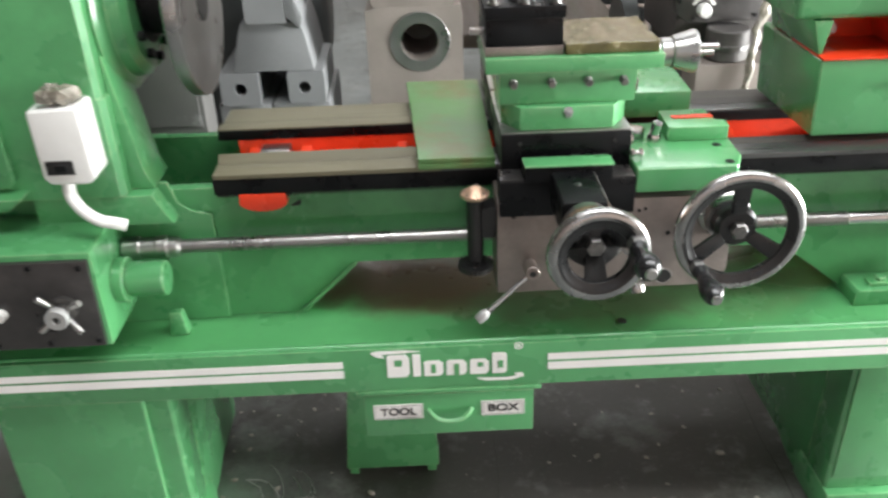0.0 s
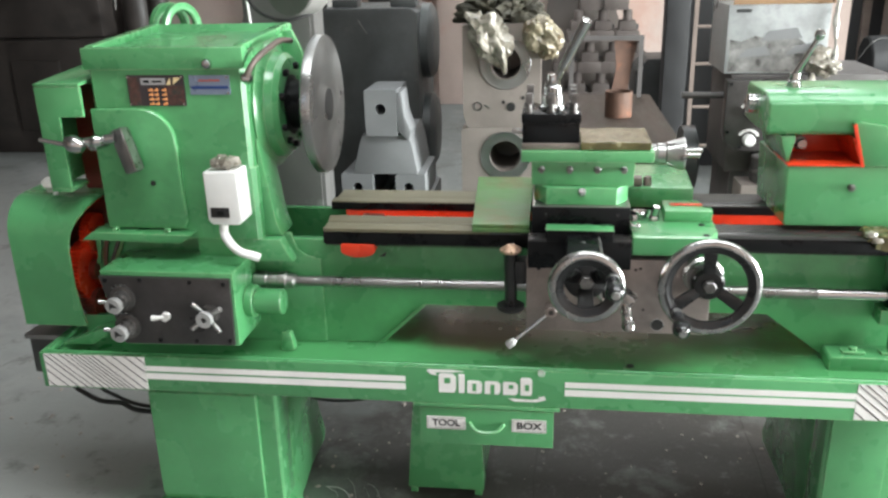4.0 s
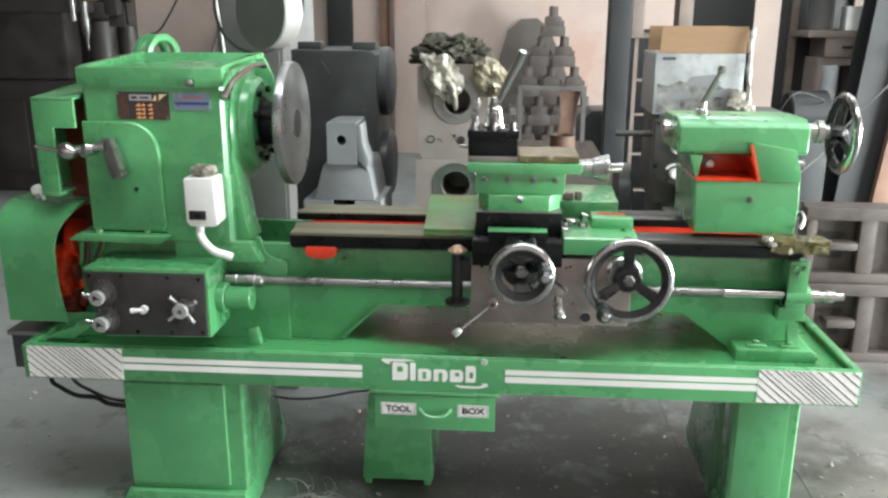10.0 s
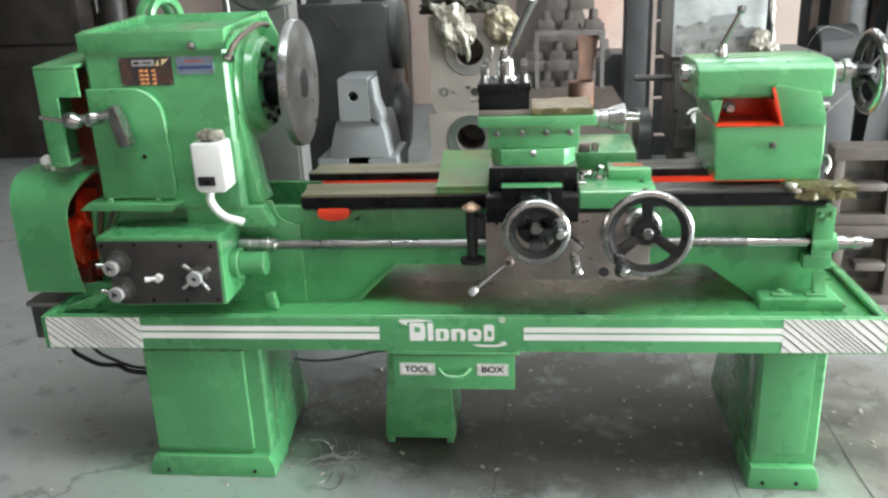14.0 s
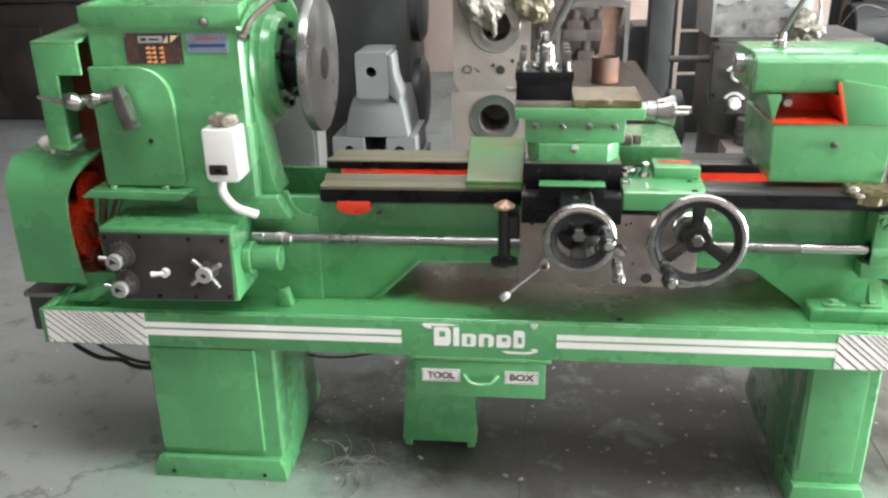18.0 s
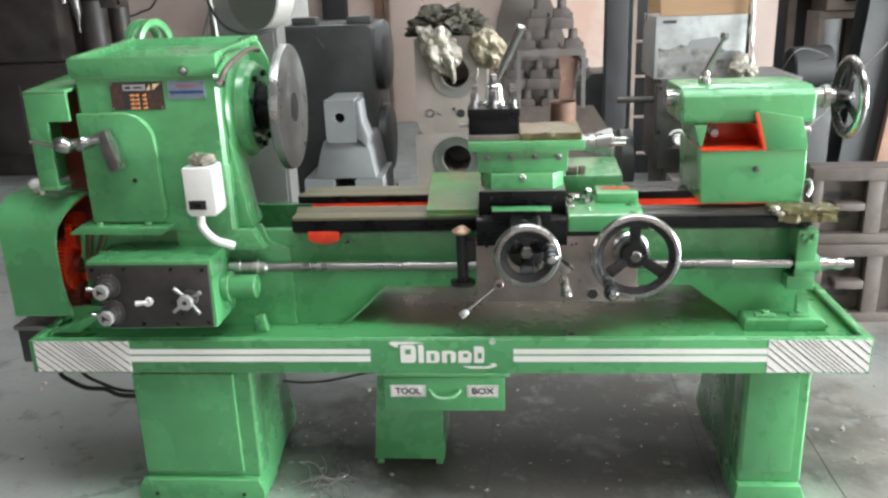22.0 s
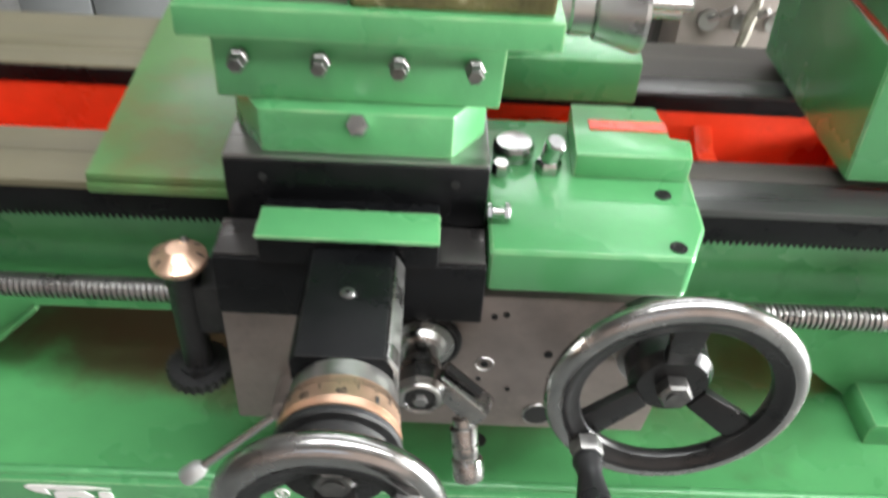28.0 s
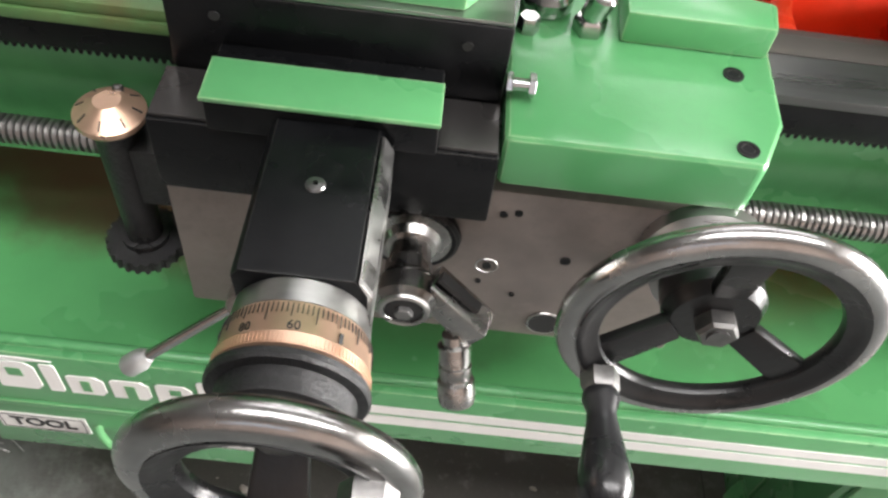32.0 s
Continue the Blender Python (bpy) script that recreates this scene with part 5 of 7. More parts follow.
for x in (0.148, 0.302):
    bm = bm_new()
    rod(bm, (x, 0.0518, 0.846), (x, 0.0508, 0.846), 0.0035, seg=10)
    part("grub_screw", bm, INK, cross)
bm = bm_new()
pts = [(0.193, 0.758), (0.2605, 0.758), (0.262, 0.806), (0.256, 0.8175), (0.1945, 0.8175), (0.190, 0.811)]
prism(bm, pts, "y", -0.112, 0.004, 0.003)
part("feed_bracket", bm, BLACK, cross, "black cross feed bracket")
bm = bm_new()
prism(bm, [(0.2610, 0.762), (0.2645, 0.762), (0.2650, 0.806), (0.2595, 0.8160), (0.2575, 0.8172), (0.2622, 0.806)], "y", -0.113, -0.004, 0.0015)
part("bracket_edge", bm, STEEL, cross, "bare worn edge of the bracket")
bm = bm_new()
revolve(bm, [(0.0018, 0.0006), (0.0018, 0.002), (0.005, 0.0014), (0.006, 0.0), (0.002, 0.0)], (0.225, -0.049, 0.8177), (0, 0, 1), 16, close=True)
part("grease_nipple", bm, SATIN, cross)
# dial and the cross handwheel
DX, DZ = 0.228, 0.782
bm = bm_new()
revolve(bm, [(0, 0), (0.0355, 0), (0.0375, 0.002), (0.0383, 0.016), (0, 0.016)], (DX, -0.1125, DZ), (0, -1, 0), 48)
dial = part("dial_sleeve", bm, STEEL, lathe, "bright steel index sleeve")
bm = bm_new()
revolve(bm, [(0, 0), (0.0385, 0), (0.0395, 0.002), (0.0405, 0.018), (0.0412, 0.019), (0.0412, 0.026), (0.039, 0.027), (0, 0.027)], (DX, -0.129, DZ), (0, -1, 0), 64)
ringo = part("copper_dial", bm, COPPER, dial, "copper graduated dial")
bm = bm_new()
for k in range(100):
    a = 2 * math.pi * k / 100
    n = 0.010 if k % 10 == 0 else (0.0075 if k % 5 == 0 else 0.0055)
    c, s = math.cos(a), math.sin(a)
    r = 0.0401
    beam(bm, (DX + r * c, -0.1315, DZ + r * s), (DX + (r + 0.0006) * c, -0.1315 - n, DZ + (r + 0.0006) * s), 0.0005, 0.0005, up=(c, 0, s))
part("graduation_band", bm, INK, ringo)
for text, ang in (("60", 87), ("80", 123)):
    c = bpy.data.curves.new("words", "FONT")
    c.body, c.size, c.extrude, c.align_x, c.align_y = text, 0.0070, 0.0002, "CENTER", "CENTER"
    t = new("words", c)
    bpy.context.view_layer.update()
    me = bpy.data.meshes.new_from_object(t.evaluated_get(bpy.context.evaluated_depsgraph_get()))
    bpy.data.objects.remove(t)
    q = radians(ang)
    me.transform(Matrix.Translation(Vector((DX + 0.0407 * math.cos(q), -0.1445, DZ + 0.0407 * math.sin(q))) - lathe.location) @ Matrix.Rotation(radians(90) - q, 4, "Y"))
    me.materials.clear()
    me.materials.append(INK)
    num = new("number", me)
    num.parent = ringo
q = radians(52)
bm = bm_new()
beam(bm, (DX + 0.0407 * math.cos(q), -0.1415, DZ + 0.0407 * math.sin(q)), (DX + 0.0407 * math.cos(q), -0.1475, DZ + 0.0407 * math.sin(q)), 0.0022, 0.0008, up=(math.cos(q), 0, math.sin(q)))
part("number_bar", bm, INK, ringo)
# knurled edge of the dial
bm = bm_new()
for k in range(120):
    q = 2 * math.pi * k / 120
    c, n = math.cos(q), math.sin(q)
    beam(bm, (DX + 0.0413 * c, -0.1492, DZ + 0.0413 * n), (DX + 0.0413 * c, -0.1542, DZ + 0.0413 * n), 0.0013, 0.0008, up=(c, 0, n))
part("knurl", bm, COPPER, ringo)
bm = bm_new()
revolve(bm, [(0, 0), (0.0400, 0), (0.0428, 0.0015), (0.0430, 0.005), (0.0418, 0.007), (0.0365, 0.008), (0.0362, 0.021), (0.034, 0.022), (0, 0.022)], (DX, -0.1565, DZ), (0, -1, 0), 48)
part("hub_boss", bm, BLACK_CAST, dial, "rough black handwheel boss")


def handwheel(name, c, d, big, tubew, spokes, hub, label, handles, material=RIM, spoke_w=0.024, dish=0.012):
    """A handwheel facing d: polished rim, dark web and spokes, hub nut, and handles of (angle, length, grip)."""
    dd, u, v = basis(d)
    c = Vector(c)
    b = bm_new()
    prof = []
    for k in range(18):
        a = 2 * math.pi * k / 18
        prof.append((big - tubew + tubew * 1.08 * math.cos(a), tubew * 0.86 * math.sin(a)))
    revolve(b, prof, c, d, 72, close=True)
    w = part(name, b, material, lathe, label)
    b = bm_new()
    r0 = big - 2.0 * tubew
    prof = []
    for k in range(13):
        a = radians(100 + k * 160 / 12)
        prof.append((big - tubew + tubew * 1.11 * math.cos(a) - (0.005 if 3 < k < 9 else 0), tubew * 0.90 * math.sin(a)))
    revolve(b, prof, c, d, 64, close=True)
    part("inner_rim", b, WHEEL_BLACK, w)
    for a in spokes:
        b = bm_new()
        e = math.cos(radians(a)) * u + math.sin(radians(a)) * v
        beam(b, c + e * hub * 0.8 - dd * dish, c + e * (r0 - 0.001) - dd * 0.002, spoke_w * 0.95, 0.011, spoke_w * 1.2, 0.009, up=dd, bev=0.003)
        part("spoke", b, WHEEL_BLACK, w)
    b = bm_new()
    revolve(b, [(0, -0.03), (hub, -0.03), (hub * 1.02, -0.006), (hub * 0.85, 0.003), (0, 0.004)], c - dd * dish, d, 32)
    part("hub", b, WHEEL_BLACK, w)
    b = bm_new()
    hexnut(b, c - dd * (dish - 0.004), d, 0.0145, 0.013)
    rod(b, c - dd * (dish - 0.017), c - dd * (dish - 0.0185), 0.0075, seg=14)
    part("hub_nut", b, BOLT_STEEL, w)
    for a, n, grip in handles:
        e = math.cos(radians(a)) * u + math.sin(radians(a)) * v
        p = c + e * (big - tubew * 1.7)
        b = bm_new()
        hexnut(b, p + dd * 0.008, d, 0.0140, 0.014)
        if grip:
            part("handle_bolt", b, BOLT_STEEL, w)
            b = bm_new()
            s = n / 0.115
            revolve(b, [(0, 0), (0.0115, 0), (0.0130, 0.004 * s), (0.0128, 0.010 * s), (0.0100, 0.020 * s), (0.0108, 0.032 * s), (0.0150, 0.060 * s), (0.0180, 0.080 * s), (0.0178, 0.093 * s), (0.0145, 0.105 * s), (0.0100, 0.112 * s), (0, 0.114 * s)], p + dd * 0.0225, d, 28)
            part("grip", b, mat("black_handle_enamel", (0.013, 0.013, 0.014), 0.22, var=0.3, scale=20, bump=0.05), w, "black pear-shaped grip")
            b = bm_new()
            revolve(b, [(0, 0), (0.0085, 0), (0.007, 0.004), (0, 0.004)], p + dd * (0.0225 + 0.1142 * s), d, 14)
            part("grip_screw", b, STEEL, w)
        else:
            part("handle_bolt", b, STEEL, w)
    return w


handwheel("cross_handwheel", (DX, -0.205, DZ), (0, -1, 0), 0.0725, 0.0118, (270, 30, 150), 0.019, "small polished handwheel of the cross slide", ((24, 0.07, True),), dish=0.033, spoke_w=0.028)
# apron
bm = bm_new()
prism(bm, [(0.108, 0.586), (0.498, 0.586), (0.502, 0.62), (0.502, 0.7575), (0.108, 0.7575)], "y", 0.017, 0.112, 0.003)
apron = part("apron", bm, APRON, lathe, "scuffed grey steel apron")
bm = bm_new()
revolve(bm, [(0, 0), (0.013, 0), (0.013, 0.0012), (0, 0.0012)], (0.394, 0.0168, 0.607), (0, -1, 0), 24)
part("apron_hole", bm, INK, apron)
bm = bm_new()
ring(bm, (0.394, 0.0166, 0.607), (0, -1, 0), 0.0138, 0.0012, 28, 8)
part("hole_rim", bm, STEEL, apron)
for x, z, r in ((0.338, 0.675, 0.0036), (0.394, 0.691, 0.0042), (0.334, 0.655, 0.0025), (0.342, 0.735, 0.003), (0.352, 0.738, 0.003), (0.135, 0.733, 0.004), (0.362, 0.642, 0.0025)):
    bm = bm_new()
    rod(bm, (x, 0.0172, z), (x, 0.0158, z), r, seg=12)
    part("apron_screw", bm, BLACK, apron)
bm = bm_new()
ring(bm, (0.338, 0.0166, 0.675), (0, -1, 0), 0.008, 0.0007, 28, 6)
part("scored_ring", bm, STEEL, apron)
bm = bm_new()
revolve(bm, [(0, 0), (0.042, 0), (0.042, 0.010), (0.037, 0.016), (0.037, 0.034), (0, 0.034)], (0.4815, 0.0165, 0.728), (0, -1, 0), 40)
part("wheel_boss", bm, STEEL, apron, "round steel boss behind the handwheel")
handwheel("carriage_handwheel", (0.4845, -0.055, 0.727), (0, -1, 0), 0.104, 0.0112, (92, -33, 214), 0.034, "large polished handwheel of the carriage", ((221, 0.087, True),))
bm = bm_new()
revolve(bm, [(0, 0), (0.016, 0), (0.016, 0.022), (0, 0.022)], (0.4815, -0.0176, 0.728), (0, -1, 0), 24)
part("wheel_shaft", bm, STEEL, apron)
# half-nut lever
HX, HZ = 0.281, 0.704
bm = bm_new()
revolve(bm, [(0, 0), (0.030, 0), (0.031, 0.003), (0.029, 0.007), (0.021, 0.008), (0.018, 0.014), (0.0145, 0.016), (0.0145, 0.028), (0.0165, 0.030), (0.0165, 0.040), (0.013, 0.041), (0.013, 0.046), (0.022, 0.048), (0.0225, 0.062), (0.019, 0.066), (0.008, 0.066), (0.008, 0.060), (0, 0.060)], (HX, 0.0165, HZ), (0, -1, 0), 36)
nut = part("half_nut_lever", bm, LEVER_STEEL, apron, "stacked steel half-nut knob with a clamp lever")
bm = bm_new()
ring(bm, (HX, 0.014, HZ), (0, -1, 0), 0.030, 0.005, 36, 10)
part("base_ring", bm, BLACK, nut, "black ring round the knob")
bm = bm_new()
revolve(bm, [(0, 0), (0.0125, 0), (0.0125, 0.0012), (0, 0.0012)], (HX, -0.0497, HZ), (0, -1, 0), 28)
part("cup_face", bm, INK, nut)
bm = bm_new()
ring(bm, (HX, -0.0500, HZ), (0, -1, 0), 0.0155, 0.0024, 32, 8)
part("cup_rim", bm, STEEL, nut)
bm = bm_new()
hexnut(bm, (HX, -0.0510, HZ), (0, -1, 0), 0.0065, 0.004)
part("cup_screw", bm, SATIN, nut)
bm = bm_new()
beam(bm, (HX + 0.014, -0.030, HZ + 0.008), (HX + 0.054, -0.047, HZ - 0.020), 0.018, 0.026, 0.022, 0.026, up=(0, 1, 0), bev=0.003)
part("clamp", bm, LEVER_STEEL, nut, "slotted grey clamp block")
bm = bm_new()
beam(bm, (HX + 0.022, -0.033, HZ + 0.0185), (HX + 0.050, -0.043, HZ + 0.0), 0.004, 0.008, up=(0, 1, 0))
part("clamp_slot", bm, INK, nut)
bm = bm_new()
gx, gz = HX + 0.046, HZ - 0.020
revolve(bm, [(0, 0), (0.0085, 0), (0.0085, 0.006), (0.0118, 0.008), (0.0118, 0.020), (0.0106, 0.021), (0.0106, 0.023), (0.0118, 0.024), (0.0118, 0.030), (0.0108, 0.032), (0.0108, 0.034), (0.0132, 0.036), (0.0136, 0.038), (0.0136, 0.050), (0.0126, 0.054), (0.003, 0.054), (0, 0.052)], (gx - 0.010, -0.050, gz - 0.003), (0.16, -0.50, -0.86), 22)
part("lever_grip", bm, LEVER_STEEL, nut, "turned chrome lever grip")
# left feed lever
bm = bm_new()
rod(bm, (0.163, 0.0165, 0.640), (0.163, -0.028, 0.648), 0.0125, seg=24, ch=0.002)
fl = part("feed_lever", bm, APRON, apron, "thin steel feed lever with a round hub")
bm = bm_new()
rod(bm, (0.154, -0.022, 0.640), (0.083, -0.042, 0.584), 0.0038, 0.0046, 12)
part("lever_rod", bm, CHROME, fl)
bm = bm_new()
revolve(bm, [(0, 0), (0.0055, 0), (0.0078, 0.005), (0.0092, 0.008), (0.0092, 0.021), (0.0075, 0.024), (0, 0.024)], (0.088, -0.0406, 0.588), (-0.77, -0.2, -0.6), 20)
part("lever_knob", bm, ALU, fl, "short pale lever knob")
bm = bm_new()
rod(bm, (0.163, -0.0282, 0.648), (0.163, -0.0292, 0.648), 0.0055, seg=16)
part("hub_hole", bm, INK, fl)
# thread dial
TX, TY = 0.073, 0.038
bm = bm_new()
rod(bm, (TX, TY, 0.642), (TX, TY, 0.762), 0.0135, 0.0145, 24, 0.001)
box(bm, TX + 0.010, 0.1075, TY - 0.012, TY + 0.03, 0.69, 0.745, 0.003)
td = part("thread_dial", bm, BLACK_CAST, apron, "black thread dial with a copper cap and gear")
bm = bm_new()
revolve(bm, [(0, 0), (0.022, 0), (0.024, 0.003), (0.024, 0.007), (0.009, 0.0165), (0.008, 0.0165), (0, 0.0165)], (TX, TY, 0.7622), (0, 0, 1), 40)
part("dial_cap", bm, COPPER, td, "conical copper dial cap")
bm = bm_new()
rod(bm, (TX + 0.002, TY + 0.012, 0.770), (TX + 0.0025, TY + 0.016, 0.778), 0.0042, 0.0036, 12, 0.0008)
part("cap_pin", bm, BOLT_STEEL, td)
bm = bm_new()
for k in range(8):
    a = 2 * math.pi * k / 8
    beam(bm, (TX + 0.016 * math.cos(a), TY + 0.016 * math.sin(a), 0.7745), (TX + 0.022 * math.cos(a), TY + 0.022 * math.sin(a), 0.7707), 0.0012, 0.0006, up=(0, 0, 1))
part("cap_marks", bm, INK, td)
bm = bm_new()
gear(bm, (TX, TY, 0.627), (0, 0, 1), 0.031, 0.010, 24)
rod(bm, (TX, TY, 0.6372), (TX, TY, 0.6418), 0.018, seg=20)
part("dial_gear", bm, BLACK_CAST, td, "", 25)

# compound slide
bm = bm_new()
prism(bm, [(0.121, 0.10), (0.148, 0.058), (0.298, 0.058), (0.325, 0.10), (0.325, 0.23), (0.298, 0.27), (0.148, 0.27), (0.121, 0.23)], "z", 0.8652, 0.9045, 0.003)
comp = part("compound_base", bm, GREEN_SOFT, lathe, "green swivel base of the compound slide")
bm = bm_new()
prism(bm, [(0.115, 0.905), (0.333, 0.905), (0.335, 0.9585), (0.115, 0.9585)], "y", 0.072, 0.25, 0.003)
slide = part("compound_slide", bm, GREEN_SOFT, lathe, "green compound slide with four locking bolts")
bm = bm_new()
prism(bm, [(0.093, 0.9588), (0.3735, 0.9588), (0.3735, 0.983), (0.093, 0.983)], "y", 0.062, 0.242, 0.0025)
part("top_slide", bm, GREEN_SOFT, slide)
for x in (0.137, 0.197, 0.255, 0.311):
    bm = bm_new()
    rod(bm, (x, 0.072, 0.943), (x, 0.062, 0.943), 0.0042, seg=12)
    hexnut(bm, (x, 0.0655, 0.943), (0, -1, 0), 0.0078, 0.006)
    hexnut(bm, (x, 0.058, 0.943), (0, -1, 0), 0.0065, 0.008)
    part("gib_screw", bm, BOLT_STEEL, slide)
bm = bm_new()
hexnut(bm, (0.224, 0.0580, 0.893), (0, -0.8, 0.6), 0.0095, 0.010)
rod(bm, (0.224, 0.050, 0.899), (0.224, 0.044, 0.9035), 0.005, seg=12)
part("swivel_bolt", bm, CHROME, comp)
# tool post
bm = bm_new()
box(bm, 0.094, 0.2165, 0.075, 0.218, 0.9832, 0.9975, 0.0015)
post = part("post_base", bm, APRON, lathe, "black tool post on a bare steel base")
bm = bm_new()
box(bm, 0.0945, 0.2158, 0.078, 0.216, 0.9977, 1.0405, 0.002)
part("post_block", bm, BLACK, post)
bm = bm_new()
box(bm, 0.0925, 0.2185, 0.074, 0.220, 1.0408, 1.060, 0.002)
part("post_cap", bm, BLACK, post)
for x, y in ((0.108, 0.09), (0.203, 0.09), (0.108, 0.204), (0.203, 0.204), (0.155, 0.09), (0.203, 0.147)):
    bm = bm_new()
    rod(bm, (x, y, 1.0602), (x, y, 1.080), 0.0068, seg=14)
    revolve(bm, [(0, 0), (0.0098, 0), (0.0098, 0.004), (0, 0.004)], (x, y, 1.0602), (0, 0, 1), 14)
    box(bm, x - 0.0072, x + 0.0072, y - 0.0072, y + 0.0072, 1.080, 1.102, 0.001)
    part("clamp_bolt", bm, BOLT_STEEL, post)
bm = bm_new()
revolve(bm, [(0, 0), (0.030, 0), (0.030, 0.007), (0.024, 0.010), (0.0235, 0.030), (0.021, 0.032), (0.021, 0.048), (0.015, 0.056), (0.0135, 0.074), (0, 0.077)], (0.158, 0.147, 1.0602), (0, 0, 1), 28)
part("centre_nut", bm, CHROME, post, "chrome centre nut of the tool post")
bm = bm_new()
rod(bm, (0.160, 0.146, 1.112), (0.205, 0.123, 1.206), 0.0085, 0.0085, 16)
rod(bm, (0.176, 0.138, 1.146), (0.226, 0.112, 1.250), 0.0105, 0.0125, 20, 0.003)
part("post_lever", bm, CHROME, post, "slanting chrome clamping lever")
bm = bm_new()
box(bm, 0.072, 0.0943, 0.10, 0.112, 1.012, 1.022, 0.001)
part("tool_bit", bm, STEEL, post)
# wrapped top and the compound's dial
bm = bm_new()
box(bm, 0.2185, 0.366, 0.070, 0.225, 0.9833, 1.001, 0.003)
bmesh.ops.subdivide_edges(bm, edges=[e for e in bm.edges if e.calc_length() > 0.05], cuts=14, use_grid_fill=True)
for v in bm.verts:
    if v.co.z > 0.99:
        v.co.z += 0.0028 * noise.noise(v.co * 70)
part("film_wrap", bm, WRAP, slide, "oily yellow protective film over the slide", 15)
CY, CZ = 0.147, 0.960
bm = bm_new()
revolve(bm, [(0, 0), (0.021, 0), (0.021, 0.012), (0.0235, 0.014), (0.0235, 0.030), (0.022, 0.032), (0.026, 0.034), (0.034, 0.062), (0.036, 0.068), (0.035, 0.072), (0.010, 0.074), (0, 0.074)], (0.3738, CY, CZ), (1, 0, 0), 48)
cd = part("compound_dial", bm, STEEL, slide, "bright turned compound dial")
for dy, dz in ((-0.012, 0.010), (0.010, -0.006)):
    bm = bm_new()
    rod(bm, (0.4475, CY + dy, CZ + dz), (0.482, CY + dy, CZ + dz), 0.0055, seg=12, ch=0.001)
    part("dial_pin", bm, CHROME, cd)
# ---- tailstock ----
bm = bm_new()
prism(bm, [(0.673, 0.7955), (0.923, 0.7955), (0.927, 0.86), (0.925, 0.932), (0.667, 0.932)], "y", 0.155, 0.420, 0.006, 3)
tail = part("tailstock", bm, GREEN, lathe, "green tailstock with an orange-red recess")
bm = bm_new()
prism(bm, [(0.168, 1.003), (0.178, 0.995), (0.375, 0.995), (0.39, 1.005), (0.39, 1.072), (0.378, 1.084), (0.205, 1.084), (0.168, 1.066)], "x", 0.620, 0.940, 0.007, 3)
part("barrel", bm, GREEN, tail, "green quill barrel")
bm = bm_new()
prism(bm, [(0.822, 0.9325), (0.9245, 0.9325), (0.918, 0.97), (0.904, 1.012), (0.806, 1.030), (0.795, 1.026)], "y", 0.150, 0.39, 0.002)
part("web", bm, GREEN, tail)
bm = bm_new()
box(bm, 0.676, 0.819, 0.285, 0.40, 0.9325, 0.9945, 0.002)
part("recess_back", bm, RED, tail, "orange-red back of the recess")
bm = bm_new()
box(bm, 0.668, 0.8215, 0.1515, 0.2845, 0.9323, 0.9360, 0.001)
prism(bm, [(0.8235, 0.9325), (0.796, 1.026), (0.7895, 1.024), (0.816, 0.9325)], "y", 0.1455, 0.1495, 0.0005)
prism(bm, [(0.821, 0.937), (0.799, 0.9945), (0.794, 0.9945), (0.816, 0.937)], "y", 0.1505, 0.2845)
part("recess_lining", bm, RED, tail)
bm = bm_new()
prism(bm, [(0.652, 0.9945), (0.684, 0.9945), (0.674, 0.937), (0.668, 0.937)], "y", 0.172, 0.38, 0.002)
part("front_web", bm, GREEN, tail)
bm = bm_new()
revolve(bm, [(0, 0), (0.015, 0), (0.015, 0.012), (0.010, 0.014), (0.010, 0.03), (0, 0.03)], (0.722, 0.2845, 0.958), (0, -1, 0), 18)
part("clamp_screw", bm, STEEL, tail)
bm = bm_new()
hexnut(bm, (0.805, 0.1545, 0.885), (0, -1, 0), 0.0085, 0.008)
rod(bm, (0.805, 0.1465, 0.885), (0.805, 0.1405, 0.885), 0.0045, seg=12)
part("side_bolt", bm, BOLT_STEEL, tail)
bm = bm_new()
revolve(bm, [(0, 0), (0.016, 0), (0.022, 0.003), (0.022, 0.024), (0, 0.024)], (0.5965, SP[1], SP[2]), (1, 0, 0), 28)
part("quill", bm, CHROME, tail, "chrome quill end")
bm = bm_new()
revolve(bm, [(0, 0), (0.016, 0), (0.016, 0.014), (0.012, 0.018), (0.012, 0.032), (0, 0.032)], (0.694, 0.275, 1.0842), (0, 0, 1), 20)
part("lock_base", bm, CHROME, tail)
bm = bm_new()
rod(bm, (0.694, 0.273, 1.113), (0.730, 0.256, 1.196), 0.0075, 0.0055, 14)
revolve(bm, [(0, -0.012), (0.008, -0.010), (0.012, 0), (0.008, 0.010), (0, 0.012)], (0.731, 0.255, 1.200), (0, 0, 1), 16)
part("lock_lever", bm, CHROME, tail, "chrome quill lock lever")
bm = bm_new()
revolve(bm, [(0, 0), (0.030, 0), (0.030, 0.012), (0.022, 0.016), (0.022, 0.050), (0.030, 0.052), (0.030, 0.066), (0.018, 0.068), (0.018, 0.108), (0, 0.108)], (0.9405, SP[1], SP[2] - 0.004), (1, 0, 0), 32)
part("quill_dial", bm, STEEL, tail)
tail_wheel = handwheel("tailstock_handwheel", (1.060, SP[1], SP[2] - 0.008), (1, 0, 0), 0.105, 0.012, (90, 210, 330), 0.026, "polished tailstock handwheel", ((62, 0.03, False),), dish=0.006)
bm = bm_new()
rod(bm, (0.924, 0.285, 0.955), (0.972, 0.285, 0.955), 0.011, seg=16, ch=0.002)
part("clamp_shaft", bm, STEEL, tail)
bm = bm_new()
tube(bm, [(0.926, 0.18, 0.83), (0.940, 0.17, 0.85), (0.943, 0.16, 0.83), (0.933, 0.15, 0.813)], 0.006, 10)
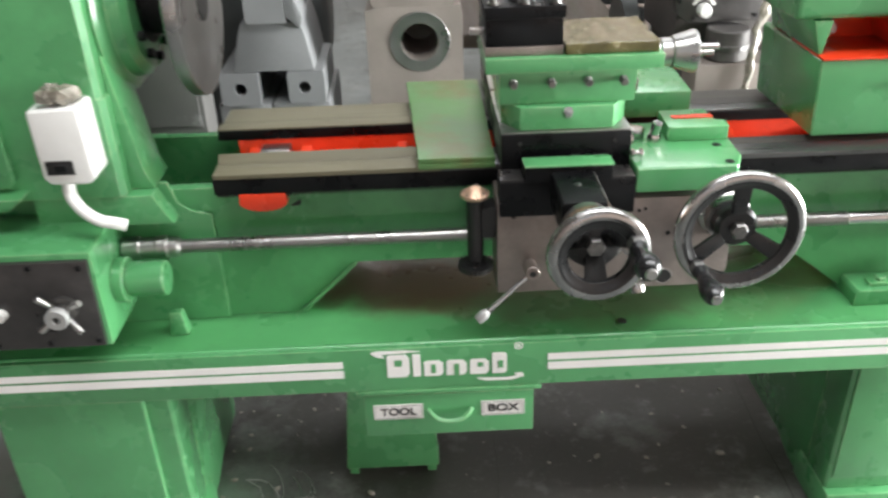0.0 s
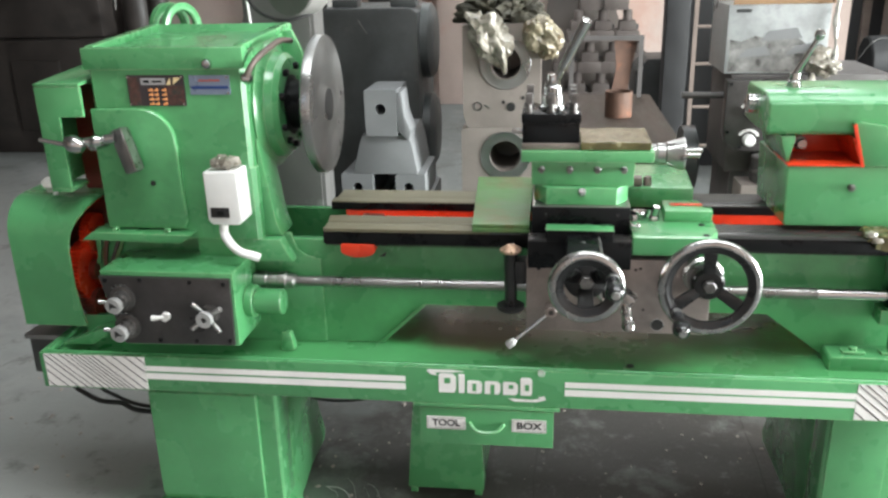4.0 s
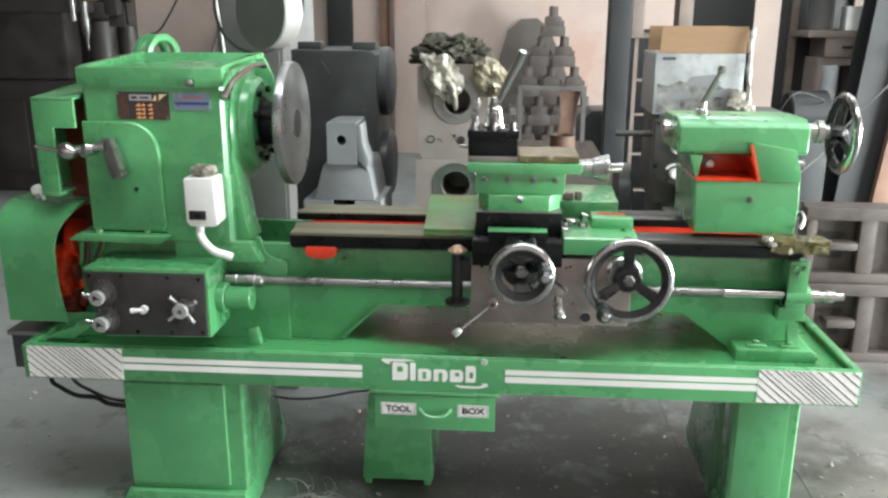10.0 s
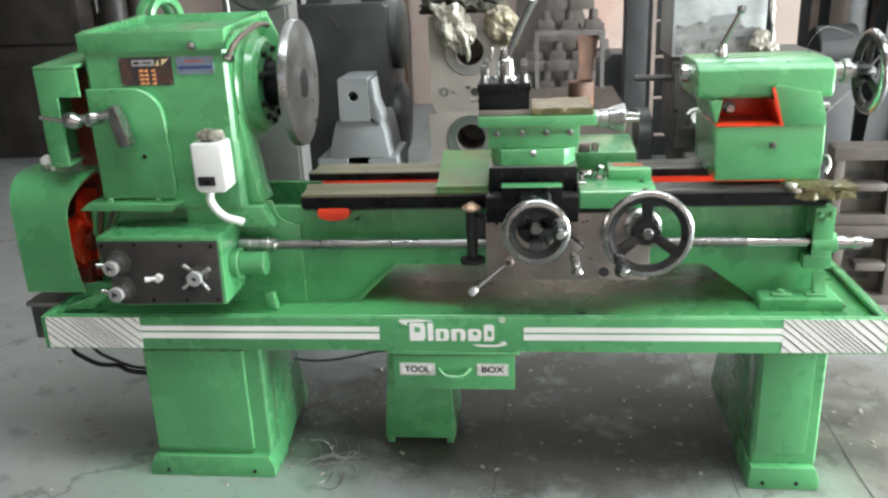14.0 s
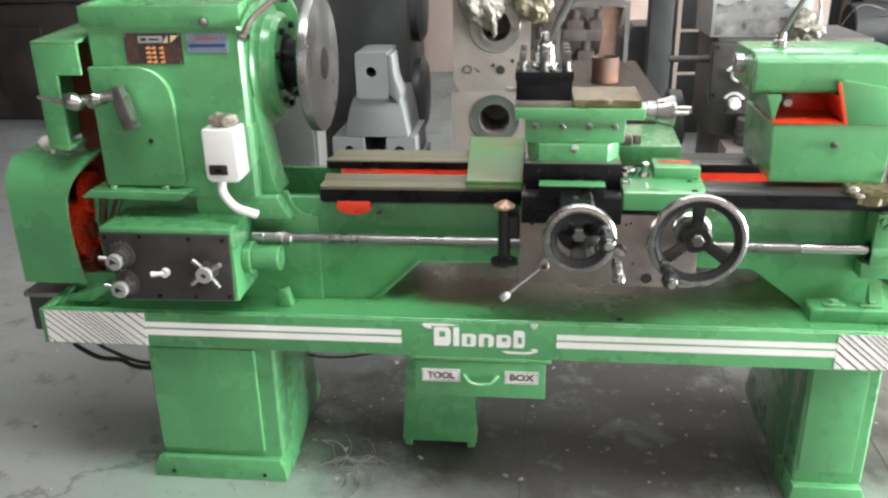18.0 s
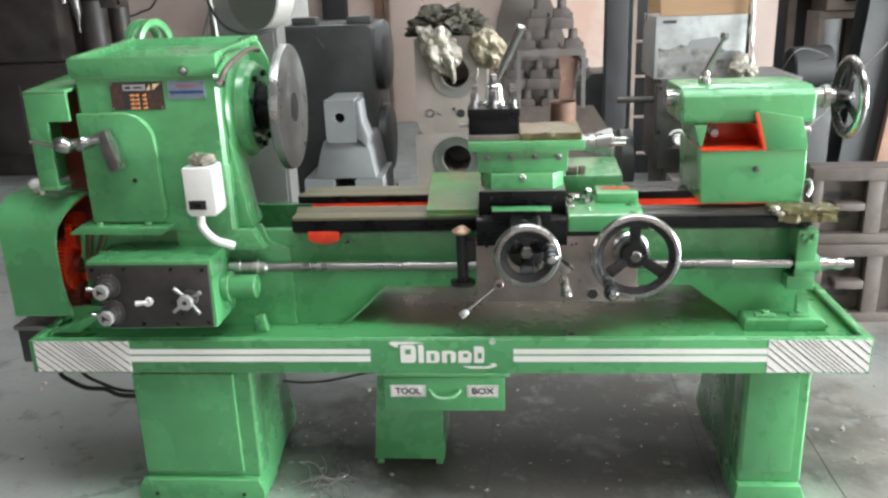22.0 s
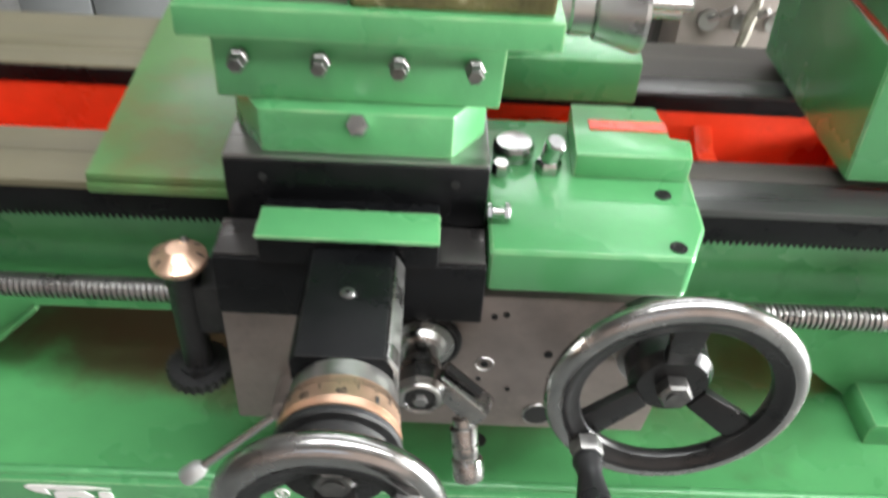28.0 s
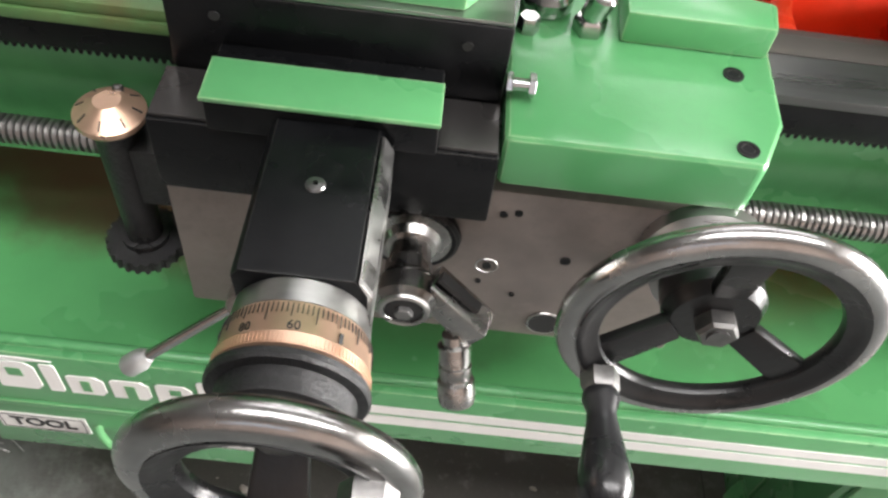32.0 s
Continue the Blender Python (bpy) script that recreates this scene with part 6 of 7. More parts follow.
part("oil_pipe", bm, BOLT_STEEL, tail)
bm = bm_new()
box(bm, 0.832, 0.988, 0.080, 0.150, 0.7865, 0.7985, 0.002)
box(bm, 0.845, 0.985, 0.078, 0.114, 0.768, 0.7862, 0.002)
bmesh.ops.subdivide_edges(bm, edges=[e for e in bm.edges if e.calc_length() > 0.05], cuts=12, use_grid_fill=True)
for v in bm.verts:
    v.co += Vector((noise.noise(v.co * 75), noise.noise(v.co * 75 + Vector((5, 0, 0))), 1.1 * noise.noise(v.co * 70))) * 0.0075
part("wrapped_pad", bm, WRAP, lathe, "wiper pad wrapped in oily clear film on the way", 15)
bm = bm_new()
for k in range(6):
    c = Vector((0.834 + 0.005 * k, 0.084 + 0.008 * (k % 3), 0.801 - 0.004 * k))
    bmesh.ops.create_icosphere(bm, subdivisions=1, radius=0.010, matrix=Matrix.Translation(c) @ Matrix.Diagonal((1.5, 1, 0.9, 1)))
part("film_tuft", bm, FILM, lathe, "crumpled film end", 10)


# ---- behind the lathe ----
# light grey control cabinet close behind the headstock
cab = thing("control_cabinet", (-0.665, 0.875, 0), "light grey steel control cabinet with scuffed paint", "cabinet")
bm = bm_new()
box(bm, -0.775, -0.555, 0.82, 0.93, 0.0, 1.75, 0.006)
body = part("body", bm, LIGHT_GREY, cab)
bm = bm_new()
box(bm, -0.768, -0.566, 0.812, 0.8195, 0.62, 1.70, 0.003)
part("door", bm, LIGHT_GREY, cab, "grey cabinet door")
bm = bm_new()
rod(bm, (-0.585, 0.8115, 1.02), (-0.585, 0.795, 1.02), 0.014, seg=16, ch=0.002)
part("lock", bm, BLACK, cab)
# pale drum fixed on the cabinet's corner
drum = thing("round_drum", (-0.60, 0.80, 1.33), "pale round sheet metal drum fixed on the grey cabinet", "drum")
bm = bm_new()
revolve(bm, [(0.0, 0.004), (0.103, 0.004), (0.108, 0.0), (0.113, 0.003), (0.113, 0.070), (0.109, 0.074), (0.0, 0.074)], (-0.572, 0.640, 1.345), (0.55, 0.83, 0.0), 48)
part("shell", bm, mat("pale_drum_enamel", (0.30, 0.29, 0.275), 0.5, var=0.15, scale=9, bump=0.1), drum)
bm = bm_new()
revolve(bm, [(0.0, -0.003), (0.1145, -0.003), (0.1145, 0.006), (0.1132, 0.006), (0.1132, -0.0003), (0.0, -0.0003)], (-0.572, 0.640, 1.345), (0.55, 0.83, 0.0), 48)
part("end_disc", bm, mat("grey_drum_end", (0.12, 0.117, 0.112), 0.5, var=0.15, scale=8, bump=0.1), drum, "dull grey end of the drum")
bm = bm_new()
box(bm, -0.585, -0.569, 0.72, 0.8115, 1.27, 1.30, 0.002)
part("bracket", bm, IRON, drum)
bm = bm_new()
tube(bm, [(-0.52, 0.80, 1.55), (-0.485, 0.80, 1.44), (-0.480, 0.80, 1.34), (-0.515, 0.77, 1.25), (-0.60, 0.70, 1.215), (-0.69, 0.69, 1.25), (-0.735, 0.70, 1.35), (-0.72, 0.74, 1.48), (-0.70, 0.80, 1.62)], 0.005, 8)
solo("hanging_cable", bm, RUBBER, (-0.62, 0.79, 1.23), "thin black cable looped over the grey cabinet", "cable")
bm = bm_new()
bmesh.ops.create_icosphere(bm, subdivisions=4, radius=1, matrix=Matrix.Translation((-0.790, 0.775, 1.442)) @ Matrix.Diagonal((0.074, 0.030, 0.036, 1)))
for v in bm.verts:
    v.co += v.normal * 0.012 * noise.noise(v.co * 28)
bag = thing("plastic_bag", (-0.79, 0.775, 1.406), "blue and white printed plastic bag hung on the cabinet", "bag")
part("bag_body", bm, BLUE_BAG, bag, "", 20)
bm = bm_new()
bmesh.ops.create_icosphere(bm, subdivisions=3, radius=1, matrix=Matrix.Translation((-0.757, 0.762, 1.446)) @ Matrix.Diagonal((0.024, 0.022, 0.030, 1)))
for v in bm.verts:
    v.co += v.normal * 0.004 * noise.noise(v.co * 60)
part("white_print", bm, WHITE, bag, "white printed part of the bag", 20)
bm = bm_new()
tube(bm, [(-0.79, 0.775, 1.47), (-0.785, 0.79, 1.53), (-0.770, 0.805, 1.60)], 0.004, 6)
solo("bag_string", bm, RUBBER, (-0.775, 0.83, 1.6), "thin string that holds the bag on the cabinet", "string")


bm = bm_new()
tube(bm, [(-0.765, 0.79, 1.42), (-0.760, 0.795, 1.36), (-0.750, 0.80, 1.25), (-0.744, 0.804, 1.12)], 0.0045, 8)
solo("pale_tube", bm, WHITE_PLASTIC, (-0.744, 0.804, 1.12), "thin pale tube hanging down the grey cabinet", "tube")


def bored_part(name, parent, material, x0, x1, z0, z1, cx, cz, r, y0, y1, depth=None, label=""):
    b = bm_new()
    bored(b, x0, x1, z0, z1, cx, cz, r, y0, y1, 40, depth)
    return part(name, b, material, parent, label)


# pale grey primed casting on a lower one
YC = 1.215
low1 = thing("machine_casting", (-0.46, 1.4, 0), "grey primed iron casting standing on the floor", "casting", "castings behind the lathe")
for x0, x1 in ((-0.62, -0.462), (-0.458, -0.285)):
    bm = bm_new()
    box(bm, x0, x1, YC + 0.01, YC + 0.36, 0.0, 0.530, 0.006)
    part("half", bm, PRIMER, low1)
c1 = thing("headstock_casting", (-0.45, 1.4, 0.531), "pale grey primed headstock casting with bolt holes", "casting", "castings behind the lathe")
for x0, x1, cx in ((-0.606, -0.490, -0.546), (-0.405, -0.296, -0.356)):
    bored_part("foot", c1, PRIMER, x0, x1, 0.531, 0.630, cx, 0.580, 0.018, YC, YC + 0.30)
bm = bm_new()
prism(bm, [(-0.562, 0.6305), (-0.322, 0.6305), (-0.340, 0.735), (-0.352, 0.775), (-0.520, 0.775), (-0.535, 0.735)], "y", YC + 0.004, YC + 0.32, 0.004)
part("body", bm, PRIMER, c1)
bored_part("neck", c1, PRIMER, -0.502, -0.388, 0.7755, 0.938, -0.446, 0.870, 0.019, YC - 0.015, YC + 0.20)
bm = bm_new()
prism(bm, [(-0.387, 0.790), (-0.348, 0.755), (-0.340, 0.79), (-0.362, 0.85), (-0.370, 0.930), (-0.387, 0.930)], "y", YC - 0.010, YC + 0.12, 0.004)
part("lug", bm, PRIMER, c1)
# dark gearbox body behind
dk = thing("gear_housing", (-0.53, 1.75, 0), "dark grey painted gear housing with round covers", "machine part")
bm = bm_new()
prism(bm, [(-0.76, 0.0), (-0.36, 0.0), (-0.36, 1.175), (-0.385, 1.195), (-0.735, 1.195), (-0.76, 1.175)], "y", 1.56, 1.98, 0.012, 2)
part("housing", bm, DARK_PAINT, dk)
for z, r in ((1.055, 0.148), (0.695, 0.150)):
    bm = bm_new()
    revolve(bm, [(0, 0), (r, 0), (r, 0.03), (r * 0.85, 0.045), (r * 0.4, 0.05), (0, 0.05)], (-0.3595, 1.74, z), (1, 0, 0), 40)
    part("round_cover", bm, DARK_PAINT, dk)
for x0, x1 in ((-0.70, -0.60), (-0.47, -0.37)):
    bm = bm_new()
    box(bm, x0, x1, 1.60, 1.68, 1.1955, 1.225, 0.004)
    part("lug", bm, DARK_PAINT, dk)
bm = bm_new()
beam(bm, (-0.59, 1.557, 1.15), (-0.56, 1.557, 1.10), 0.004, 0.003, up=(0, 1, 0))
part("chalk_streak", bm, LIGHT_GREY, dk, "pale scratch in the dark paint")

# bored castings, one on another
YB = 1.262
lo3 = thing("base_casting", (-0.02, 1.45, 0), "rough grey casting under the bored blocks", "casting", "bored castings")
bm = bm_new()
box(bm, -0.17, 0.125, YB + 0.01, YB + 0.36, 0.0, 0.498, 0.006)
part("block", bm, CASTING, lo3)
lo2 = thing("bored_casting", (-0.02, 1.45, 0.499), "machined grey casting with a large round bore", "casting", "bored castings")
bored_part("block", lo2, CASTING, -0.165, 0.120, 0.499, 0.794, -0.009, 0.690, 0.055, YB, YB + 0.34, 0.24)
hi2 = thing("bored_casting", (-0.02, 1.45, 0.7945), "machined grey casting with a large round bore and chalk marks", "casting", "bored castings")
bored_part("block", hi2, CASTING, -0.157, 0.115, 0.7945, 1.155, -0.006, 1.018, 0.052, YB, YB + 0.34, 0.24)
for th, cz in ((lo2, 0.690), (hi2, 1.018)):
    bm = bm_new()
    revolve(bm, [(0.0565, -0.003), (0.0565, 0.003), (0.070, 0.0015), (0.088, 0.003), (0.090, 0.0005)], (-0.0075, YB - 0.0005, cz), (0, -1, 0), 48, close=True)
    part("machined_ring", bm, FACE, th, "bright machined ring round the bore")
for x, z, r in ((0.012, 0.868, 0.016), (-0.014, 0.885, 0.006), (0.055, 0.900, 0.006)):
    bm = bm_new()
    rod(bm, (x, YB - 0.0004, z), (x, YB - 0.002, z), r, seg=20)
    part("drilled_hole", bm, INK, hi2)
bm = bm_new()
ring(bm, (-0.105, YB - 0.001, 0.870), (0, -1, 0), 0.014, 0.002, 20, 6)
beam(bm, (-0.080, YB - 0.001, 0.875), (-0.062, YB - 0.001, 0.862), 0.003, 0.002, up=(0, 1, 0))
part("chalk_mark", bm, DARK_PAINT, hi2)


def crumpled(name, c, size, material, label, category, seed, amp=0.35, parent=None, lean=0.0, taper=0.0):
    b = bm_new()
    bmesh.ops.create_icosphere(b, subdivisions=4, radius=1)
    for v in b.verts:
        p = v.co.copy()
        k = 1 + amp * noise.noise(p * 1.7 + Vector((seed, 0, 0))) + amp * 0.9 * (0.25 - abs(noise.noise(p * 2.6 + Vector((0, seed, 0))))) + amp * 0.5 * (0.2 - abs(noise.noise(p * 5.5 + Vector((0, 0, seed)))))
        v.co = Vector((p.x * size[0] * k * (1 + taper * p.z) + lean * p.z, p.y * size[1] * k, p.z * size[2] * k)) + Vector(c)
    if parent:
        return part(name, b, material, parent, label, 14)
    base = (c[0], c[1], c[2] - size[2])
    return solo(name, b, material, base, label, category, angle=14)


crumpled("wrapped_roll", (-0.052, 1.235, 1.098), (0.064, 0.045, 0.096), FILM, "part wrapped in oily crumpled film hanging at the bore", "wrapped part", 2, 0.42, lean=-0.034, taper=0.42)
crumpled("wrapped_roll", (0.122, 1.235, 1.108), (0.056, 0.042, 0.066), YELLOW_FILM, "part wrapped in yellowish crumpled film beside the casting", "wrapped part", 7, 0.4, lean=-0.012)
crumpled("oily_rag", (-0.085, 1.34, 1.195), (0.085, 0.07, 0.055), CLOTH, "dark olive oily rag heaped on the casting", "rag", 4, 0.6)
crumpled("oily_rag", (0.03, 1.35, 1.195), (0.085, 0.08, 0.062), CLOTH, "dark olive oily rag heaped on the casting", "rag", 9, 0.65)
bm = bm_new()
box(bm, -0.43, -0.288, 1.2, 1.214, 0.30, 0.345, 0.002)
solo("red_board", bm, PINK_BOARD, (-0.36, 1.207, 0.30), "faded red board leaning on the grey castings", "board")

# a second machine's gearbox front with pale knobs
gb = thing("gearbox_assembly", (0.95, 1.45, 0), "dark steel gearbox assembly with pale knobs on the floor", "machine part")
bm = bm_new()
box(bm, 0.775, 1.30, 1.34, 1.72, 0.62, 0.965, 0.006)
box(bm, 0.80, 1.25, 1.36, 1.70, 0.0, 0.6195, 0.006)
part("body", bm, IRON, gb)
bm = bm_new()
prism(bm, [(0.752, 0.953), (0.872, 0.953), (0.877, 0.946), (0.893, 0.946), (0.898, 0.953), (1.006, 0.953), (1.014, 0.945), (1.014, 0.716), (1.008, 0.710), (0.905, 0.710), (0.900, 0.717), (0.884, 0.717), (0.879, 0.710), (0.800, 0.710), (0.762, 0.735), (0.752, 0.765)], "y", 1.285, 1.339, 0.003)
part("front_plate", bm, PLATE, gb, "scuffed steel front plate with two notches")
for z in (0.748, 0.845):
    bm = bm_new()
    revolve(bm, [(0, 0), (0.021, 0), (0.020, 0.022), (0.016, 0.026), (0, 0.026)], (0.838, 1.2848, z), (0, -1, 0), 24)
    part("knob", bm, WHITE_PLASTIC, gb, "pale round knob")
    bm = bm_new()
    for a in range(30, 160, 13):
        q = (0.838 + 0.034 * math.cos(radians(a)), z + 0.034 * math.sin(radians(a)))
        box(bm, q[0] - 0.005, q[0] + 0.005, 1.2835, 1.2848, q[1] - 0.004, q[1] + 0.004)
    part("index_arc", bm, WHITE_PLASTIC, gb)
for x, z in ((0.764, 0.941), (0.764, 0.775), (0.955, 0.94), (0.81, 0.722), (0.995, 0.727)):
    bm = bm_new()
    rod(bm, (x, 1.2848, z), (x, 1.281, z), 0.006, seg=10)
    part("screw", bm, BLACK, gb)
bm = bm_new()
rod(bm, (0.62, 1.40, 0.885), (0.7745, 1.40, 0.885), 0.012, seg=16)
part("shaft", bm, IRON, gb)
bm = bm_new()
revolve(bm, [(0, 0), (0.13, 0), (0.13, 0.05), (0.10, 0.06), (0, 0.06)], (0.66, 1.62, 0.60), (1, 0, 0), 36)
part("dark_pulley", bm, DARK_PAINT, gb)
lp = thing("lever_plate_casting", (0.98, 1.3, 0), "brownish casting with three small levers and a red base board", "casting")
bm = bm_new()
box(bm, 0.81, 1.16, 1.20, 1.335, 0.34, 0.605, 0.005)
box(bm, 0.83, 1.14, 1.21, 1.33, 0.0, 0.3145, 0.004)
part("block", bm, CASTING, lp)
bm = bm_new()
box(bm, 0.83, 1.13, 1.175, 1.335, 0.315, 0.3395, 0.003)
part("base_board", bm, PINK_BOARD, lp, "faded red base board")
for x in (0.866, 0.937, 1.011):
    bm = bm_new()
    revolve(bm, [(0, 0), (0.022, 0), (0.022, 0.012), (0, 0.012)], (x, 1.1995, 0.490), (0, -1, 0), 20)
    rod(bm, (x, 1.185, 0.495), (x + 0.036, 1.15, 0.535), 0.006, 0.008, 12)
    part("lever", bm, STEEL, lp, "small bare steel lever")

# carton on top
ct = thing("carton", (0.93, 1.5, 0.966), "open cardboard carton with a white printed front wrapped in film", "box")
bm = bm_new()
box(bm, 0.750, 1.086, 1.36, 1.66, 0.966, 1.198, 0.003)
part("box_body", bm, CARD_WHITE, ct, "white printed carton body")
bm = bm_new()
prism(bm, [(0.764, 1.1985), (1.084, 1.1985), (1.086, 1.296), (0.767, 1.296)], "y", 1.358, 1.364)
part("flap", bm, CARD, ct, "brown cardboard flap")
bm = bm_new()
prism(bm, [(0.764, 1.1985), (1.084, 1.1985), (1.086, 1.296), (0.767, 1.296)], "y", 1.652, 1.658)
part("flap", bm, CARD, ct, "brown cardboard flap")
bm = bm_new()
prism(bm, [(1.365, 1.1985), (1.65, 1.1985), (1.62, 1.285), (1.39, 1.285)], "x", 1.093, 1.099)
part("flap", bm, CARD, ct, "brown cardboard flap")
bm = bm_new()
box(bm, 0.775, 0.825, 1.3585, 1.3597, 1.172, 1.183)
part("print_bar", bm, DARK_PAINT, ct)
bm = bm_new()
prism(bm, [(0.762, 0.972), (1.094, 0.972), (1.094, 1.048), (1.06, 1.066), (1.02, 1.060), (0.985, 1.088), (0.935, 1.102), (0.90, 1.082), (0.845, 1.094), (0.80, 1.075), (0.762, 1.082)], "y", 1.35885, 1.3597)
part("printed_ground", bm, mat("grey_printed_picture", (0.15, 0.15, 0.145), 0.35, var=0.6, scale=22, bump=0.4, bscale=30, spot=(0.28, 0.28, 0.27), spot_at=0.52, spot_scale=20, coat=0.3), ct, "grey printed picture under film")
for k, (x0, x1, z0, z1) in enumerate(((0.79, 0.90, 1.02, 1.06), (0.86, 1.0, 1.075, 1.12), (0.95, 1.06, 1.03, 1.07))):
    bm = bm_new()
    prism(bm, [(x0, z0), (x1, z0 + 0.01), (x1 - 0.02, z1), (x0 + 0.03, z1 - 0.01)], "y", 1.3580, 1.3586)
    part("printed_shape", bm, PRIMER, ct)
crumpled("film_scrap", (1.07, 1.345, 1.005), (0.045, 0.02, 0.05), FILM, "scrap of crumpled clear film hanging on the carton", "film", 12)


# slotted castings stacked at the tailstock end
def slotted(z0, z1, dx):
    s = thing("slotted_casting", (1.56 + dx, 1.42, z0), "brownish grey casting with slots in its face", "casting", "slotted castings")
    x0, x1, y0, y1 = 1.352 + dx, 1.80 + dx, 1.255, 1.36
    h = z1 - z0
    b = bm_new()
    box(b, x0, x1, y0 + 0.05, y1, z0, z1, 0.004)
    part("block", b, BROWN_CAST, s)
    b = bm_new()
    box(b, x0 - 0.012, x1 + 0.01, y0 - 0.012, y0 + 0.0495, z1 - 0.05, z1, 0.006)
    part("top_rail", b, BROWN_CAST, s)
    b = bm_new()
    box(b, x0 - 0.006, x1, y0, y0 + 0.0495, z0, z0 + 0.04, 0.005)
    part("bottom_rail", b, BROWN_CAST, s)
    for xa, xb in ((0.0, 0.035), (0.20, 0.26), (0.40, 0.435)):
        b = bm_new()
        box(b, x0 + xa, x0 + xb, y0, y0 + 0.0495, z0 + 0.0405, z1 - 0.0505, 0.003)
        part("rib", b, BROWN_CAST, s)
    for k in range(2):
        b = bm_new()
        zc = z0 + h * (0.34 + 0.27 * k)
        prism(b, [(x0 + 0.06, zc), (x0 + 0.075, zc - 0.014), (x0 + 0.15, zc - 0.014), (x0 + 0.165, zc), (x0 + 0.15, zc + 0.014), (x0 + 0.075, zc + 0.014)], "y", y0 + 0.046, y0 + 0.0497)
        part("slot", b, INK, s)
    b = bm_new()
    box(b, x0 + 0.08, x0 + 0.19, y0 - 0.02, y0 + 0.049, z0 + h * 0.45, z0 + h * 0.55, 0.006)
    part("lug", b, BROWN_CAST, s)


slotted(0.0, 0.329, 0.03)
slotted(0.330, 0.632, 0.0)

# heap of castings stacked like a pyramid at the wall
bm = bm_new()
for x in (0.11, 0.98):
    box(bm, x - 0.05, x + 0.05, 5.85, 6.15, 0.0, 0.05, 0.006)
box(bm, 0.02, 1.15, 5.84, 6.16, 0.0505, 0.0885, 0.005)
solo("timber_skid", bm, BROWN_CAST, (0.585, 6.0, 0), "low dusty timber skid under the stacked castings", "skid")
# added dark sheet that stands in for the castings' shadow on the wall
bm = bm_new()
pts = [(0.04, 0.0), (1.02, 0.0), (0.90, 0.42), (0.79, 0.68), (0.70, 0.94), (0.58, 1.22), (0.46, 1.32), (0.30, 1.31), (0.17, 1.20), (0.10, 0.95), (0.06, 0.50)]
prism(bm, pts, "y", 6.33, 6.345)
for v in bm.verts:
    v.co.y += 0.17 * v.co.z + 0.02 * noise.noise(v.co * 4)
solo("shadow_sheet", bm, SHED, (0.53, 6.34, 0.0), "dark sheet added behind the castings in the shape of their shadow on the wall", "sheet")
STACK = mat("dusty_raw_casting", (0.128, 0.108, 0.099), 0.6, metal=0.15, var=0.3, scale=9, bump=0.35, bscale=60, spot=(0.10, 0.082, 0.072), spot_at=0.55, spot_scale=9)
blk = thing("bracket_casting", (0, 0, 0), "brownish grey stepped bracket casting stacked in a pyramid", "casting", "pyramid of castings")
bm = bm_new()
prism(bm, [(-0.1035, 0.0), (0.1035, 0.0), (0.1035, 0.085), (0.095, 0.097), (-0.095, 0.097), (-0.1035, 0.085)], "y", -0.12, 0.12, 0.006)
part("base", bm, STACK, blk)
bm = bm_new()
prism(bm, [(-0.075, 0.0975), (0.075, 0.0975), (0.072, 0.165), (0.062, 0.176), (-0.062, 0.176), (-0.072, 0.165)], "y", -0.09, 0.09, 0.006)
part("step", bm, STACK, blk)
bm = bm_new()
revolve(bm, [(0, 0), (0.046, 0), (0.046, 0.012), (0.041, 0.018), (0.041, 0.078), (0.034, 0.090), (0, 0.0905)], (0, -0.02, 0.1765), (0, 0, 1), 16)
part("boss", bm, STACK, blk)
bm = bm_new()
rod(bm, (0.086, 0.02, 0.0975), (0.086, 0.02, 0.140), 0.016, seg=10, ch=0.003)
part("stud", bm, IRON, blk)
rnd = random.Random(11)
first = True
H0, PX = 0.268, 0.2095
for row in range(5):
    n = 5 - row
    for i in range(n):
        m = pose(0.586 + (i - (n - 1) / 2) * PX + rnd.uniform(-0.003, 0.003), 6.0 + rnd.uniform(-0.03, 0.03), 0.089 + row * H0, 0, 0, rnd.uniform(-1.5, 1.5))
        if first:
            blk.matrix_basis = m
            first = False
        else:
            copy_thing(blk, m)

# bench with a tin, and an iron frame
bench = thing("low_bench", (0.5, 2.9, 0), "brown stained low workbench", "bench")
bm = bm_new()
box(bm, 0.02, 0.72, 1.72, 3.30, 0.535, 0.585, 0.004)
part("top", bm, mat("stained_bench_wood", (0.040, 0.028, 0.020), 0.55, var=0.4, scale=3, bump=0.2, bscale=30, stretch=(4, 0.6, 1), spot=(0.035, 0.03, 0.018), spot_at=0.5, spot_scale=4), bench)
for x in (0.06, 0.68):
    for y in (1.77, 3.26):
        bm = bm_new()
        box(bm, x - 0.03, x + 0.03, y - 0.03, y + 0.03, 0.0, 0.5345)
        part("leg", bm, BROWN_STEEL, bench)
bm = bm_new()
revolve(bm, [(0, 0), (0.066, 0), (0.068, 0.004), (0.067, 0.125), (0.069, 0.128), (0.062, 0.128), (0.061, 0.01), (0, 0.01)], (0.490, 2.60, 0.586), (0, 0, 1), 28)
solo("rusty_tin", bm, RUST, (0.490, 2.60, 0.586), "open rusty tin on the bench", "tin")
fr = thing("iron_frame", (0.585, 3.2, 0.586), "dark iron frame with a rusty plate on the bench", "frame")
bm = bm_new()
box(bm, 0.635, 0.66, 3.18, 3.205, 0.586, 0.905)
box(bm, 0.25, 0.66, 3.18, 3.205, 0.9055, 0.93)
box(bm, 0.252, 0.275, 3.18, 3.205, 0.586, 0.905)
part("angle", bm, IRON, fr)
bm = bm_new()
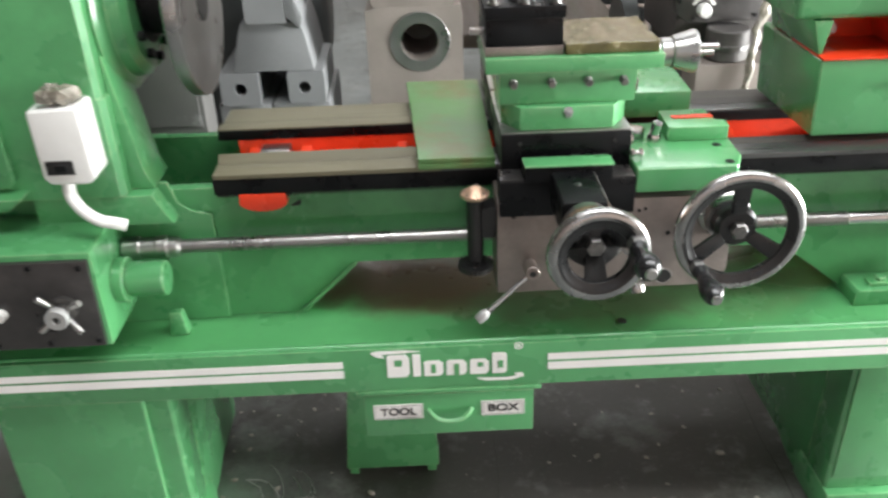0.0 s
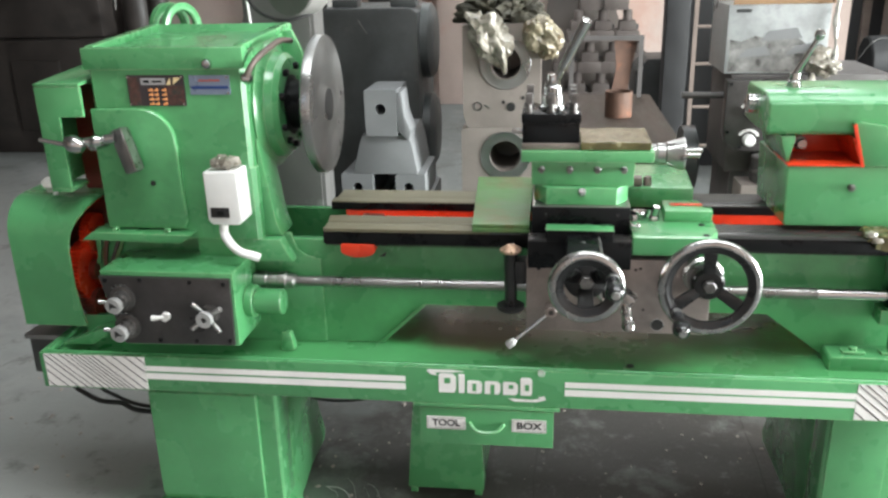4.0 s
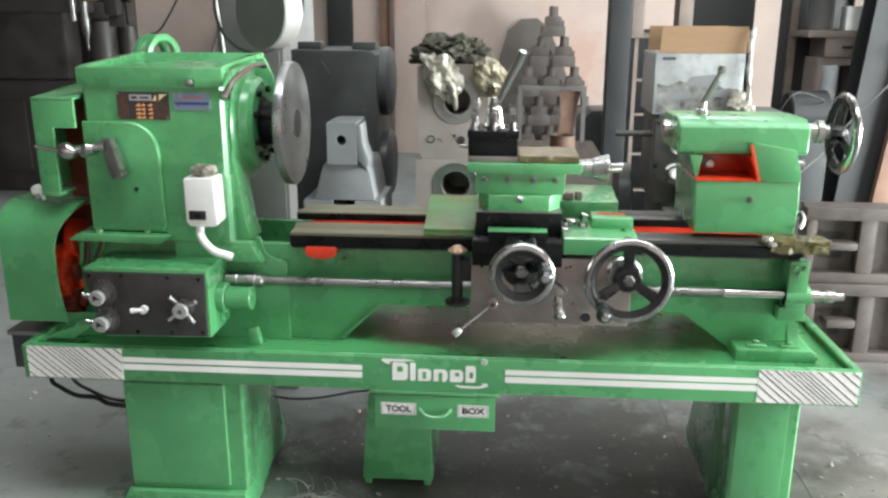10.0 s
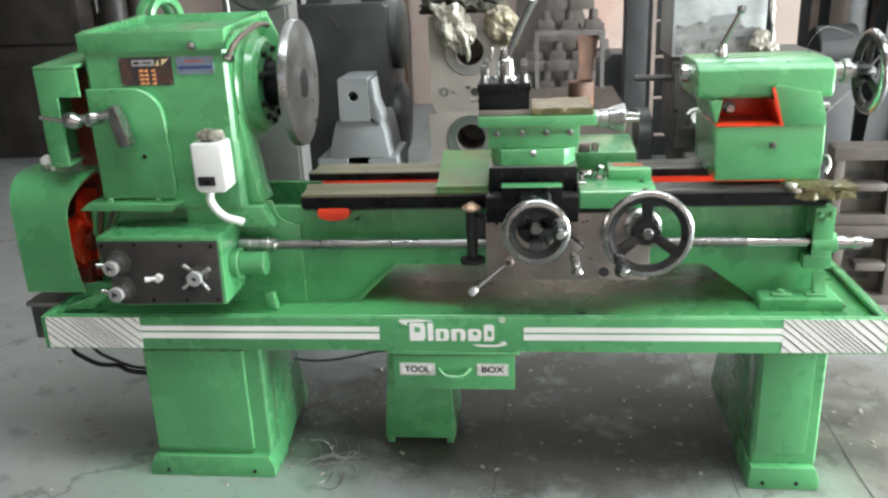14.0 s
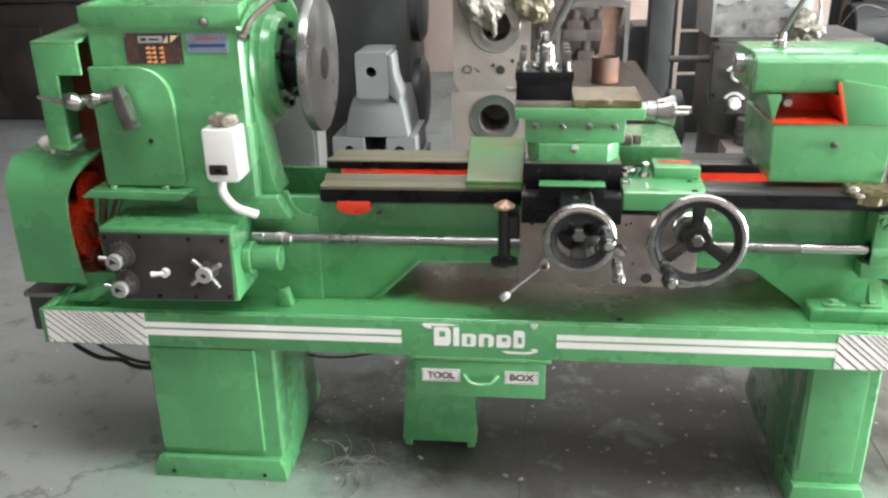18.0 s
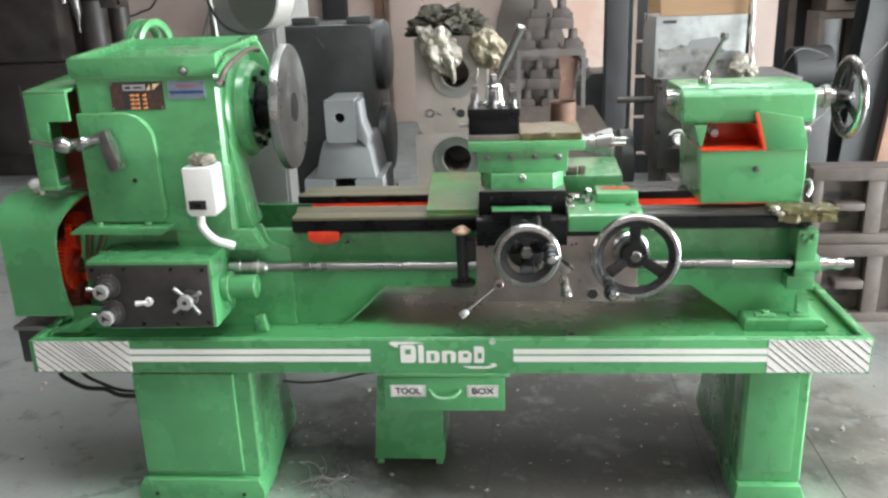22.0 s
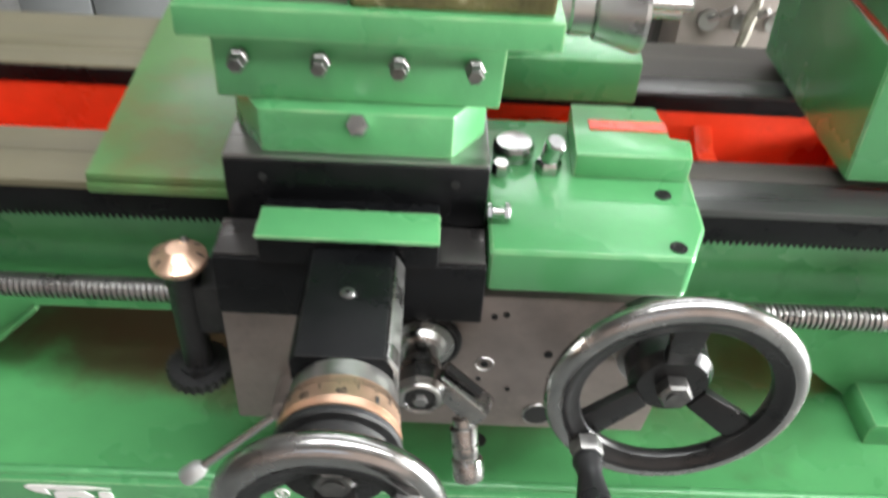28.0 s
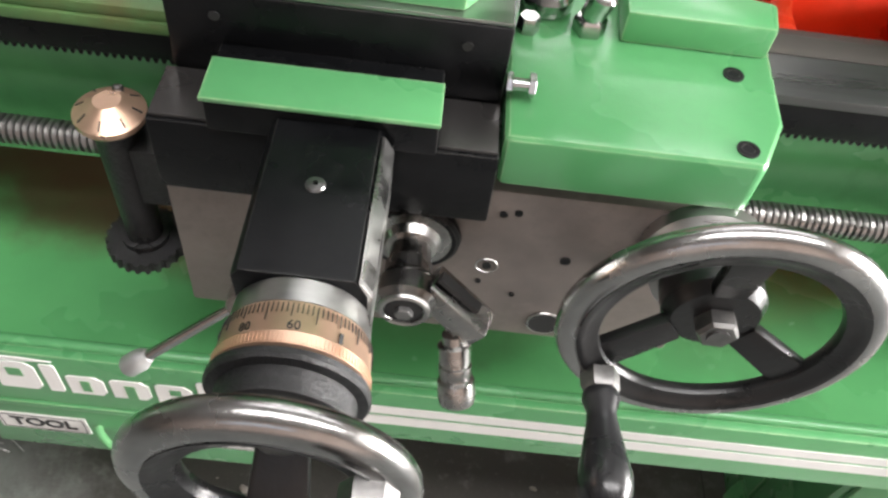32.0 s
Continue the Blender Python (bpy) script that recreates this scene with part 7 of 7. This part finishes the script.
prism(bm, [(0.49, 0.586), (0.58, 0.586), (0.60, 0.74), (0.628, 0.895), (0.50, 0.90), (0.515, 0.74)], "y", 3.215, 3.23)
part("plate", bm, RUST, fr, "bent rusty plate")

bm = bm_new()
prism(bm, [(0.735, 0.0), (1.02, 0.0), (1.02, 0.62), (0.97, 0.66), (0.82, 0.655), (0.735, 0.57)], "y", 4.4, 4.8, 0.012)
solo("black_motor_casing", bm, DARK_PAINT, (0.88, 4.6, 0), "low black machine casing behind the bench", "machine part")

# racks and shelves near the wall
rk = thing("steel_rack", (1.05, 3.6, 0), "grey steel ladder rack with an open box on top", "rack")
for x in (0.998, 1.30):
    bm = bm_new()
    box(bm, x - 0.012, x + 0.012, 3.58, 3.60, 0.0, 1.20)
    part("upright", bm, SHELF_STEEL, rk)
for z in (0.22, 0.46, 0.72, 0.94):
    bm = bm_new()
    rod(bm, (1.0105, 3.59, z), (1.2875, 3.59, z), 0.010, seg=12)
    part("rung", bm, SHELF_STEEL, rk)
bm = bm_new()
for x0, x1, z0, z1 in ((0.95, 1.025, 1.205, 1.56), (1.235, 1.32, 1.205, 1.56), (1.0255, 1.2345, 1.48, 1.56), (1.0255, 1.2345, 1.205, 1.235)):
    box(bm, x0, x1, 3.5, 3.68, z0, z1, 0.003)
part("open_box", bm, SHELF_STEEL, rk, "pale dusty open box")
bm = bm_new()
box(bm, 1.41, 1.83, 4.0, 4.3, 0.0, 1.75, 0.01)
solo("tall_locker", bm, COLUMN, (1.62, 4.15, 0), "tall dark grey steel locker against the wall", "locker")
bm = bm_new()
box(bm, 0.94, 1.40, 3.95, 4.3, 0.0, 1.25, 0.01)
solo("low_locker", bm, COLUMN, (1.17, 4.15, 0), "low black steel locker behind the ladder rack", "locker")
sh = thing("store_shelf", (2.15, 3.6, 0), "brown steel shelf with tins and parts", "shelf")
for z in (0.55, 1.215, 1.50):
    bm = bm_new()
    box(bm, 2.00, 2.42, 3.42, 3.80, z, z + 0.04, 0.003)
    part("board", bm, SHELF_STEEL, sh)
for x, y in ((2.02, 3.78), (2.40, 3.44), (2.40, 3.78)):
    bm = bm_new()
    for z0, z1 in ((0.0, 0.5495), (0.5905, 1.2145), (1.2555, 1.4995)):
        box(bm, x - 0.022, x + 0.022, y - 0.018, y + 0.018, z0, z1)
    part("post", bm, SHELF_STEEL, sh)
# added near-black sheet that gives the shaded wall behind the shelf
bm = bm_new()
box(bm, 1.94, 2.44, 3.803, 3.815, 0.0, 1.72, 0.001)
part("shade_sheet", bm, COLUMN, sh, "dark sheet added behind the shelf for the shade on the wall")
bm = bm_new()
box(bm, 2.11, 2.36, 3.43, 3.70, 1.10, 1.2145, 0.004)
part("hanging_drawer", bm, SHELF_STEEL, sh)
bm = bm_new()
box(bm, 2.21, 2.27, 3.42, 3.4295, 1.15, 1.165, 0.002)
part("drawer_pull", bm, BLACK, sh)
bm = bm_new()
for x0, x1, z0, z1 in ((2.08, 2.36, 1.05, 1.095), (2.08, 2.115, 0.5905, 1.0495), (2.325, 2.36, 0.5905, 1.0495)):
    box(bm, x0, x1, 3.45, 3.68, z0, z1, 0.003)
part("open_frame", bm, SHELF_STEEL, sh)
bm = bm_new()
revolve(bm, [(0, 0), (0.075, 0), (0.075, 0.20), (0.065, 0.205), (0, 0.205)], (2.115, 3.58, 1.256), (0, 0, 1), 28)
solo("steel_canister", bm, LIGHT_GREY, (2.115, 3.58, 1.256), "dull grey steel canister on the shelf", "canister")
bm = bm_new()
box(bm, 2.24, 2.335, 3.50, 3.60, 1.256, 1.40, 0.003)
solo("small_tin", bm, WHITE_PLASTIC, (2.29, 3.55, 1.256), "small pale patterned tin on the shelf", "tin")
bm = bm_new()
box(bm, 2.10, 2.21, 3.48, 3.60, 1.541, 1.60, 0.003)
solo("blue_box", bm, BLUE_BAG, (2.155, 3.54, 1.541), "small blue box on the top shelf", "box")
bm = bm_new()
rod(bm, (1.87, 3.27, 0.78), (2.10, 3.27, 0.79), 0.125, seg=28, ch=0.01)
box(bm, 1.87, 2.10, 3.15, 3.39, 0.0, 0.66, 0.01)
solo("electric_motor", bm, COLUMN, (1.985, 3.27, 0), "dark electric motor on a block beside the shelf", "motor")

# dim end of the workshop
dr = thing("drilling_machine", (-2.0, 2.75, 0), "dark drilling machine with a yellowish head and bright spindle", "drilling machine")
bm = bm_new()
rod(bm, (-2.05, 2.95, 0.04), (-2.05, 2.95, 1.9), 0.06, seg=24)
box(bm, -2.3, -1.8, 2.6, 3.1, 0.0, 0.039, 0.005)
part("column", bm, SOOTY, dr)
bm = bm_new()
prism(bm, [(-2.16, 1.47), (-2.13, 1.40), (-2.01, 1.40), (-1.98, 1.47), (-1.98, 1.78), (-2.16, 1.78)], "y", 2.47, 2.90, 0.02)
part("head", bm, mat("yellow_green_paint", (0.085, 0.082, 0.030), 0.5, var=0.35, scale=5, bump=0.15, spot=(0.03, 0.028, 0.015), spot_at=0.55, spot_scale=6), dr, "yellow-green painted head")
bm = bm_new()
box(bm, -1.975, -1.90, 2.52, 2.75, 1.33, 1.66, 0.015)
box(bm, -1.97, -1.88, 2.56, 2.70, 1.27, 1.329, 0.006)
part("feed_box", bm, SOOTY, dr)
bm = bm_new()
rod(bm, (-2.115, 2.46, 1.44), (-2.115, 2.46, 1.30), 0.022, 0.018, 14)
part("quill_stop", bm, BOLT_STEEL, dr)
bm = bm_new()
revolve(bm, [(0, 0), (0.006, 0), (0.010, 0.06), (0.024, 0.10), (0.026, 0.16), (0.020, 0.18), (0.020, 0.25), (0, 0.25)], (-2.07, 2.5, 1.15), (0, 0, 1), 20)
part("spindle", bm, BOLT_STEEL, dr)
bm = bm_new()
for a in (20, 140, 260):
    rod(bm, (-1.89, 2.6, 1.42), (-1.87, 2.6 + 0.14 * math.cos(radians(a)), 1.42 + 0.14 * math.sin(radians(a))), 0.007, seg=8)
rod(bm, (-1.90, 2.6, 1.42), (-1.86, 2.6, 1.42), 0.025, seg=14)
part("feed_handle", bm, BLACK, dr)
bm = bm_new()
box(bm, -2.25, -1.85, 2.4, 2.85, 0.80, 0.85, 0.005)
part("table", bm, IRON, dr)
mc = thing("planing_machine", (-3.6, 4.6, 0), "large dark machine in the dim end of the shed", "machine")
bm = bm_new()
box(bm, -4.7, -2.75, 4.2, 5.2, 0.0, 0.85, 0.03)
part("bed", bm, SOOTY, mc)
bm = bm_new()
box(bm, -4.5, -3.15, 4.3, 5.1, 0.8505, 2.3, 0.04)
part("upright", bm, SOOTY, mc)
for x, z, r in ((-4.05, 1.95, 0.24),):
    bm = bm_new()
    revolve(bm, [(0, 0), (r, 0), (r, 0.05), (r * 0.85, 0.07), (r * 0.85, 0.10), (r * 0.3, 0.11), (r * 0.3, 0.16), (0, 0.16)], (x, 4.295, z), (0, -1, 0), 28)
    part("belt_cover", bm, SOOTY, mc)
for x in (-4.55, -3.85, -3.15):
    bm = bm_new()
    box(bm, x, x + 0.38, 4.18, 4.1995, 0.18, 0.70, 0.008)
    part("bed_door", bm, SOOTY, mc)
bm = bm_new()
rod(bm, (-2.98, 4.55, 0.8505), (-2.98, 4.55, 1.30), 0.11, seg=24, ch=0.015)
box(bm, -3.12, -2.84, 4.40, 4.70, 1.3005, 1.42, 0.02)
part("tool_turret", bm, SOOTY, mc)
bm = bm_new()
box(bm, -4.6, -2.9, 4.1, 4.299, 1.35, 1.75, 0.02)
part("cross_rail", bm, SOOTY, mc)
drum = thing("scrap_drum", (-5.15, 5.75, 0), "battered dark steel drum on the floor", "drum")
bm = bm_new()
revolve(bm, [(0, 0), (0.27, 0), (0.28, 0.02), (0.28, 0.56), (0.26, 0.56), (0.26, 0.03), (0, 0.03)], (-5.15, 5.75, 0.0), (0, 0, 1), 32)
part("shell", bm, SOOTY, drum)
for z in (0.19, 0.37, 0.56):
    bm = bm_new()
    ring(bm, (-5.15, 5.75, z), (0, 0, 1), 0.282, 0.010, 32, 8)
    part("hoop", bm, SOOTY, drum)
for x, lean in ((-2.62, 0.10), (-2.52, 0.16), (-2.45, 0.05)):
    bm = bm_new()
    rod(bm, (x, 4.9, 0.0), (x + lean, 6.5, 1.7), 0.022, seg=10)
    solo("steel_bar", bm, IRON, (x, 4.9, 0), "long dark steel bar leaning on the wall", "bar", "leaning bars")
bm = bm_new()
box(bm, -2.35, -1.75, 6.0, 6.5, 0.0, 1.15, 0.01)
solo("tool_chest", bm, SOOTY, (-2.05, 6.25, 0), "dark chest standing against the pink wall", "chest")
bm = bm_new()
tube(bm, [(-2.40, 5.2, 4.15), (-2.45, 5.2, 2.6), (-2.54, 5.2, 1.64), (-2.615, 5.2, 1.464), (-2.777, 5.2, 1.225), (-2.876, 5.2, 1.178), (-3.02, 5.2, 1.144), (-3.3, 5.2, 1.22)], 0.009, 8)
solo("slack_cable", bm, RUBBER, (-2.40, 5.2, 4.15), "slack black cable hanging from the roof", "cable")
bm = bm_new()
box(bm, -1.86, -1.62, 5.9, 5.93, 0.9, 1.75, 0.005)
box(bm, -1.78, -1.70, 5.9305, 6.59, 0.9, 0.93)
solo("pale_sheet", bm, WHITE_PLASTIC, (-1.74, 5.92, 0.9), "pale plastic sheet fixed before the wall", "sheet")

# round the feet
bm = bm_new()
tube(bm, [(-1.085, 0.16, 0.398), (-1.084, 0.13, 0.335), (-1.05, 0.12, 0.312), (-1.01, 0.125, 0.288), (-0.96, 0.13, 0.282), (-0.925, 0.125, 0.268), (-0.885, 0.13, 0.260), (-0.80, 0.15, 0.245)], 0.0065, 8)
tube(bm, [(-1.04, 0.14, 0.398), (-1.02, 0.135, 0.330), (-0.97, 0.135, 0.298), (-0.92, 0.14, 0.274), (-0.86, 0.14, 0.268), (-0.80, 0.16, 0.25)], 0.005, 8)
part("power_cable", bm, RUBBER, lathe, "black power cable sagging under the tray")
bm = bm_new()
tube(bm, [(-0.495, 0.30, 0.223), (-0.43, 0.30, 0.217), (-0.354, 0.30, 0.224), (-0.249, 0.30, 0.247), (-0.215, 0.30, 0.252), (-0.185, 0.31, 0.26)], 0.0035, 8)
part("thin_cable", bm, RUBBER, lathe)
bm = bm_new()
box(bm, -1.165, -1.0755, 0.10, 0.24, 0.380, 0.478, 0.006)
tb = part("terminal_box", bm, DARK_PAINT, lathe, "dark terminal box bolted to the tray end")
bm = bm_new()
box(bm, -1.172, -1.0755, 0.093, 0.247, 0.4785, 0.492, 0.003)
part("box_lid", bm, FACE, tb, "pale worn metal lid")
rnd = random.Random(21)
bm = bm_new()
for k in range(15):
    a = rnd.gauss(0.75, 0.35)
    x, y = -0.43 + rnd.uniform(-0.02, 0.10), 0.03 + rnd.uniform(-0.02, 0.08)
    turn = rnd.choice((-1, 1)) * rnd.uniform(0.15, 0.5)
    pts = [(x, y, 0.003)]
    for i in range(6):
        a += turn + rnd.uniform(-0.25, 0.25)
        x, y = x + 0.030 * math.cos(a), y + 0.028 * math.sin(a)
        pts.append((x, y, 0.003 + abs(rnd.gauss(0, 0.008))))
    tube(bm, pts, rnd.uniform(0.0008, 0.0017), 5, 4)
solo("swarf", bm, STEEL, (-0.36, 0.10, 0.0), "bright curled metal swarf on the floor", "swarf", kind="stuff")

# small rubble and dust lumps
bm = bm_new()
for k in range(420):
    x, y = rnd.uniform(-2.2, 2.4), rnd.choice((rnd.uniform(-0.3, 0.5), rnd.uniform(0.2, 1.1)))
    q = min(0.009, abs(rnd.gauss(0, 0.0028)) + 0.0012)
    bmesh.ops.create_icosphere(bm, subdivisions=1, radius=q, matrix=Matrix.Translation((x, y, q * 0.4)) @ Matrix.Rotation(rnd.random() * 6, 4, "Z") @ Matrix.Diagonal((1.6, 1, 0.6, 1)))
solo("rubble", bm, mat("pale_rubble", (0.30, 0.27, 0.24), 0.85, var=0.4, scale=2.0, bump=0.2), (0, 0, 0), "small pale rubble scattered on the concrete", "rubble", kind="stuff")
# film hanging beside the carton, and thin pale wire by the column
bm = bm_new()
tube(bm, [(1.105, 1.350, 1.290), (1.096, 1.340, 1.24), (1.100, 1.338, 1.13), (1.108, 1.335, 1.03), (1.112, 1.335, 0.985)], 0.008, 6, 8)
for v in bm.verts:
    v.co.x += 0.007 * noise.noise(v.co * 60) + 0.05 * (1.29 - v.co.z) * noise.noise(v.co * 25 + Vector((3, 0, 0)))
solo("film_strip", bm, mat("white_film", (0.42, 0.405, 0.375), 0.35, var=0.2, scale=30, bump=0.5, bscale=60), (1.1, 1.345, 0.985), "twisted strip of pale film hanging from the carton", "film", angle=20)
crumpled("film_tuft", (1.082, 1.325, 0.992), (0.045, 0.03, 0.024), FILM, "tuft of crumpled film beside the carton", "film", 31, 0.5)
bm = bm_new()
tube(bm, [(2.66, 3.20, 1.34), (2.32, 2.9, 1.015), (2.14, 2.9, 0.812), (1.98, 2.9, 0.593), (1.80, 2.85, 0.40), (1.74, 2.9, 0.01)], 0.004, 8)
solo("pale_wire", bm, LIGHT_GREY, (1.74, 2.9, 0.0), "thin grey wire slanting from the column to the floor", "wire")
bm = bm_new()
tube(bm, [(2.02, 3.41, 0.80), (1.98, 2.98, 0.87), (1.915, 2.95, 0.905), (1.83, 2.95, 0.925), (1.775, 2.96, 0.885), (1.785, 3.1, 0.81), (1.80, 3.19, 0.78)], 0.003, 8)
solo("loose_hose", bm, LIGHT_GREY, (1.80, 3.19, 0.78), "thin grey hose looped over the motor", "hose")

# short iron cylinder under the second gearbox, with a strand of film before it
cyl = thing("steel_cylinder", (0.915, 1.268, 0.606), "dark iron cylinder standing on the casting", "cylinder")
bm = bm_new()
revolve(bm, [(0, 0), (0.060, 0), (0.064, 0.004), (0.064, 0.088), (0.060, 0.092), (0, 0.092)], (0.915, 1.268, 0.606), (0, 0, 1), 36)
part("body", bm, IRON, cyl)
bm = bm_new()
revolve(bm, [(0.0642, 0.0), (0.067, 0.002), (0.067, 0.014), (0.0642, 0.016)], (0.915, 1.268, 0.640), (0, 0, 1), 36, close=True)
part("collar", bm, BOLT_STEEL, cyl)
bm = bm_new()
tube(bm, [(1.03, 1.315, 0.968), (1.01, 1.262, 0.87), (0.995, 1.205, 0.79), (0.972, 1.185, 0.69), (0.958, 1.178, 0.58), (0.945, 1.168, 0.48), (0.935, 1.165, 0.42)], 0.013, 8, 14)
for v in bm.verts:
    v.co += Vector((0.016 * noise.noise(v.co * 26), 0.007 * noise.noise(v.co * 34 + Vector((4, 0, 0))), 0)) * min(1.0, max(0.25, (v.co.z - 0.40) * 4))
solo("film_strand", bm, FILM, (0.96, 1.18, 0.42), "long twisted strand of clear film hanging from the carton", "film", angle=14)
